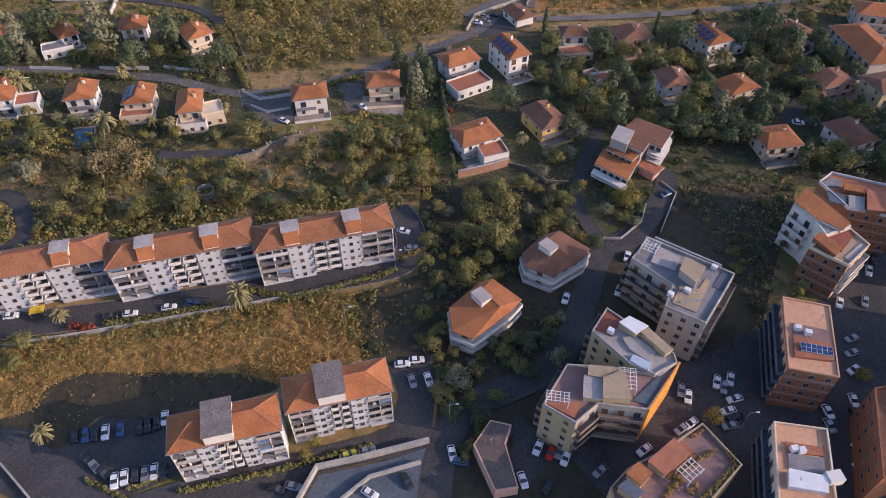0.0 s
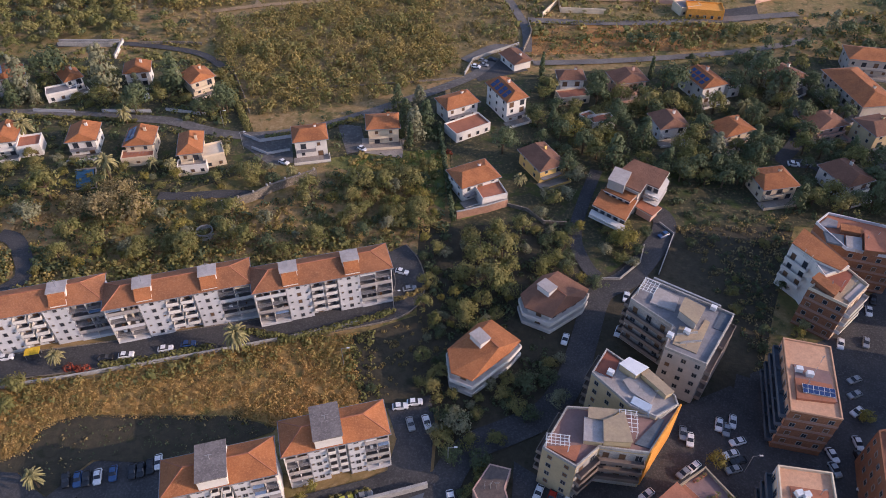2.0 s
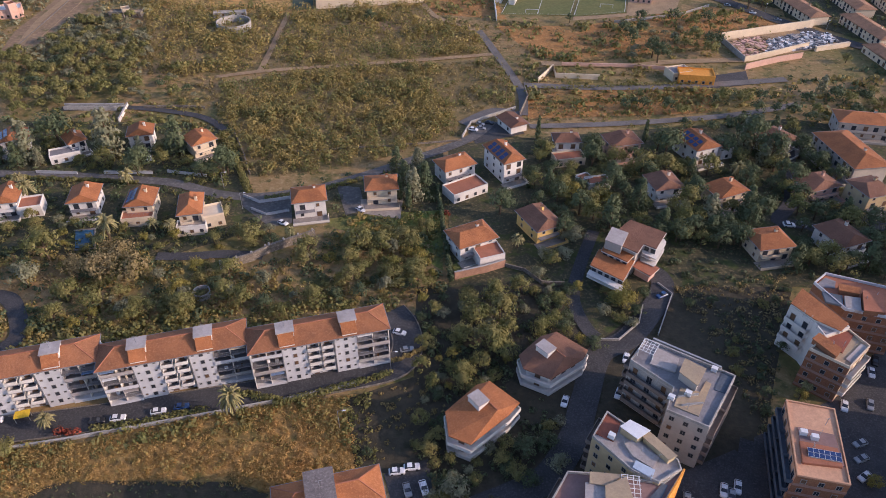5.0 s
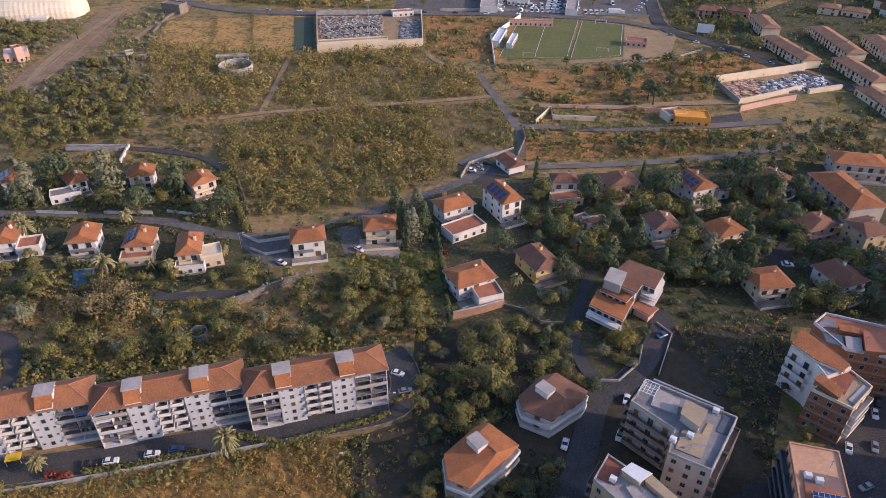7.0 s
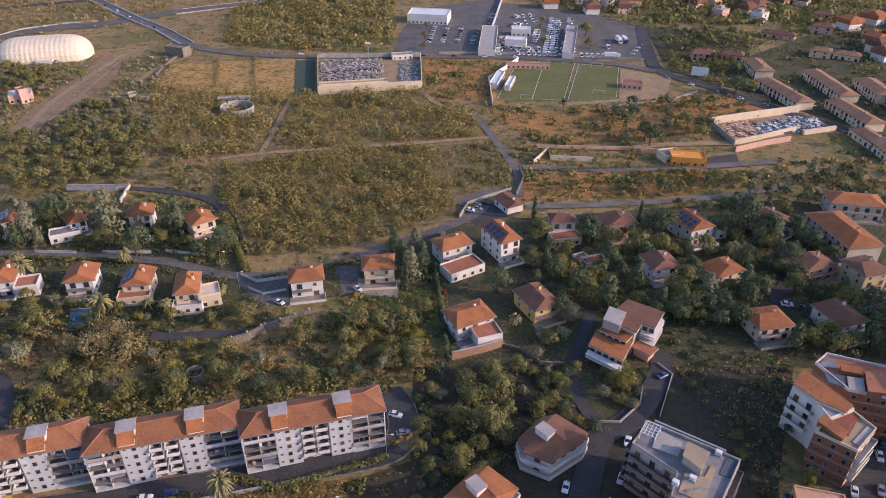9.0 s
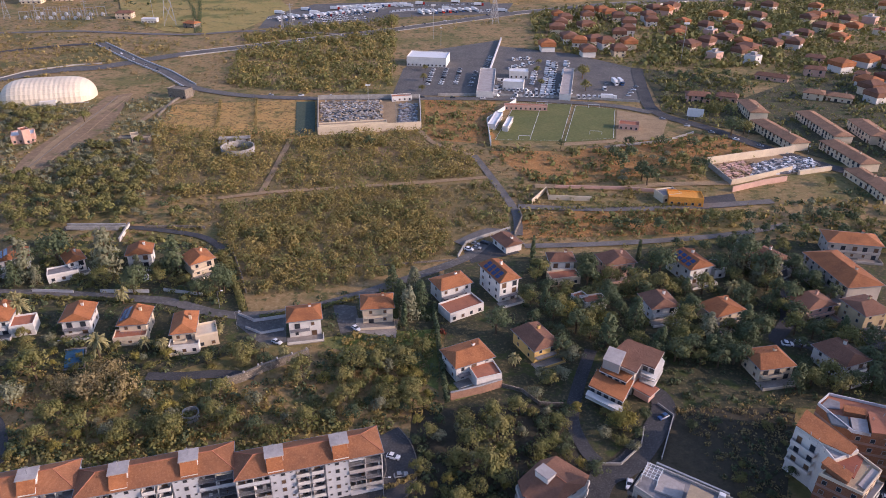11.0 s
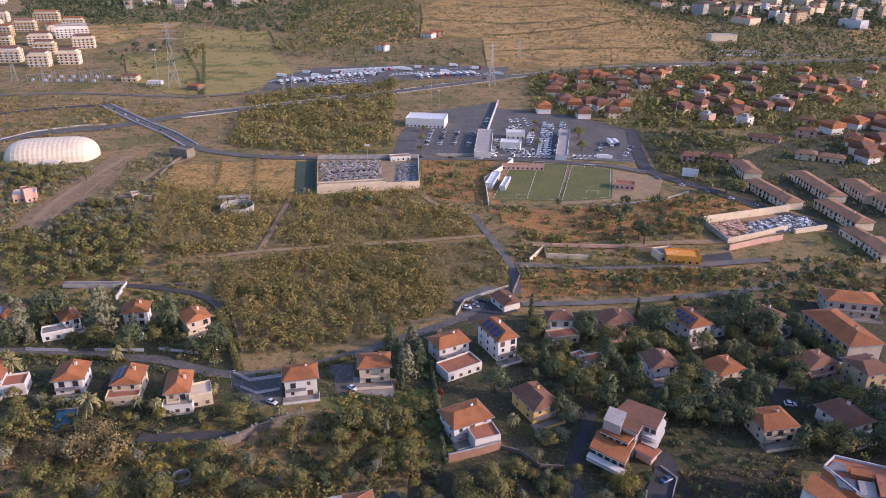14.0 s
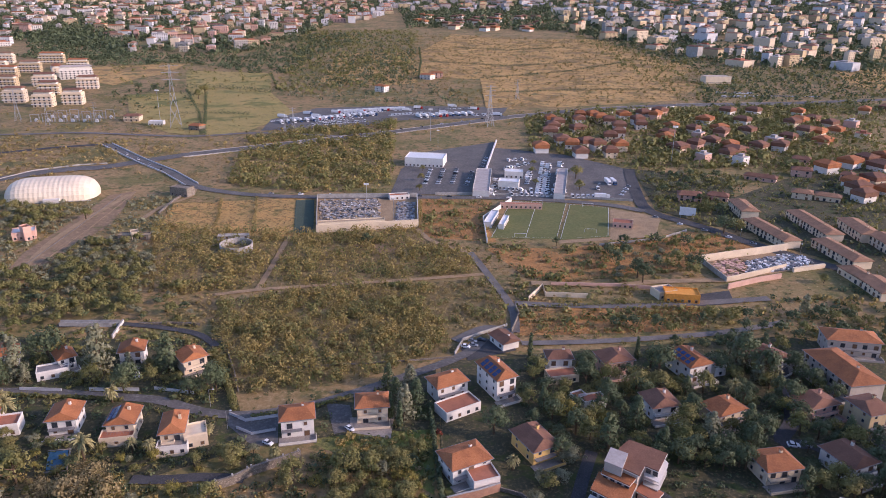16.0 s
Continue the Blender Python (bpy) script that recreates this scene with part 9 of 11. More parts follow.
# ---------- the town and far houses ----------
town([(103.9, 760.0), (147.3, 795.9), (246.6, 826.1), (183.7, 582.7), (111.0, 584.0), (89.6, 646.0)], 25, 1, (10, 13.5), (7, 9.5), (WHITE, CREAM), (TILE, TILEDARK, TILEDARK), "detached villa with terracotta hipped roof", 0.0, 1.45, 2, (0, 30))
town([(253.4, 826.5), (464.2, 856.3), (373.6, 689.3), (280.0, 580.2), (196.1, 608.5)], 30, 2, (10, 15), (6, 9), (WHITE, CREAM, PINK), (TILE, TILEDARK, TILEDARK), "town house with tiled roof", 0.1, 1.45, 1, (0, 40))
def town_block(x, y, rot, w, d, h, wall, roof, label):
    """A far apartment house with deep balconies round each storey and a set-back attic under a low roof."""
    v = thing("apartment_house", x, y, rot, label, "apartment building", "town edge apartments")
    part("wall", Shape().box(-w / 2, w / 2, -d / 2, d / 2, -0.5, h), wall, v)
    part("attic", Shape().box(-w / 2 + 2, w / 2 - 2, -d / 2 + 2, d / 2 - 2, h, h + 2.6), WHITE, v)
    part("roof", hip(w - 2, d - 2, h + 2.9, 2.0, 3.0, 0.9, w > d), roof, v)
    for k in range(1, int(h / 3.1) + 1):
        z = k * 3.1
        part("balcony", Shape().box(-w / 2 - 1.2, w / 2 + 1.2, -d / 2 - 1.4, -d / 2 + 0.02, z - 0.25, z + 0.85), WHITE if k % 2 else wall, v)
        for q in range(max(2, int(w / 5))):
            window(v, -w / 2 + (q + 0.5) * w / max(2, int(w / 5)), -d / 2 - 0.03, z - 2.6, 0, 2.2, 2.1, False, True)
    for q in range(max(2, int(d / 5))):
        for k in range(int(h / 3.1)):
            window(v, w / 2 + 0.03, -d / 2 + (q + 0.5) * d / max(2, int(d / 5)), k * 3.1 + 0.9, 90, 1.4, 1.5, False, True)
    return v


for bx, by, bw, bd, bh, br, bwall, broof in ((-473, 850, 22, 14, 15, 8, CREAM, TILEDARK), (-446, 868, 22, 14, 15, 8, CREAM, TILEDARK), (-523, 878, 24, 14, 15, 8, CREAM, TILEDARK), (-638, 1125, 30, 16, 14, 12, BEIGE, ROWROOF), (-581, 1095, 34, 14, 13, -60, CREAM, TILE), (-647, 1075, 32, 14, 13, 5, BEIGE, TILE), (-540, 1070, 44, 12, 15, 25, WHITE, PALEROOF), (-483, 985, 26, 14, 14, 15, CREAM, TILEDARK), (-600, 985, 36, 14, 13, 5, BEIGE, ROWROOF), (-553, 1005, 28, 14, 14, 12, CREAM, TILEDARK), (-655, 1225, 38, 15, 14, 10, BEIGE, TILE), (-735, 1218, 36, 15, 14, 10, CREAM, ROWROOF), (-510, 935, 24, 14, 14, 10, BEIGE, TILEDARK), (-580, 1160, 30, 14, 13, 15, BEIGE, TILE), (-700, 1140, 32, 14, 13, 8, CREAM, TILE)):
    town_block(bx, by, br, bw, bd, bh, bwall, broof, "pale apartment house with balcony bands at the town edge")
    block([(bx - bw / 2, by - bw / 2), (bx + bw / 2, by - bw / 2), (bx + bw / 2, by + bw / 2), (bx - bw / 2, by + bw / 2)])


def gantry(x, y, rot, w, h):
    """A steel portal of the substation with hanging insulators and a transformer beneath."""
    v = thing("gantry", x, y, rot, "grey steel switchgear gantry with insulators", "switchgear", "substation gantries")
    for sx in (-w / 2, w / 2):
        part("post", Shape().bar((sx - 0.5, 0, 0), (sx, 0, h), 0.22).bar((sx + 0.5, 0, 0), (sx, 0, h), 0.22), STEEL, v)
    part("beam", Shape().bar((-w / 2, 0, h), (w / 2, 0, h), 0.3), STEEL, v)
    for q in range(3):
        part("insulator", Shape().bar((-w / 3 + q * w / 3, 0, h - 2.4), (-w / 3 + q * w / 3, 0, h), 0.18), SHUTTER, v)
    part("transformer", Shape().box(-1.6, 1.6, 2.0, 4.4, 0, 2.6).box(-0.9, 0.9, 2.4, 4.0, 2.6, 3.3), PALEGREY, v)
    return v


for q in range(12):
    gantry(-432 + (q % 6) * 13 + (q // 6) * 6, 752 + (q // 6) * 22, 8, 9, 8 + (q % 3))
town([(-104.9, 2281.6), (364.7, 2239.4), (264.7, 1830.1), (146.5, 1777.9), (-51.0, 1911.3)], 36, 5, (14, 24), (7, 11), (WHITE, CREAM), (TILE, TILEDARK, TILEDARK), "white house on the far ridge", 0.1, 1.05)
far_town([(-1619.8, 2737.4), (-176.1, 3068.6), (-148.6, 2275.8), (-324.3, 1782.3), (-382.4, 1377.9), (-570.1, 1362.8), (-754.3, 1662.4), (-872.8, 1806.2), (-949.3, 1666.9), (-831.7, 1374.7)], 460, 4, (13, 34), (8, 18), (WHITE, CREAM, PINK, BEIGE, PALEGREY, CONCRETE), (TILE, ROWROOF, TILEDARK), "far town of pale houses under the hills", 0.45)
far_town([(398.1, 2393.5), (1707.0, 2783.9), (763.2, 1205.2), (528.9, 1266.7), (419.8, 1594.0), (327.6, 1864.4)], 270, 6, (14, 40), (9, 24), (CREAM, CONCRETE, PALEGREY, BEIGE, CREAM, BEIGE), (TILEDARK, ROWROOF), "far town of pale apartment houses", 0.6, 1.08)
far_town([(-199.4, 3064.4), (2128.5, 3489.0), (1707.0, 2783.9), (502.9, 2454.5), (-154.2, 2363.3)], 230, 7, (16, 42), (9, 20), (CONCRETE, BEIGE, PALEGREY, PALEROOF), (TILEDARK, TILE), "farthest houses of the town", 0.6)
town([(319.5, 571.7), (408.5, 616.8), (312.6, 459.2), (301.1, 486.6)], 10, 8, (11, 16), (6, 9), (CREAM, WHITE), (TILE, TILEDARK, TILEDARK), "house at the edge of fields", 0.2, 1.3, 1)
town([(447.4, 836.7), (568.8, 881.2), (408.5, 616.8), (353.0, 637.6)], 9, 9, (11, 15), (5, 8), (PINK, CREAM), (TILE, TILEDARK, TILEDARK), "house standing among dark trees", 0.1, 1.6, 1)
wall_line([(-219.5, 594.5), (-135.6, 647.8), (-42.1, 707.1), (83.6, 798.2), (194.2, 856.5), (310.5, 890.7), (468.4, 915.7)], 0.9, 0.4, CONCRETE, "pale concrete crash barrier of the motorway")
wall_line([(-219.5, 611.5), (-135.6, 664.8), (-42.1, 724.1), (83.6, 815.2), (194.2, 873.5), (310.5, 907.7), (468.4, 932.7)], 0.9, 0.4, CONCRETE, "pale concrete crash barrier of the motorway")
wall_line([(-310.6, 641.1), (-253.9, 577.8), (-216.5, 540.5), (-185.9, 502.4)], 1.2, 0.5, PALEGREY, "pale parapet of the bridge road")
wall_line([(-303.3, 646.6), (-246.5, 583.3), (-209.1, 546.0), (-178.5, 507.9)], 1.2, 0.5, PALEGREY, "pale parapet of the bridge road")

# ---------- trees ----------
tree("broadleaf", 10.5, 142.5, 1.28, 84)
tree("broadleaf", 17.4, 144.4, 1.38, 85)
tree("broadleaf", 13.4, 131.0, 1.48, 86)
tree("broadleaf", 17.3, 128.8, 1.10, 87)
tree("broadleaf", 8.8, 150.2, 1.00, 88)
tree("broadleaf", 15.8, 152.0, 1.15, 89)
tree("broadleaf", 6.4, 136.2, 1.00, 90)
tree("broadleaf", 19.1, 138.7, 0.97, 91)
tree("broadleaf", 11.2, 126.2, 0.84, 92)
tree("broadleaf", 5.4, 122.5, 0.99, 93)
tree("broadleaf", -123.7, 170.5, 1.60, 94)
tree("broadleaf", -62.1, 179.6, 1.30, 95)
tree("broadleaf", -25.8, 177.0, 1.44, 96)
tree("broadleaf", -18.4, 176.5, 1.29, 97)
tree("broadleaf", -7.4, 164.4, 1.05, 98)
tree("broadleaf", -6.7, 158.4, 0.99, 99)
tree("broadleaf", -9.0, 177.5, 1.00, 100)
tree("broadleaf", -63.7, 152.9, 1.10, 101)
tree("broadleaf", 40.0, 235.7, 1.35, 102)
tree("broadleaf", 75.3, 222.9, 1.64, 103)
tree("broadleaf", 86.4, 192.1, 1.25, 104)
tree("broadleaf", 79.0, 185.9, 1.23, 105)
tree("broadleaf", -28.9, 169.8, 1.02, 106)
tree("broadleaf", 35.1, 169.5, 0.97, 107)
tree("broadleaf", 144.2, 224.8, 0.97, 108)
tree("broadleaf", -2.3, 101.7, 0.54, 109)
tree("broadleaf", -101.7, 97.5, 0.94, 110)
tree("broadleaf", -101.3, 92.4, 0.74, 111)
tree("broadleaf", -14.5, 161.7, 0.95, 112)
tree("broadleaf", -36.9, 150.8, 1.05, 113)
tree("broadleaf", -74.2, 148.4, 1.00, 114)
tree("broadleaf", -87.5, 143.6, 0.98, 115)
tree("broadleaf", -109.8, 152.3, 1.15, 116)
tree("broadleaf", -109.9, 143.4, 0.98, 117)
tree("pine", 20.6, 196.7, 1.61, 118)
tree("pine", 58.9, 235.7, 1.30, 119)
tree("pine", 87.7, 235.4, 1.85, 120)
tree("pine", 121.6, 238.1, 2.10, 121)
tree("pine", 125.8, 230.3, 1.82, 122)
tree("pine", 119.4, 246.7, 1.84, 123)
tree("pine", -150.7, 241.9, 2.18, 124)
tree("pine", -112.5, 222.4, 1.67, 125)
tree("pine", -81.0, 221.7, 1.61, 126)
tree("pine", 109.0, 193.1, 1.54, 127)
tree("pine", 95.1, 188.6, 1.25, 128)
tree("pine", 102.7, 189.0, 1.20, 129)
tree("pine", 127.7, 213.6, 1.46, 130)
tree("pine", 126.8, 204.8, 1.31, 131)
tree("pine", 96.4, 180.0, 1.17, 132)
tree("pine", 90.6, 207.2, 1.32, 133)
tree("pine", 62.3, 213.7, 1.46, 134)
tree("pine", 41.0, 184.0, 1.18, 135)
tree("pine", 110.5, 236.5, 1.55, 136)
tree("conifer", -6.1, 213.3, 1.26, 137)
tree("conifer", -9.8, 204.3, 1.36, 138)
tree("conifer", -12.9, 217.8, 1.01, 139)
tree("conifer", -128.4, 236.3, 2.03, 140)
tree("conifer", -102.8, 237.0, 1.62, 141)
tree("conifer", -157.1, 230.9, 1.73, 142)
tree("conifer", -16.7, 225.6, 0.96, 143)
tree("conifer", -8.4, 227.1, 1.04, 144)
tree("cypress", 82.2, 247.5, 1.05, 145)
tree("cypress", -14.3, 205.7, 1.09, 146)
tree("cypress", -11.0, 200.7, 1.08, 147)
tree("cypress", 39.3, 249.2, 1.05, 148)
tree("olive", 39.0, 172.2, 1.23, 149)
tree("olive", 44.5, 181.2, 1.47, 150)
tree("olive", 33.6, 171.3, 1.29, 151)
tree("olive", 3.5, 88.2, 1.40, 152)
tree("olive", 28.0, 95.0, 1.19, 153)
tree("olive", -124.4, 157.7, 1.81, 154)
tree("olive", -53.6, 159.7, 1.18, 155)
tree("olive", -43.3, 171.1, 1.02, 156)
tree("olive", 41.1, 181.8, 1.05, 157)
tree("olive", 32.6, 187.7, 1.07, 158)
tree("olive", -90.1, 146.4, 1.38, 159)
tree("olive", 30.3, 163.5, 1.00, 160)
tree("palm", -145.5, 203.9, 1.56, 161)
tree("palm", -114.2, 214.2, 1.15, 162)
tree("palm", -108.5, 181.4, 1.59, 163)
tree("palm", -88.9, 184.2, 0.99, 164)
tree("palm", -49.1, 182.4, 0.84, 165)
tree("palm", -95.1, 106.2, 0.97, 166)
tree("palm", -50.9, 110.6, 1.41, 167)
tree("palm", -86.1, 73.3, 0.98, 168)
tree("palm", 4.2, 221.2, 0.94, 169)
tree("palm", 25.2, 178.1, 0.97, 170)
tree("palm", 109.8, 219.5, 1.40, 171)
tree("palm", 94.1, 117.9, 0.73, 172)
tree("palm", -151.4, 211.0, 1.14, 173)
tree("palm", -73.7, 194.3, 0.94, 174)
tree("palm", -95.2, 185.3, 0.85, 175)
tree("yellow", 53.7, 149.5, 1.57, 176)
tree("yellow", 41.5, 157.2, 0.92, 177)
tree("yellow", 91.9, 115.8, 0.79, 178)
tree("yellow", 98.6, 90.8, 0.94, 179)
tree("yellow", 60.6, 79.4, 0.99, 180)
tree("yellow", -29.2, 70.3, 0.76, 181)
tree("yellow", -27.8, 73.4, 0.61, 182)
tree("yellow", 58.3, 203.4, 1.22, 183)
tree("yellow", 46.9, 206.8, 1.63, 184)
tree("yellow", 51.4, 151.3, 1.24, 185)
tree("yellow", 6.2, 124.9, 0.94, 186)
tree("yellow", 2.4, 118.9, 0.56, 187)
tree("bushy", 8.5, 79.3, 0.96, 188)
tree("bushy", 6.1, 84.5, 0.86, 189)
tree("bushy", 21.4, 99.7, 1.28, 190)
tree("bushy", 17.7, 93.6, 0.98, 191)
tree("bushy", 25.8, 101.9, 1.01, 192)
tree("bushy", 12.5, 84.6, 0.86, 193)
tree("bushy", 43.0, 133.6, 1.09, 194)
tree("bushy", 35.8, 151.1, 1.00, 195)
tree("bushy", 34.6, 141.4, 1.07, 196)
tree("bushy", 28.0, 140.0, 1.17, 197)
tree("bushy", 0.9, 107.5, 0.71, 198)
tree("bushy", 62.2, 108.1, 0.62, 199)
tree("bushy", -16.9, 99.1, 0.50, 200)
tree("bushy", 55.5, 159.2, 0.85, 201)
tree("bushy", 2.2, 81.3, 1.06, 202)
tree("bushy", 0.9, 86.0, 0.86, 203)
tree("bushy", 20.8, 91.4, 0.88, 204)
tree("bushy", -79.4, 147.6, 1.09, 205)
tree("bushy", -52.0, 150.2, 1.10, 206)
tree("bushy", -46.3, 145.5, 1.08, 207)
tree("bushy", 38.9, 156.3, 0.96, 208)
tree("bushy", -5.3, 100.7, 0.60, 209)
tree("brown", -103.7, 163.7, 1.67, 210)
tree("brown", -94.1, 161.7, 1.74, 211)
tree("brown", -101.9, 170.8, 1.46, 212)
tree("brown", -112.8, 163.9, 1.23, 213)
grove([(-130.6, 165.5), (-85.9, 168.6), (-53.5, 166.1), (-40.8, 176.0), (-16.1, 189.7), (-1.0, 194.6), (0.9, 156.0), (-15.9, 153.4), (-57.0, 147.7), (-96.0, 140.9), (-118.3, 136.2)], 72, ("broadleaf", "bushy", "olive", "bushy", "broadleaf", "yellow"), 0.6, 1.25, 214, 3.4)
grove([(-186.9, 246.9), (-83.2, 247.9), (-78.9, 218.1), (-176.3, 224.7)], 26, ("pine", "broadleaf", "conifer", "pine", "bushy", "broadleaf"), 0.7, 1.2, 215, 4.2)
grove([(-163.7, 198.2), (-55.1, 197.4), (-51.8, 176.8), (-151.4, 172.3)], 38, ("broadleaf", "bushy", "olive", "bushy", "broadleaf", "yellow"), 0.5, 1.0, 216, 3.6)
grove([(35.5, 238.5), (141.2, 250.0), (172.1, 229.8), (140.3, 159.6), (107.6, 164.6), (99.0, 172.0), (72.0, 178.0), (51.1, 186.1), (30.8, 185.5)], 108, ("pine", "broadleaf", "conifer", "pine", "bushy", "broadleaf"), 0.75, 1.45, 217, 3.6)
grove([(-4.2, 156.0), (37.0, 158.8), (44.0, 137.3), (33.9, 132.8), (22.0, 141.7), (17.6, 122.3), (2.4, 108.9), (-5.8, 120.2), (-14.0, 148.5)], 48, ("broadleaf", "bushy", "olive", "bushy", "broadleaf", "yellow"), 0.5, 0.95, 218, 3.6)
grove([(-5.6, 112.5), (0.9, 124.2), (0.9, 101.8), (20.5, 101.9), (34.4, 111.8), (29.5, 95.3), (15.6, 90.4), (2.2, 79.9), (-1.7, 85.8)], 32, ("bushy", "olive", "broadleaf"), 0.4, 0.8, 219, 4.0)
grove([(69.7, 159.1), (110.2, 162.0), (89.5, 124.8), (78.0, 102.3), (78.8, 124.7)], 16, ("bushy", "bushy", "pine"), 0.4, 0.75, 220, 4.2)
grove([(0.9, 82.8), (8.8, 85.1), (9.8, 77.1), (2.1, 64.0), (-0.2, 61.5)], 12, ("bushy", "broadleaf"), 0.4, 0.7, 221, 3.5)
grove([(106.8, 109.5), (122.8, 121.0), (108.6, 89.4), (100.5, 92.5)], 10, ("bushy", "broadleaf"), 0.5, 0.8, 222, 4.0)
grove([(-182.0, 182.3), (-143.9, 179.6), (-130.6, 165.5), (-118.0, 131.8), (-151.6, 127.3)], 14, ("broadleaf", "bushy", "olive", "bushy", "broadleaf", "yellow"), 0.5, 0.9, 223)
wood([(-216.8, 320.9), (-117.8, 319.1), (-106.3, 275.8), (-185.0, 266.6)], 55, ("broadleaf", "broadleaf", "olive", "bushy"), 0.6, 1.15, 224, "woodland and groves beyond the villas", 4.5)
wood([(-226.1, 369.0), (-167.3, 389.4), (-141.5, 322.3), (-205.7, 321.1)], 50, ("olive", "olive", "broadleaf"), 0.7, 1.1, 225, "woodland and groves beyond the villas", 4.2)
wood([(80.2, 284.2), (221.5, 295.3), (191.1, 247.2), (79.3, 260.1)], 46, ("pine", "broadleaf", "conifer", "pine", "bushy", "broadleaf"), 0.7, 1.2, 226, "woodland and groves beyond the villas", 5.0)
wood([(-292.0, 448.7), (-236.8, 443.9), (-236.3, 387.8), (-244.9, 368.6)], 18, ("broadleaf", "olive"), 0.8, 1.2, 227, "woodland and groves beyond the villas", 5.0)
wood([(95.0, 376.1), (161.4, 387.1), (139.4, 334.9), (90.0, 326.5)], 26, ("olive", "pine", "broadleaf"), 0.7, 1.5, 228, "woodland and groves beyond the villas", 6.0)
wood([(179.1, 566.7), (236.5, 532.2), (183.9, 419.2), (150.9, 454.7)], 34, ("olive", "broadleaf", "pine"), 0.7, 1.3, 229, "woodland and groves beyond the villas", 6.0)
tree("broadleaf", 78.1, 548.1, 0.89, 230)
tree("broadleaf", 76.3, 513.7, 0.84, 231)
tree("broadleaf", 83.0, 579.2, 0.80, 232)
tree("broadleaf", -11.3, 524.0, 0.85, 233)
tree("broadleaf", -11.9, 495.1, 0.81, 234)
tree("broadleaf", -10.7, 554.5, 0.77, 235)
tree("broadleaf", 110.8, 533.6, 1.60, 236)
tree("broadleaf", 107.1, 499.7, 1.28, 237)
tree("broadleaf", -48.5, 726.9, 2.13, 238)
tree("broadleaf", -74.6, 693.1, 1.26, 239)
tree("broadleaf", -309.5, 944.5, 2.31, 240)
tree("broadleaf", -308.2, 911.7, 1.83, 241)
tree("broadleaf", -221.2, 420.8, 1.29, 242)
tree("broadleaf", -253.4, 421.2, 1.20, 243)
tree("broadleaf", 186.9, 406.7, 1.45, 244)
tree("broadleaf", 185.4, 445.0, 1.26, 245)
tree("broadleaf", 155.8, 453.3, 1.07, 246)
tree("broadleaf", 200.1, 327.2, 0.88, 247)
tree("pine", 177.9, 403.2, 2.02, 248)
tree("pine", 105.4, 332.7, 1.45, 249)
tree("pine", 138.2, 347.0, 1.33, 250)
tree("pine", 106.4, 325.8, 1.51, 251)
tree("pine", 210.7, 393.7, 1.09, 252)
tree("pine", 70.8, 379.7, 0.77, 253)
tree("pine", -38.9, 378.2, 1.06, 254)
tree("pine", -373.6, 941.3, 1.99, 255)
tree("pine", -406.8, 968.1, 1.82, 256)
tree("pine", -363.1, 964.2, 2.04, 257)

wood([(-224.9, 332.2), (-152.8, 326.3), (-130.7, 282.8), (-165.3, 280.9), (-193.1, 276.4)], 60, ("broadleaf", "broadleaf", "bushy", "broadleaf", "olive"), 0.8, 1.4, 401, "leafy green trees behind the villas", 4.2)
wood([(-206.2, 381.5), (-176.2, 377.7), (-157.4, 360.7), (-143.3, 322.9), (-174.4, 322.4), (-200.7, 340.0)], 70, ("olive", "olive", "olive", "broadleaf"), 0.55, 0.95, 402, "grove of small grey olive trees", 4.0)
wood([(-292.0, 448.7), (-236.8, 440.0), (-233.0, 340.0), (-260.0, 330.0)], 60, ("broadleaf", "olive", "bushy"), 0.7, 1.2, 403, "trees and bushes round the farmhouse", 4.6)

# ---------- hedges and scrub ----------
hedge([(-0.9, 213.3), (0.9, 189.9), (2.2, 174.9), (3.4, 160.7)], 1.6, 3.0, LEAFDARK, "tall dark clipped hedge between gardens", 258)
hedge([(-89.8, 252.2), (-80.2, 233.4), (-74.6, 221.8), (-69.0, 209.2)], 2.6, 2.6, LEAF, "tall overgrown hedge by the lane", 259)
hedge([(-54.6, 62.2), (-45.4, 64.4), (-35.1, 66.9), (-22.3, 70.9)], 1.2, 1.2, LEAF, "low clipped hedge before the block", 260)
hedge([(-22.3, 70.9), (-15.1, 72.9)], 1.2, 1.2, LEAF, "low hedge with yellowing leaves", 261)
hedge([(-75.3, 64.8), (-69.8, 62.7), (-65.0, 60.6)], 0.9, 0.8, LEAF, "low hedge round the car park", 262)
hedge([(-57.8, 66.4), (-65.3, 62.7)], 1.0, 1.0, LEAF, "low green hedge behind parked cars", 263)
hedge([(-62.3, 205.1), (-45.1, 210.1), (-29.8, 218.1)], 2.0, 1.6, LEAF, "green verge of bushes along the lane", 264)
hedge([(-161.0, 218.5), (-136.0, 217.2), (-110.8, 215.2)], 1.4, 1.6, LEAF, "green hedge along the lane", 265)
hedge([(-52.4, 116.9), (-38.7, 114.2), (-21.6, 120.1), (-12.7, 123.7)], 2.0, 1.7, LEAF, "green bushes growing over the street parapet", 266)
hedge([(-84.5, 105.2), (-74.0, 107.0), (-66.0, 109.3), (-58.0, 111.5)], 2.2, 1.7, LEAF, "green bushes growing over the street parapet", 421)
scrub([(-108.0, 101.0), (-87.0, 102.6), (-65.1, 109.4), (-22.9, 118.1), (-21.0, 113.0), (-60.0, 103.5), (-88.0, 95.0), (-108.0, 92.0)], 0.22, 1.5, LEAF, 422, "green brambles under the street parapet", gap=0.36)
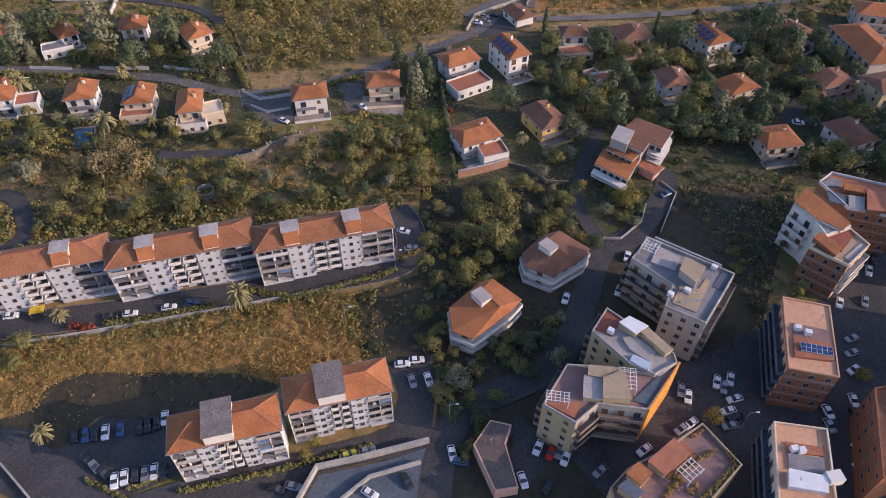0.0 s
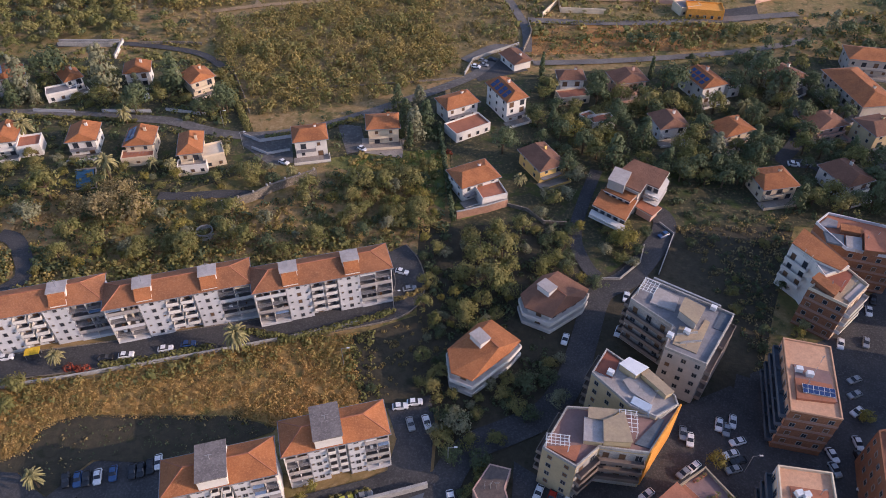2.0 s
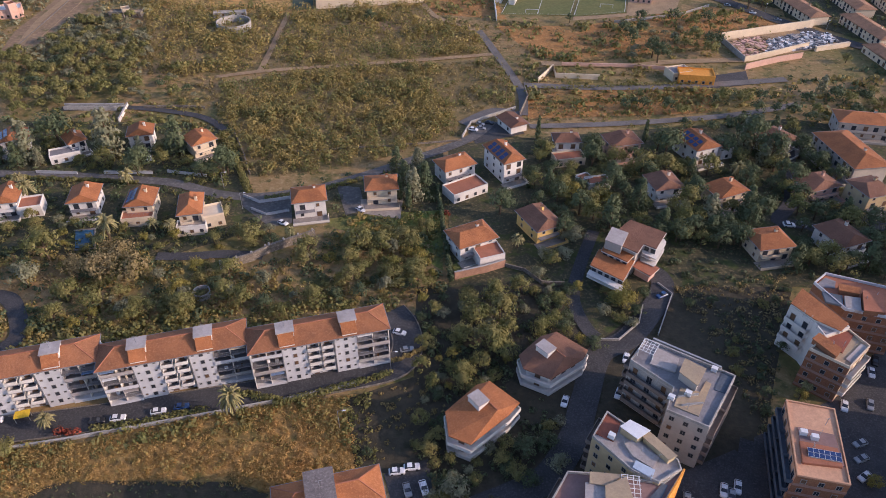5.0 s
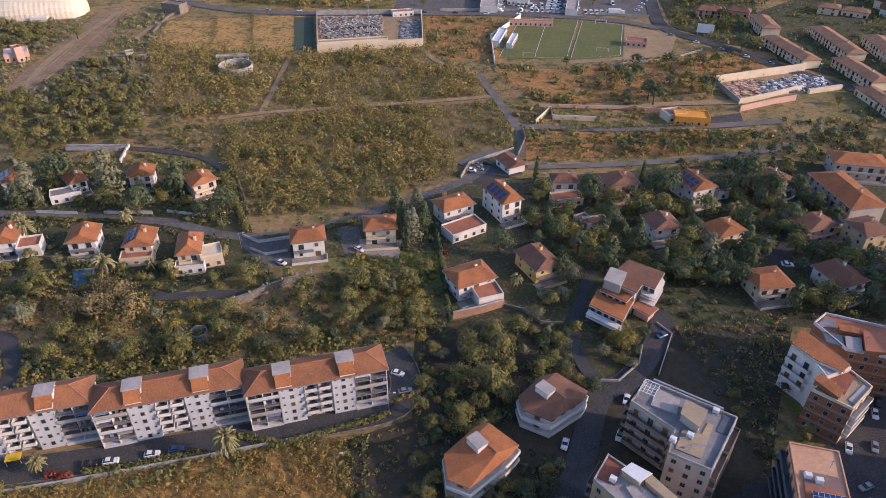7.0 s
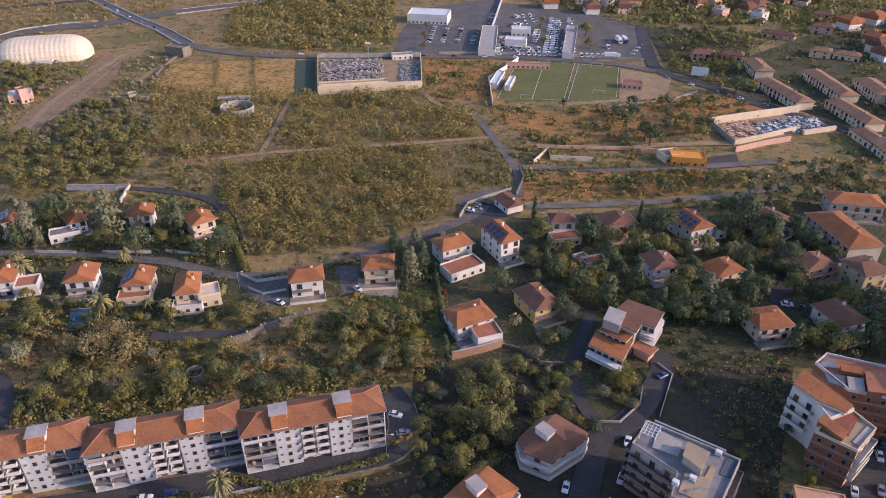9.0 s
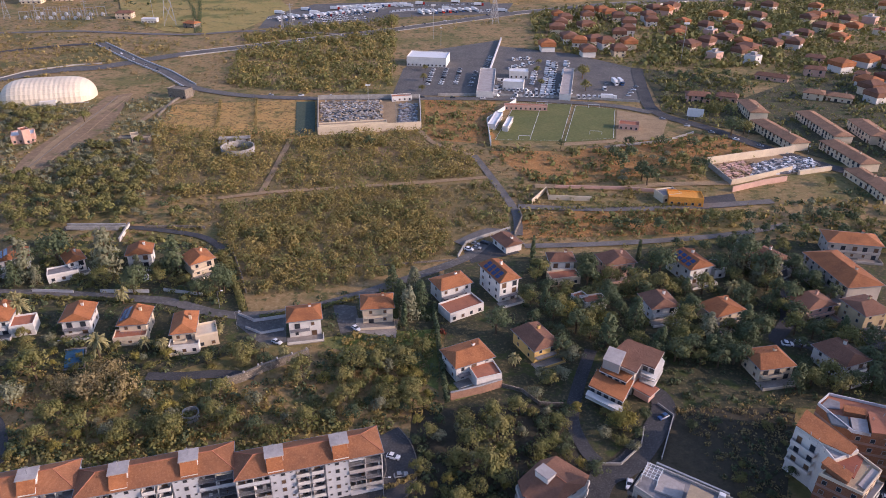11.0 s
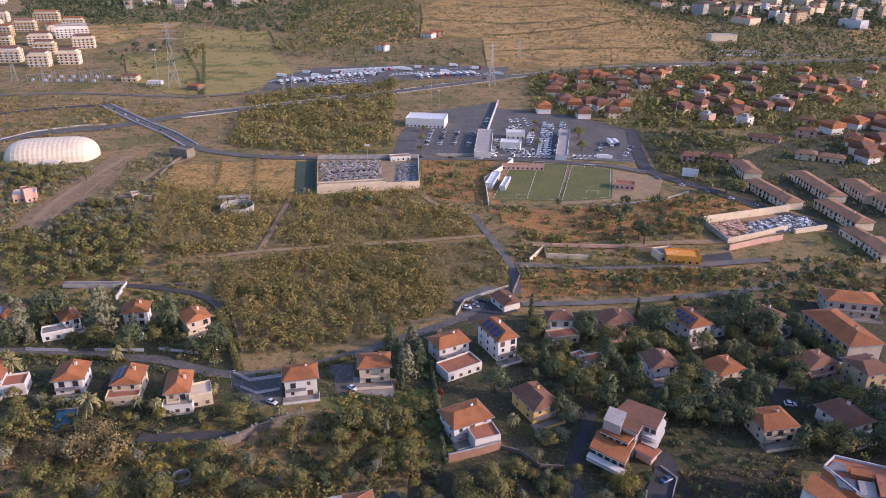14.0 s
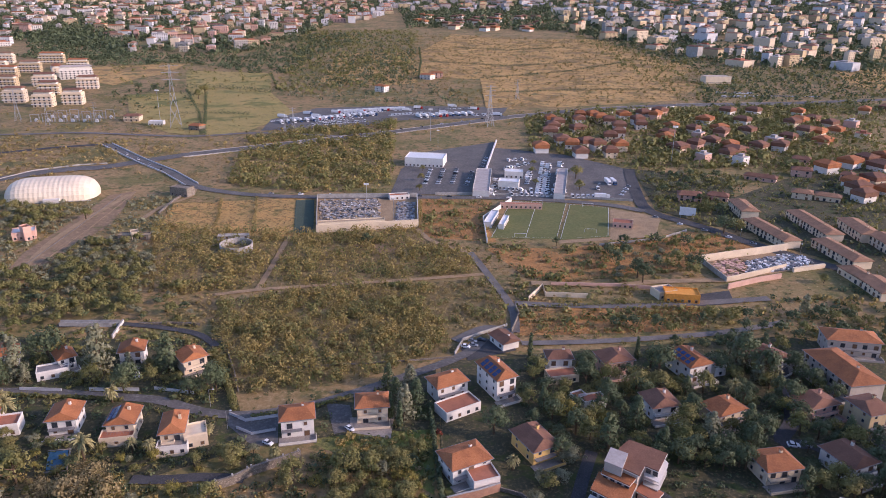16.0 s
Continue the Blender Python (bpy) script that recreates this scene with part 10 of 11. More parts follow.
scrub([(-26.0, 115.0), (-18.0, 117.0), (-14.0, 97.0), (-21.0, 95.0)], 0.5, 1.3, LEAF, 423, "green brambles at the edge of the ochre slope", gap=0.3)
hedge([(-12.9, 127.8), (-3.8, 132.6)], 1.2, 1.4, LEAFSCRUB, "rough hedge at the car park", 267)
REDLEAF = mat("red_blossom", (0.26, 0.045, 0.025), (0.2, 0.06, 0.03), 0.3, 0.8, 0.0, 2.0, vary=0.4, island=True)
hedge([(1.3, 196.9), (2.9, 195.3)], 1.6, 2.2, REDLEAF, "bright red flowering bush", 268)
hedge([(-92.5, 104.2), (-87.3, 104.4)], 1.6, 2.0, REDLEAF, "red leaved shrubs beside parked cars", 269)
scrub([(-122.5, 94.4), (-108.8, 100.3), (-87.0, 101.6), (-65.1, 108.4), (-32.9, 115.1), (-23.4, 116.2), (-18.8, 95.0), (-36.0, 88.0), (-47.1, 90.4), (-73.8, 90.6), (-84.5, 90.7), (-91.4, 87.7), (-92.2, 81.4), (-99.1, 78.2), (-113.4, 76.5)], 2.1, 0.95, LEAFDRY, 270, "dry ochre shrubs and tall grass", gap=0.25, count=24, leaf=0.1)
scrub([(-122.5, 94.4), (-108.8, 100.3), (-87.0, 101.6), (-65.1, 108.4), (-32.9, 115.1), (-23.4, 116.2), (-18.8, 95.0), (-36.0, 88.0), (-47.1, 90.4), (-73.8, 90.6), (-84.5, 90.7), (-91.4, 87.7), (-92.2, 81.4), (-99.1, 78.2), (-113.4, 76.5)], 0.45, 1.3, LEAFGOLD, 271, "olive green shrubs on the slope", gap=0.4, count=24, leaf=0.1)
scrub([(-109.2, 101.1), (-100.8, 101.2), (-94.2, 91.4), (-102.8, 86.7)], 0.25, 1.5, LEAF, 272, "green brambles at the slope's edge", gap=0.3)
scrub([(-23.4, 115.2), (0.9, 128.3), (2.3, 98.4), (-1.8, 93.5), (-19.4, 95.0)], 0.25, 0.8, LEAFSCRUB, 273, "rough grass tufts on the shadow-darkened plot", gap=0.4)
BACKYARD = [(-128.0, 142.0), (-96.0, 143.0), (-57.0, 149.0), (-14.0, 155.0), (-12.0, 140.0), (-50.0, 133.0), (-88.0, 126.5), (-128.0, 116.0)]
scrub(BACKYARD, 0.25, 1.9, LEAF, 404, "green bushes crowding behind the long block", gap=0.2, tall=0.9)
scrub(BACKYARD, 0.16, 1.6, LEAFGOLD, 405, "olive bushes behind the long block", gap=0.3)
scrub(BACKYARD, 0.12, 1.8, LEAFDARK, 406, "dark ivy and brambles behind the long block", gap=0.3)
scrub([(-169.7, 176.4), (-87.8, 175.6), (-54.3, 170.2), (-41.3, 180.4), (-27.8, 194.4), (-0.0, 197.9), (1.8, 154.8), (-14.2, 152.2), (-56.6, 145.8), (-95.6, 139.7), (-123.7, 133.9), (-146.1, 131.6)], 0.14, 1.7, LEAFGOLD, 274, "olive scrub on the terraced slope", gap=0.38)
scrub([(-169.7, 176.4), (-87.8, 175.6), (-54.3, 170.2), (-41.3, 180.4), (-27.8, 194.4), (-0.0, 197.9), (1.8, 154.8), (-14.2, 152.2), (-56.6, 145.8), (-95.6, 139.7), (-123.7, 133.9), (-146.1, 131.6)], 0.12, 1.3, LEAFTAN, 275, "dry ochre scrub on the terraced slope", gap=0.45)
scrub([(-169.7, 176.4), (-87.8, 175.6), (-54.3, 170.2), (-41.3, 180.4), (-27.8, 194.4), (-0.0, 197.9), (1.8, 154.8), (-14.2, 152.2), (-56.6, 145.8), (-95.6, 139.7), (-123.7, 133.9), (-146.1, 131.6)], 0.08, 1.9, LEAFDARK, 276, "dark bramble clumps on the slope", gap=0.42)
scrub([(-169.7, 176.4), (-87.8, 175.6), (-54.3, 170.2), (-41.3, 180.4), (-27.8, 194.4), (-0.0, 197.9), (1.8, 154.8), (-14.2, 152.2), (-56.6, 145.8), (-95.6, 139.7), (-123.7, 133.9), (-146.1, 131.6)], 0.12, 1.8, LEAF, 277, "green bramble thickets", gap=0.45)
scrub([(-6.8, 158.5), (39.0, 161.5), (43.7, 135.1), (20.5, 120.3), (34.0, 109.1), (23.8, 92.1), (1.0, 79.9), (-5.9, 98.4), (-6.7, 124.2), (-15.6, 148.5)], 0.2, 1.5, LEAFDARK, 278, "dark undergrowth in the hollow", gap=0.38)
scrub([(70.2, 161.7), (112.1, 167.4), (91.0, 124.8), (75.9, 95.6), (77.6, 120.7)], 0.14, 1.3, LEAFDARK, 279, "sparse dark undergrowth on bare soil", gap=0.4)
scrub([(70.2, 161.7), (112.1, 167.4), (91.0, 124.8), (75.9, 95.6), (77.6, 120.7)], 0.08, 1.0, LEAFSCRUB, 280, "brown weeds on bare soil", gap=0.4)
scrub([(32.0, 249.0), (144.3, 258.9), (175.7, 237.8), (139.2, 157.0), (106.7, 162.0), (71.4, 159.1), (51.1, 184.1), (27.2, 187.0)], 0.12, 1.5, LEAFDARK, 281, "dark garden shrubs among the villas", gap=0.4)
scrub([(-200.0, 255.6), (-85.1, 256.7), (-67.6, 174.4), (-159.2, 173.7)], 0.16, 1.5, LEAF, 282, "garden shrubs among the villas", gap=0.38)
scrub([(-64.4, 195.7), (2.9, 202.9), (2.8, 186.8), (-27.3, 188.1)], 0.2, 1.0, LEAF, 283, "green garden weeds below villas", gap=0.4)
MEADOW = [(-101.6, 300.1), (-38.6, 320.4), (28.8, 328.3), (34.0, 275.1), (-4.0, 243.9), (-38.2, 225.4), (-71.1, 218.7), (-94.1, 262.1)]
BUSHLAND = [(-100.0, 299.0), (-38.6, 320.4), (-2.0, 323.5), (-6.0, 296.0), (8.0, 272.0), (-6.0, 246.0), (-38.2, 228.0), (-66.0, 224.0), (-92.0, 262.1)]
scrub(BUSHLAND, 0.16, 2.9, LEAFGOLD, 284, "olive yellow bushes crowded over the field", gap=0.3, count=46, leaf=0.072, tall=1.15)
scrub(BUSHLAND, 0.06, 3.3, LEAF, 285, "green shrubs dotted over the field", gap=0.34, count=52, leaf=0.072, tall=1.15)
scrub(MEADOW, 0.07, 2.6, LEAF, 424, "rounded green bushes in drifts over the field", gap=0.5, count=34, leaf=0.11, tall=0.85)
scrub(MEADOW, 0.2, 1.5, LEAFSCRUB, 286, "low olive brown scrub over the field", gap=0.3, count=12, leaf=0.13, tall=0.9)
scrub(MEADOW, 0.16, 0.9, LEAFTAN, 287, "dry tan tufts between the bushes", gap=0.34, count=7, leaf=0.16)
UPLAND = [(-175.2, 410.2), (-71.5, 396.8), (-10.4, 408.8), (24.8, 348.4), (24.1, 336.5), (-36.8, 324.2), (-106.4, 309.1), (-133.5, 308.6)]
scrub(UPLAND, 0.12, 3.1, LEAFGOLD, 288, "olive yellow bushes on the upper field", gap=0.24, count=26, leaf=0.088, tall=1.15)
scrub(UPLAND, 0.07, 3.0, LEAF, 289, "green shrubs on the upper field", gap=0.34, count=26, leaf=0.088, tall=1.15)
scrub(UPLAND, 0.12, 1.3, LEAFTAN, 290, "dry tan tufts on the upper field", gap=0.36, count=6, leaf=0.17)
scrub([(-133.5, 308.6), (-100.9, 309.1), (-82.3, 243.9), (-93.5, 243.8), (-113.3, 267.6)], 0.16, 1.6, LEAFSCRUB, 291, "olive scrub beside the field", gap=0.35, count=8)
scrub([(-10.1, 470.3), (39.5, 467.6), (30.1, 384.2), (75.3, 375.7), (161.8, 407.7), (207.9, 378.6), (145.1, 350.8), (92.1, 322.9), (127.0, 300.0), (121.6, 270.9), (36.9, 264.6), (27.3, 340.4), (-8.3, 393.2)], 0.11, 1.5, LEAFTAN, 292, "dry orange scrub on the strip fields", gap=0.34, count=9, leaf=0.14)
scrub([(-10.1, 470.3), (39.5, 467.6), (30.1, 384.2), (75.3, 375.7), (161.8, 407.7), (207.9, 378.6), (145.1, 350.8), (92.1, 322.9), (127.0, 300.0), (121.6, 270.9), (36.9, 264.6), (27.3, 340.4), (-8.3, 393.2)], 0.08, 2.5, LEAF, 293, "green bushes on the strip fields", gap=0.44, count=10)
scrub([(127.0, 300.0), (233.5, 329.1), (189.4, 256.6), (113.0, 260.5)], 0.05, 2.0, LEAFDARK, 294, "dark bushes below the row houses", gap=0.36)
scrub([(-183.2, 472.1), (-83.9, 472.3), (-73.2, 396.7), (-169.7, 404.9)], 0.08, 1.3, LEAFTAN, 295, "dry tufts on the fallow field", gap=0.34, count=9, leaf=0.14)
scrub([(-292.0, 448.7), (-177.7, 479.4), (-164.0, 389.5), (-136.2, 308.5), (-208.9, 307.3)], 0.08, 2.3, LEAFOLIVE, 296, "grey olive groves and bushes", gap=0.38, count=8)
scrub([(-292.0, 448.7), (-177.7, 479.4), (-164.0, 389.5), (-136.2, 308.5), (-208.9, 307.3)], 0.1, 1.7, LEAFSCRUB, 297, "olive brown scrub between groves", gap=0.36, count=7)
scrub([(-184.0, 677.9), (-129.1, 748.4), (-46.9, 799.9), (-33.3, 491.3), (-86.2, 486.6), (-155.3, 499.7)], 0.032, 4.8, LEAF, 298, "dense green orchard of round trees", gap=0.05, tall=0.85, count=22, leaf=0.11)
scrub([(-184.0, 677.9), (-129.1, 748.4), (-46.9, 799.9), (-33.3, 491.3), (-86.2, 486.6), (-155.3, 499.7)], 0.022, 4.4, LEAFGOLD, 407, "olive green orchard trees", gap=0.05, tall=0.85, count=22, leaf=0.11)
scrub([(179.9, 586.6), (243.7, 550.2), (365.8, 662.7), (422.8, 640.4), (270.3, 389.6), (291.8, 517.2), (229.7, 515.2), (179.0, 397.6), (150.9, 454.7)], 0.045, 2.8, LEAF, 299, "green woods and gardens round the houses", gap=0.34, tall=0.9, count=9)
scrub([(106.8, 837.3), (492.0, 896.9), (319.5, 571.7), (79.2, 563.1)], 0.05, 4.4, LEAF, 300, "garden trees between the villas", gap=0.36, tall=1.0, count=9)
scrub([(-420.2, 667.1), (-308.3, 659.0), (-219.5, 603.0), (-133.6, 646.4), (-143.7, 503.2), (-176.1, 486.8), (-270.0, 550.4), (-320.6, 497.5)], 0.045, 2.0, LEAFTAN, 301, "dry scrub along the motorway", gap=0.34, count=9, leaf=0.14)
scrub([(-787.8, 1298.7), (-607.7, 1376.3), (-359.7, 1331.8), (-304.5, 1707.3), (-168.8, 1746.0), (-189.0, 1472.4), (-225.5, 1342.1), (-231.2, 1152.0), (-258.4, 1110.1), (-433.1, 1239.4), (-557.4, 1191.1)], 0.02, 4.4, LEAFDARK, 302, "dark woods below the town", gap=0.3, tall=0.9, count=10)
scrub([(-46.8, 1758.3), (375.0, 1677.7), (439.6, 1184.1), (353.7, 938.9), (60.4, 853.9), (-44.3, 1044.5)], 0.006, 3.0, LEAFSCRUB, 303, "bushes scattered on the straw hill", gap=0.42, tall=0.9, count=8)
scrub([(353.8, 2019.9), (528.9, 1266.7), (763.2, 1205.2), (556.7, 861.2), (328.8, 868.4), (439.6, 1184.1), (362.9, 1620.8)], 0.014, 4.0, LEAFDARK, 304, "dark trees round the far town", gap=0.34, tall=0.9, count=9)
scrub([(-1602.6, 2707.7), (-171.9, 2994.9), (-299.3, 1798.4), (-363.6, 1347.1), (-607.7, 1376.3), (-935.7, 1554.5)], 0.011, 8.5, LEAFDARK, 305, "trees between far town houses", gap=0.36, tall=0.9, count=8)
scrub([(-171.9, 2994.9), (2071.7, 3393.9), (763.2, 1205.2), (528.9, 1266.7), (414.9, 1625.5), (298.1, 1861.3), (-79.9, 1893.1)], 0.009, 9.0, LEAFDARK, 306, "trees between far town houses", gap=0.36, tall=0.9, count=8)
scrub([(-444.7, 972.9), (-338.2, 1002.6), (-278.5, 816.6), (-390.9, 848.5)], 0.01, 3.0, LEAFDARK, 307, "trees by the substation", gap=0.4)
scrub([(-248.5, 688.7), (86.3, 836.2), (313.2, 907.5), (350.6, 930.3), (147.3, 795.9), (-40.3, 684.4), (-131.7, 636.6), (-139.5, 503.3)], 0.01, 2.6, LEAFSCRUB, 308, "bushes along the motorway banks", gap=0.36, tall=0.9, count=9)
scrub([(-186.5, 269.2), (-162.8, 275.0), (-109.1, 284.2), (-84.5, 243.9), (-146.7, 243.1), (-171.0, 242.8)], 0.14, 1.7, LEAF, 309, "garden thickets behind the villas", gap=0.38)
scrub([(40.3, 329.8), (132.7, 324.1), (164.5, 298.5), (114.1, 264.4), (36.6, 263.5)], 0.06, 1.6, LEAFGOLD, 310, "rough scrub on the terraces", gap=0.36, count=16, leaf=0.13)
scrub([(36.2, 285.1), (164.5, 298.5), (200.1, 281.4), (189.0, 260.1), (36.1, 258.5)], 0.07, 1.9, LEAF, 311, "green bushes along the lane", gap=0.38, count=18, leaf=0.13)
hedge([(-173.5, 410.2), (-154.3, 357.3), (-136.8, 308.5)], 2.2, 1.8, LEAFSCRUB, "wild hedge of scrub along a field edge", 312, step=2.0)
hedge([(-150.1, 470.3), (-141.0, 434.1), (-136.4, 409.0)], 2.2, 1.8, LEAFSCRUB, "wild hedge of scrub along a field edge", 313, step=2.0)
hedge([(-126.0, 473.8), (-112.1, 409.6)], 2.2, 1.8, LEAFSCRUB, "wild hedge of scrub along a field edge", 314, step=2.0)
hedge([(-147.4, 389.9), (-141.2, 345.1), (-128.1, 308.7)], 2.2, 1.8, LEAFSCRUB, "wild hedge of scrub along a field edge", 315, step=2.0)
hedge([(-10.1, 468.9), (-9.7, 408.9)], 2.2, 1.8, LEAFSCRUB, "wild hedge of scrub along a field edge", 316, step=2.0)
hedge([(-45.4, 303.5), (-41.7, 285.2)], 2.2, 1.8, LEAFSCRUB, "wild hedge of scrub along a field edge", 317, step=2.0)
hedge([(66.8, 326.1), (97.7, 334.1), (139.7, 344.2)], 2.2, 1.8, LEAFSCRUB, "wild hedge of scrub along a field edge", 318, step=2.0)
hedge([(45.6, 295.6), (83.7, 299.3), (125.2, 302.5)], 2.2, 1.8, LEAF, "wild hedge of scrub along a field edge", 319, step=2.0)
hedge([(41.2, 280.7), (80.2, 284.2), (122.6, 287.7)], 2.2, 1.8, LEAF, "wild hedge of scrub along a field edge", 320, step=2.0)
hedge([(-29.0, 1097.3), (-29.0, 1282.5), (-37.1, 1485.3)], 4.0, 3.2, LEAFDARK, "dark hedge of trees along a far field", 321, step=2.0)
hedge([(-346.1, 978.7), (-277.2, 816.6), (-233.6, 689.4)], 4.0, 3.2, LEAFDARK, "dark hedge of trees along a far field", 322, step=2.0)
hedge([(-312.5, 957.9), (-230.8, 689.5)], 4.0, 3.2, LEAFDARK, "dark hedge of trees along a far field", 323, step=2.0)
hedge([(-258.4, 1110.1), (-210.5, 963.9)], 4.0, 3.2, LEAFDARK, "dark hedge of trees along a far field", 324, step=2.0)
hedge([(-539.3, 1192.4), (-430.9, 1232.8)], 4.0, 3.2, LEAFDARK, "dark hedge of trees along a far field", 325, step=2.0)
hedge([(67.4, 1103.3), (212.6, 1181.3), (334.3, 1294.5)], 4.0, 3.2, LEAFDARK, "dark hedge of trees along a far field", 326, step=2.0)
hedge([(30.5, 1491.0), (144.2, 1454.8), (268.1, 1511.1)], 4.0, 3.2, LEAFDARK, "dark hedge of trees along a far field", 327, step=2.0)
hedge([(-13.8, 1283.6), (124.0, 1238.6), (251.1, 1288.6)], 4.0, 3.2, LEAFDARK, "dark hedge of trees along a far field", 328, step=2.0)
hedge([(84.2, 980.8), (224.6, 1012.0), (332.3, 1018.2)], 4.0, 3.2, LEAFDARK, "dark hedge of trees along a far field", 329, step=2.0)
hedge([(-300.0, 800.0), (-262.0, 812.0), (-215.0, 806.0)], 5.0, 4.0, LEAFDARK, "dark hedge of trees along a far field", 411, step=2.0)
hedge([(-395.0, 985.0), (-330.0, 1000.0), (-262.0, 985.0), (-225.0, 965.0)], 8.0, 6.0, LEAFDARK, "tall dark trees along a far field", 412, step=3.0)
hedge([(-440.0, 905.0), (-400.0, 900.0), (-350.0, 930.0)], 8.0, 6.0, LEAF, "green trees along a far field", 413, step=3.0)
scrub([(-326.7, 1795.6), (-48.6, 1824.8), (-45.3, 1069.9), (-161.2, 944.5), (-230.7, 985.5)], 0.012, 4.5, LEAF, 330, "green woods and terraces below the town", gap=0.34, tall=0.9, count=9)
scrub([(315.9, 1795.1), (551.9, 1324.7), (782.7, 1237.8), (556.7, 861.2), (328.6, 888.1)], 0.01, 4.2, LEAF, 331, "green trees round the far town", gap=0.38, tall=0.9, count=8)
scrub([(-428.0, 680.3), (-395.7, 681.8), (-239.5, 662.1), (-219.5, 603.0), (-268.8, 558.0), (-325.2, 505.3)], 0.05, 2.4, LEAFSCRUB, 332, "olive scrub on the motorway banks", gap=0.34, count=8)
scrub([(258.8, 845.4), (492.0, 896.9), (581.1, 901.7), (382.5, 574.0), (280.5, 570.3), (184.9, 586.8)], 0.03, 4.4, LEAF, 333, "garden trees round the town houses", gap=0.38, tall=1.0, count=8)
scrub([(225.2, 515.1), (382.5, 574.0), (243.0, 344.6), (216.5, 369.6), (180.4, 392.5)], 0.02, 2.4, LEAFDARK, 334, "gardens between the row houses", gap=0.4, tall=1.0, count=8)
scrub([(-204.6, 264.8), (-88.4, 261.2), (-66.7, 207.4), (0.9, 240.3), (2.9, 199.5), (-27.9, 196.0), (-57.6, 189.4), (-87.0, 172.8), (-158.5, 172.2)], 0.06, 2.0, LEAFDARK, 335, "dark garden bushes round the villas", gap=0.38)
scrub([(-522.3, 841.1), (-390.9, 848.5), (-338.7, 956.4), (-237.4, 689.2), (-436.0, 694.0)], 0.012, 2.4, LEAFSCRUB, 336, "rough scrub round the substation", gap=0.36, count=8)
scrub([(-575.0, 1209.2), (-433.1, 1239.4), (-264.5, 1138.1), (-225.7, 963.0), (-330.8, 979.6), (-480.4, 1018.2)], 0.005, 3.2, LEAF, 337, "bushes on the far meadow edges", gap=0.42, count=9, tall=0.9)
scrub([(-416.1, 1188.2), (-264.5, 1138.1), (-167.8, 822.6), (-193.3, 714.3), (-227.4, 684.1)], 0.004, 1.8, LEAFSCRUB, 338, "tufts on the green meadow", gap=0.4, count=8)
scrub([(-46.2, 1733.0), (370.1, 1654.5), (439.6, 1184.1), (322.7, 937.2), (60.4, 853.9), (-44.3, 1044.5)], 0.02, 2.0, LEAFSCRUB, 339, "rough bushes along the terraces of the straw hill", gap=0.3, rows=16.0, count=6)
scrub([(-176.1, 1036.6), (-189.0, 1385.1), (-43.9, 1439.4), (-32.1, 1055.3), (-68.5, 1033.2)], 0.02, 3.4, LEAFDARK, 340, "rows of trees along old terraces", gap=0.3, rows=22.0, tall=0.9, count=8)
scrub([(-937.2, 1668.2), (-860.5, 1779.6), (-572.1, 1354.6), (-557.6, 1257.9), (-690.3, 1306.3), (-739.2, 1302.5)], 0.02, 5.0, LEAFDARK, 341, "dark wood below the town", gap=0.22, tall=0.9, count=9)
scrub([(71.4, 159.1), (107.6, 164.6), (89.5, 124.8), (74.5, 95.6), (77.6, 120.7)], 0.3, 1.2, LEAFBROWN, 342, "brown bare brambles over the hollow", gap=0.3, count=7)
scrub([(-205.9, 941.9), (-231.2, 1152.0), (-196.9, 1444.5), (-166.4, 1721.0), (-52.9, 1732.3), (-29.3, 1045.4), (14.1, 1048.0), (60.4, 853.9), (-93.3, 873.0)], 0.012, 3.2, LEAFOLIVE, 343, "grey-green trees along the terraces", gap=0.36, rows=26.0, tall=0.9, count=8)
scrub([(-205.9, 941.9), (-231.2, 1152.0), (-196.9, 1444.5), (-166.4, 1721.0), (-52.9, 1732.3), (-29.3, 1045.4), (14.1, 1048.0), (60.4, 853.9), (-93.3, 873.0)], 0.009, 3.4, LEAFDARK, 344, "dark clumps of trees on the terraces", gap=0.44, tall=0.9, count=8)
scrub([(-205.9, 941.9), (-231.2, 1152.0), (-196.9, 1444.5), (-166.4, 1721.0), (-52.9, 1732.3), (-29.3, 1045.4), (14.1, 1048.0), (60.4, 853.9), (-93.3, 873.0)], 0.012, 2.4, LEAFSCRUB, 345, "brown scrub along the terraces", gap=0.36, rows=19.0, count=6)
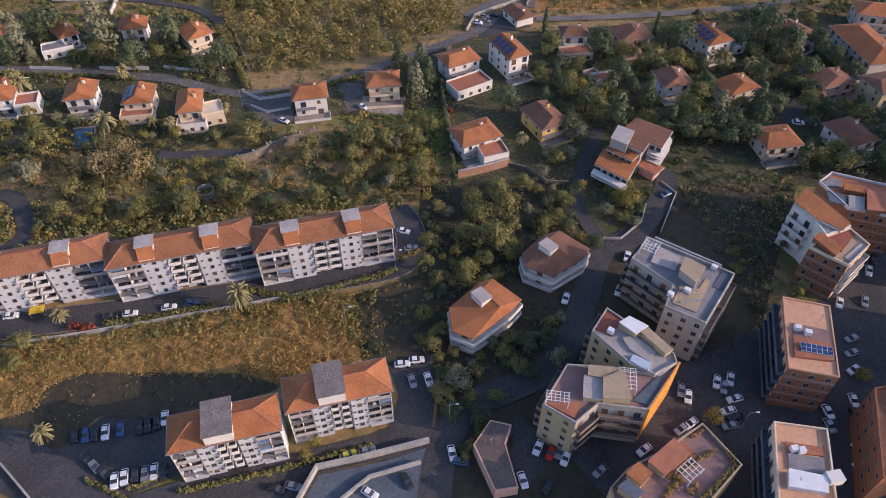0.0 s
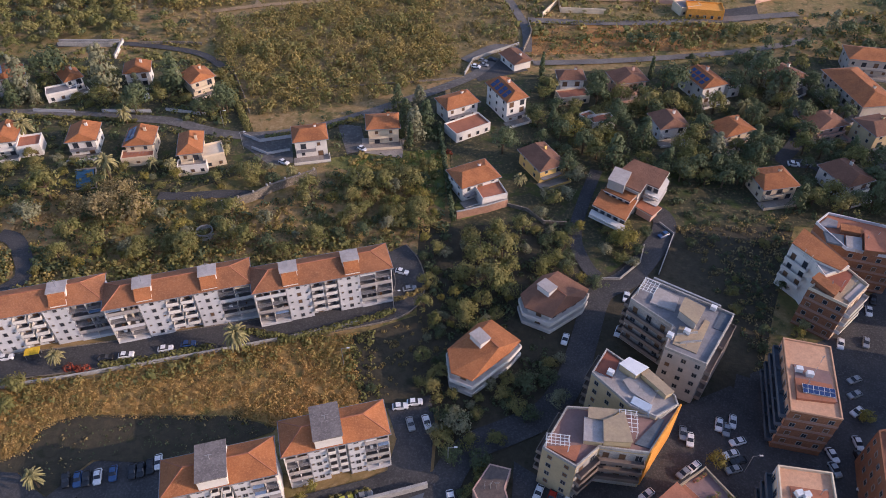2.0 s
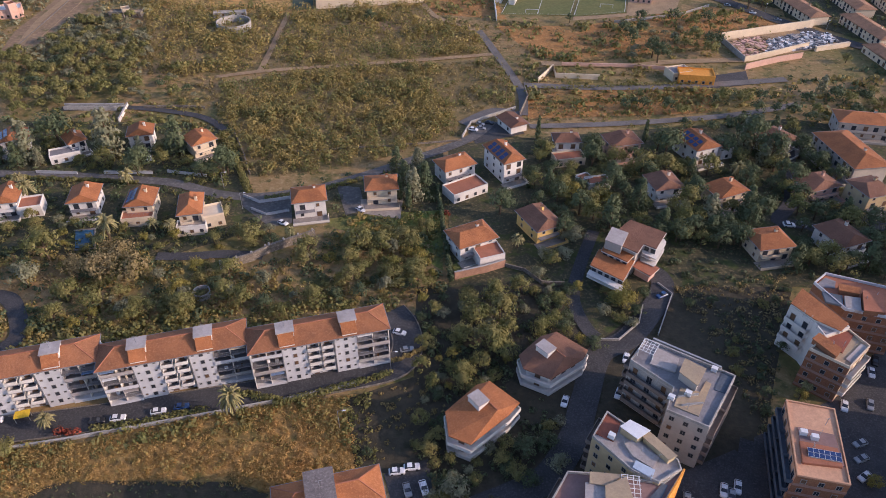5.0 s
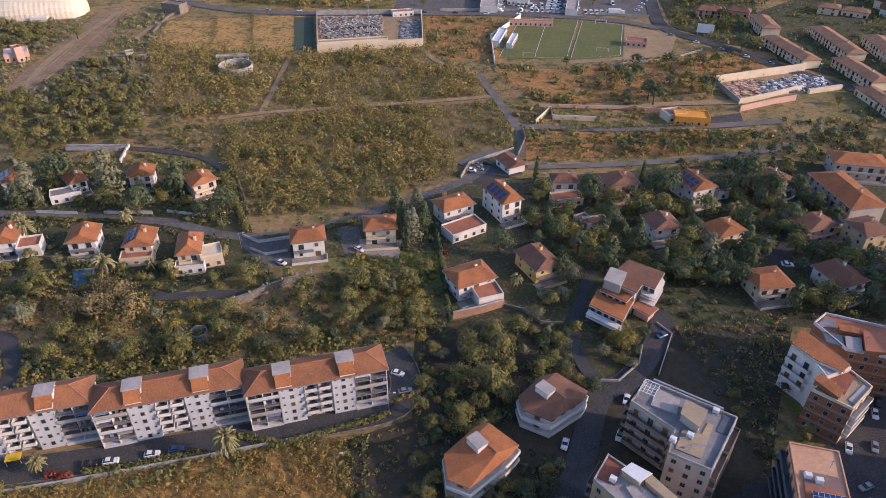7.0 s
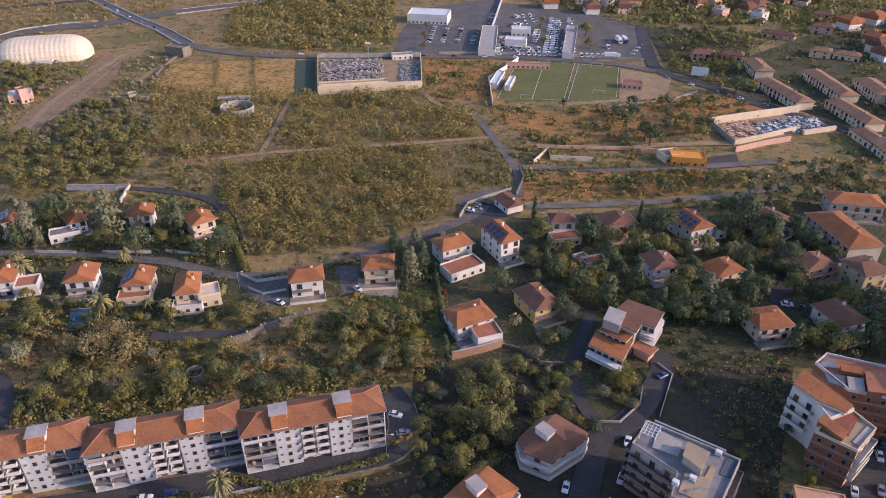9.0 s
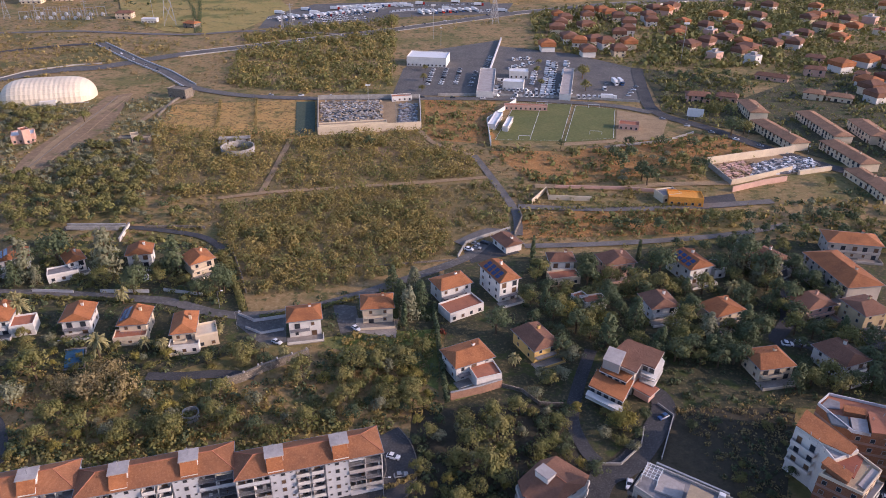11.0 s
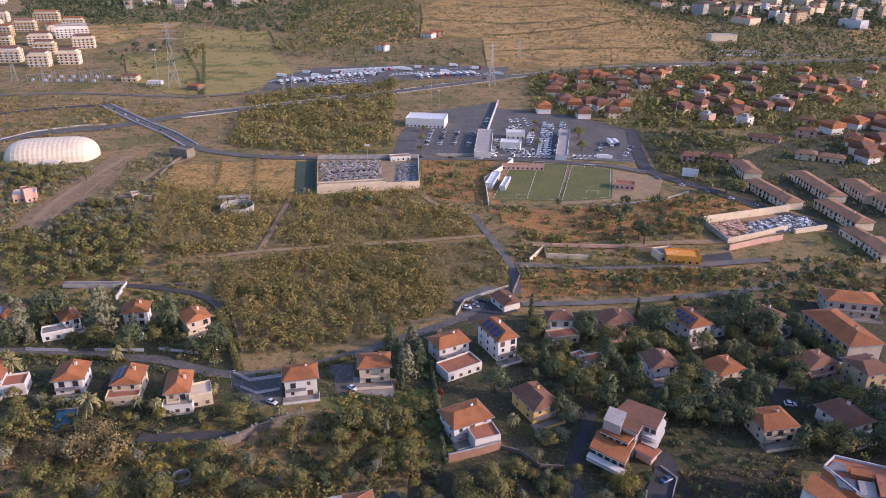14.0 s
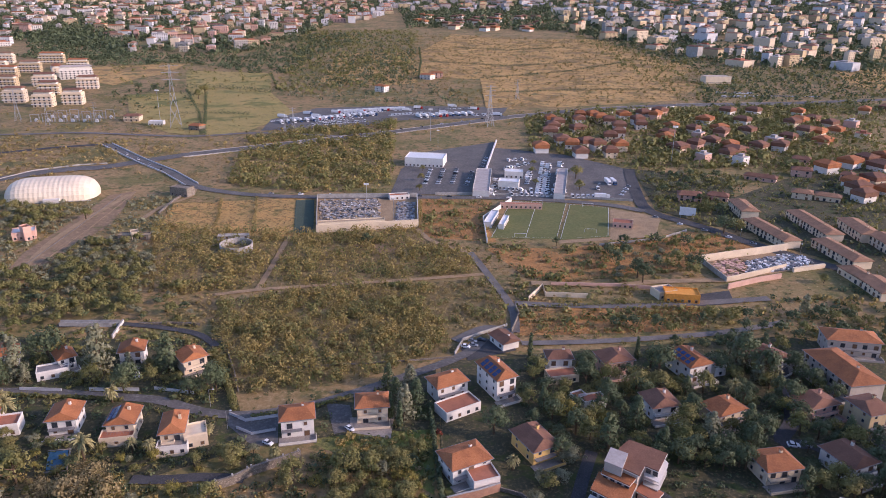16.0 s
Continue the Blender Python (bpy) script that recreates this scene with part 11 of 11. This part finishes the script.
# Dark tufts deepen the shadow painted on the bank.
scrub([(-99.2, 78.7), (-92.9, 81.7), (-92.1, 88.1), (-84.8, 91.4), (-74.0, 91.3), (-47.2, 91.2), (-38.6, 87.8), (-58.9, 79.6), (-74.3, 79.8), (-83.7, 74.6), (-90.5, 75.9)], 0.5, 0.7, LEAFDARK, 346, "dark green grass filling the bank's painted shadow", gap=0.3, count=8, leaf=0.16)
scrub([(-99.2, 78.7), (-92.9, 81.7), (-92.1, 88.1), (-84.8, 91.4), (-74.0, 91.3), (-47.2, 91.2), (-38.6, 87.8), (-58.9, 79.6), (-74.3, 79.8), (-83.7, 74.6), (-90.5, 75.9)], 0.2, 0.8, LEAFBROWN, 347, "brown weeds on the shadow-darkened bank", gap=0.36, count=8, leaf=0.16)
tree("pine", 77.7, 181.5, 1.24, 348)
tree("pine", 83.7, 183.9, 1.35, 349)
tree("pine", 94.0, 183.5, 1.19, 355)
tree("pine", 98.1, 179.1, 1.18, 356)
tree("bushy", 50.7, 150.9, 0.89, 360)
tree("bushy", 55.1, 152.2, 0.95, 361)
tree("bushy", 57.4, 147.0, 0.82, 362)
tree("bushy", 51.6, 144.4, 0.87, 363)
tree("bushy", 60.9, 155.3, 0.73, 364)
tree("bushy", 50.0, 155.8, 0.73, 365)
tree("olive", 47.5, 147.0, 0.94, 366)
tree("olive", 54.6, 141.9, 0.86, 367)
scrub([(164.7, 566.1), (233.3, 535.5), (217.2, 484.1), (196.9, 403.2), (170.9, 423.4), (150.1, 452.1)], 0.05, 2.6, LEAF, 368, "green thickets below the town houses", gap=0.36, tall=0.8, count=9)
scrub([(83.4, 322.8), (142.2, 342.7), (143.3, 300.2), (224.8, 314.8), (195.6, 266.7), (117.2, 265.7), (85.6, 296.2)], 0.05, 2.2, LEAFGOLD, 369, "olive yellow bushes on the strip fields", gap=0.36, count=9)
scrub([(225.5, 484.4), (314.5, 562.0), (382.5, 574.0), (233.5, 329.1), (228.9, 356.7), (199.7, 390.0)], 0.04, 2.0, LEAF, 370, "garden bushes between the row houses", gap=0.36, tall=0.9, count=9)
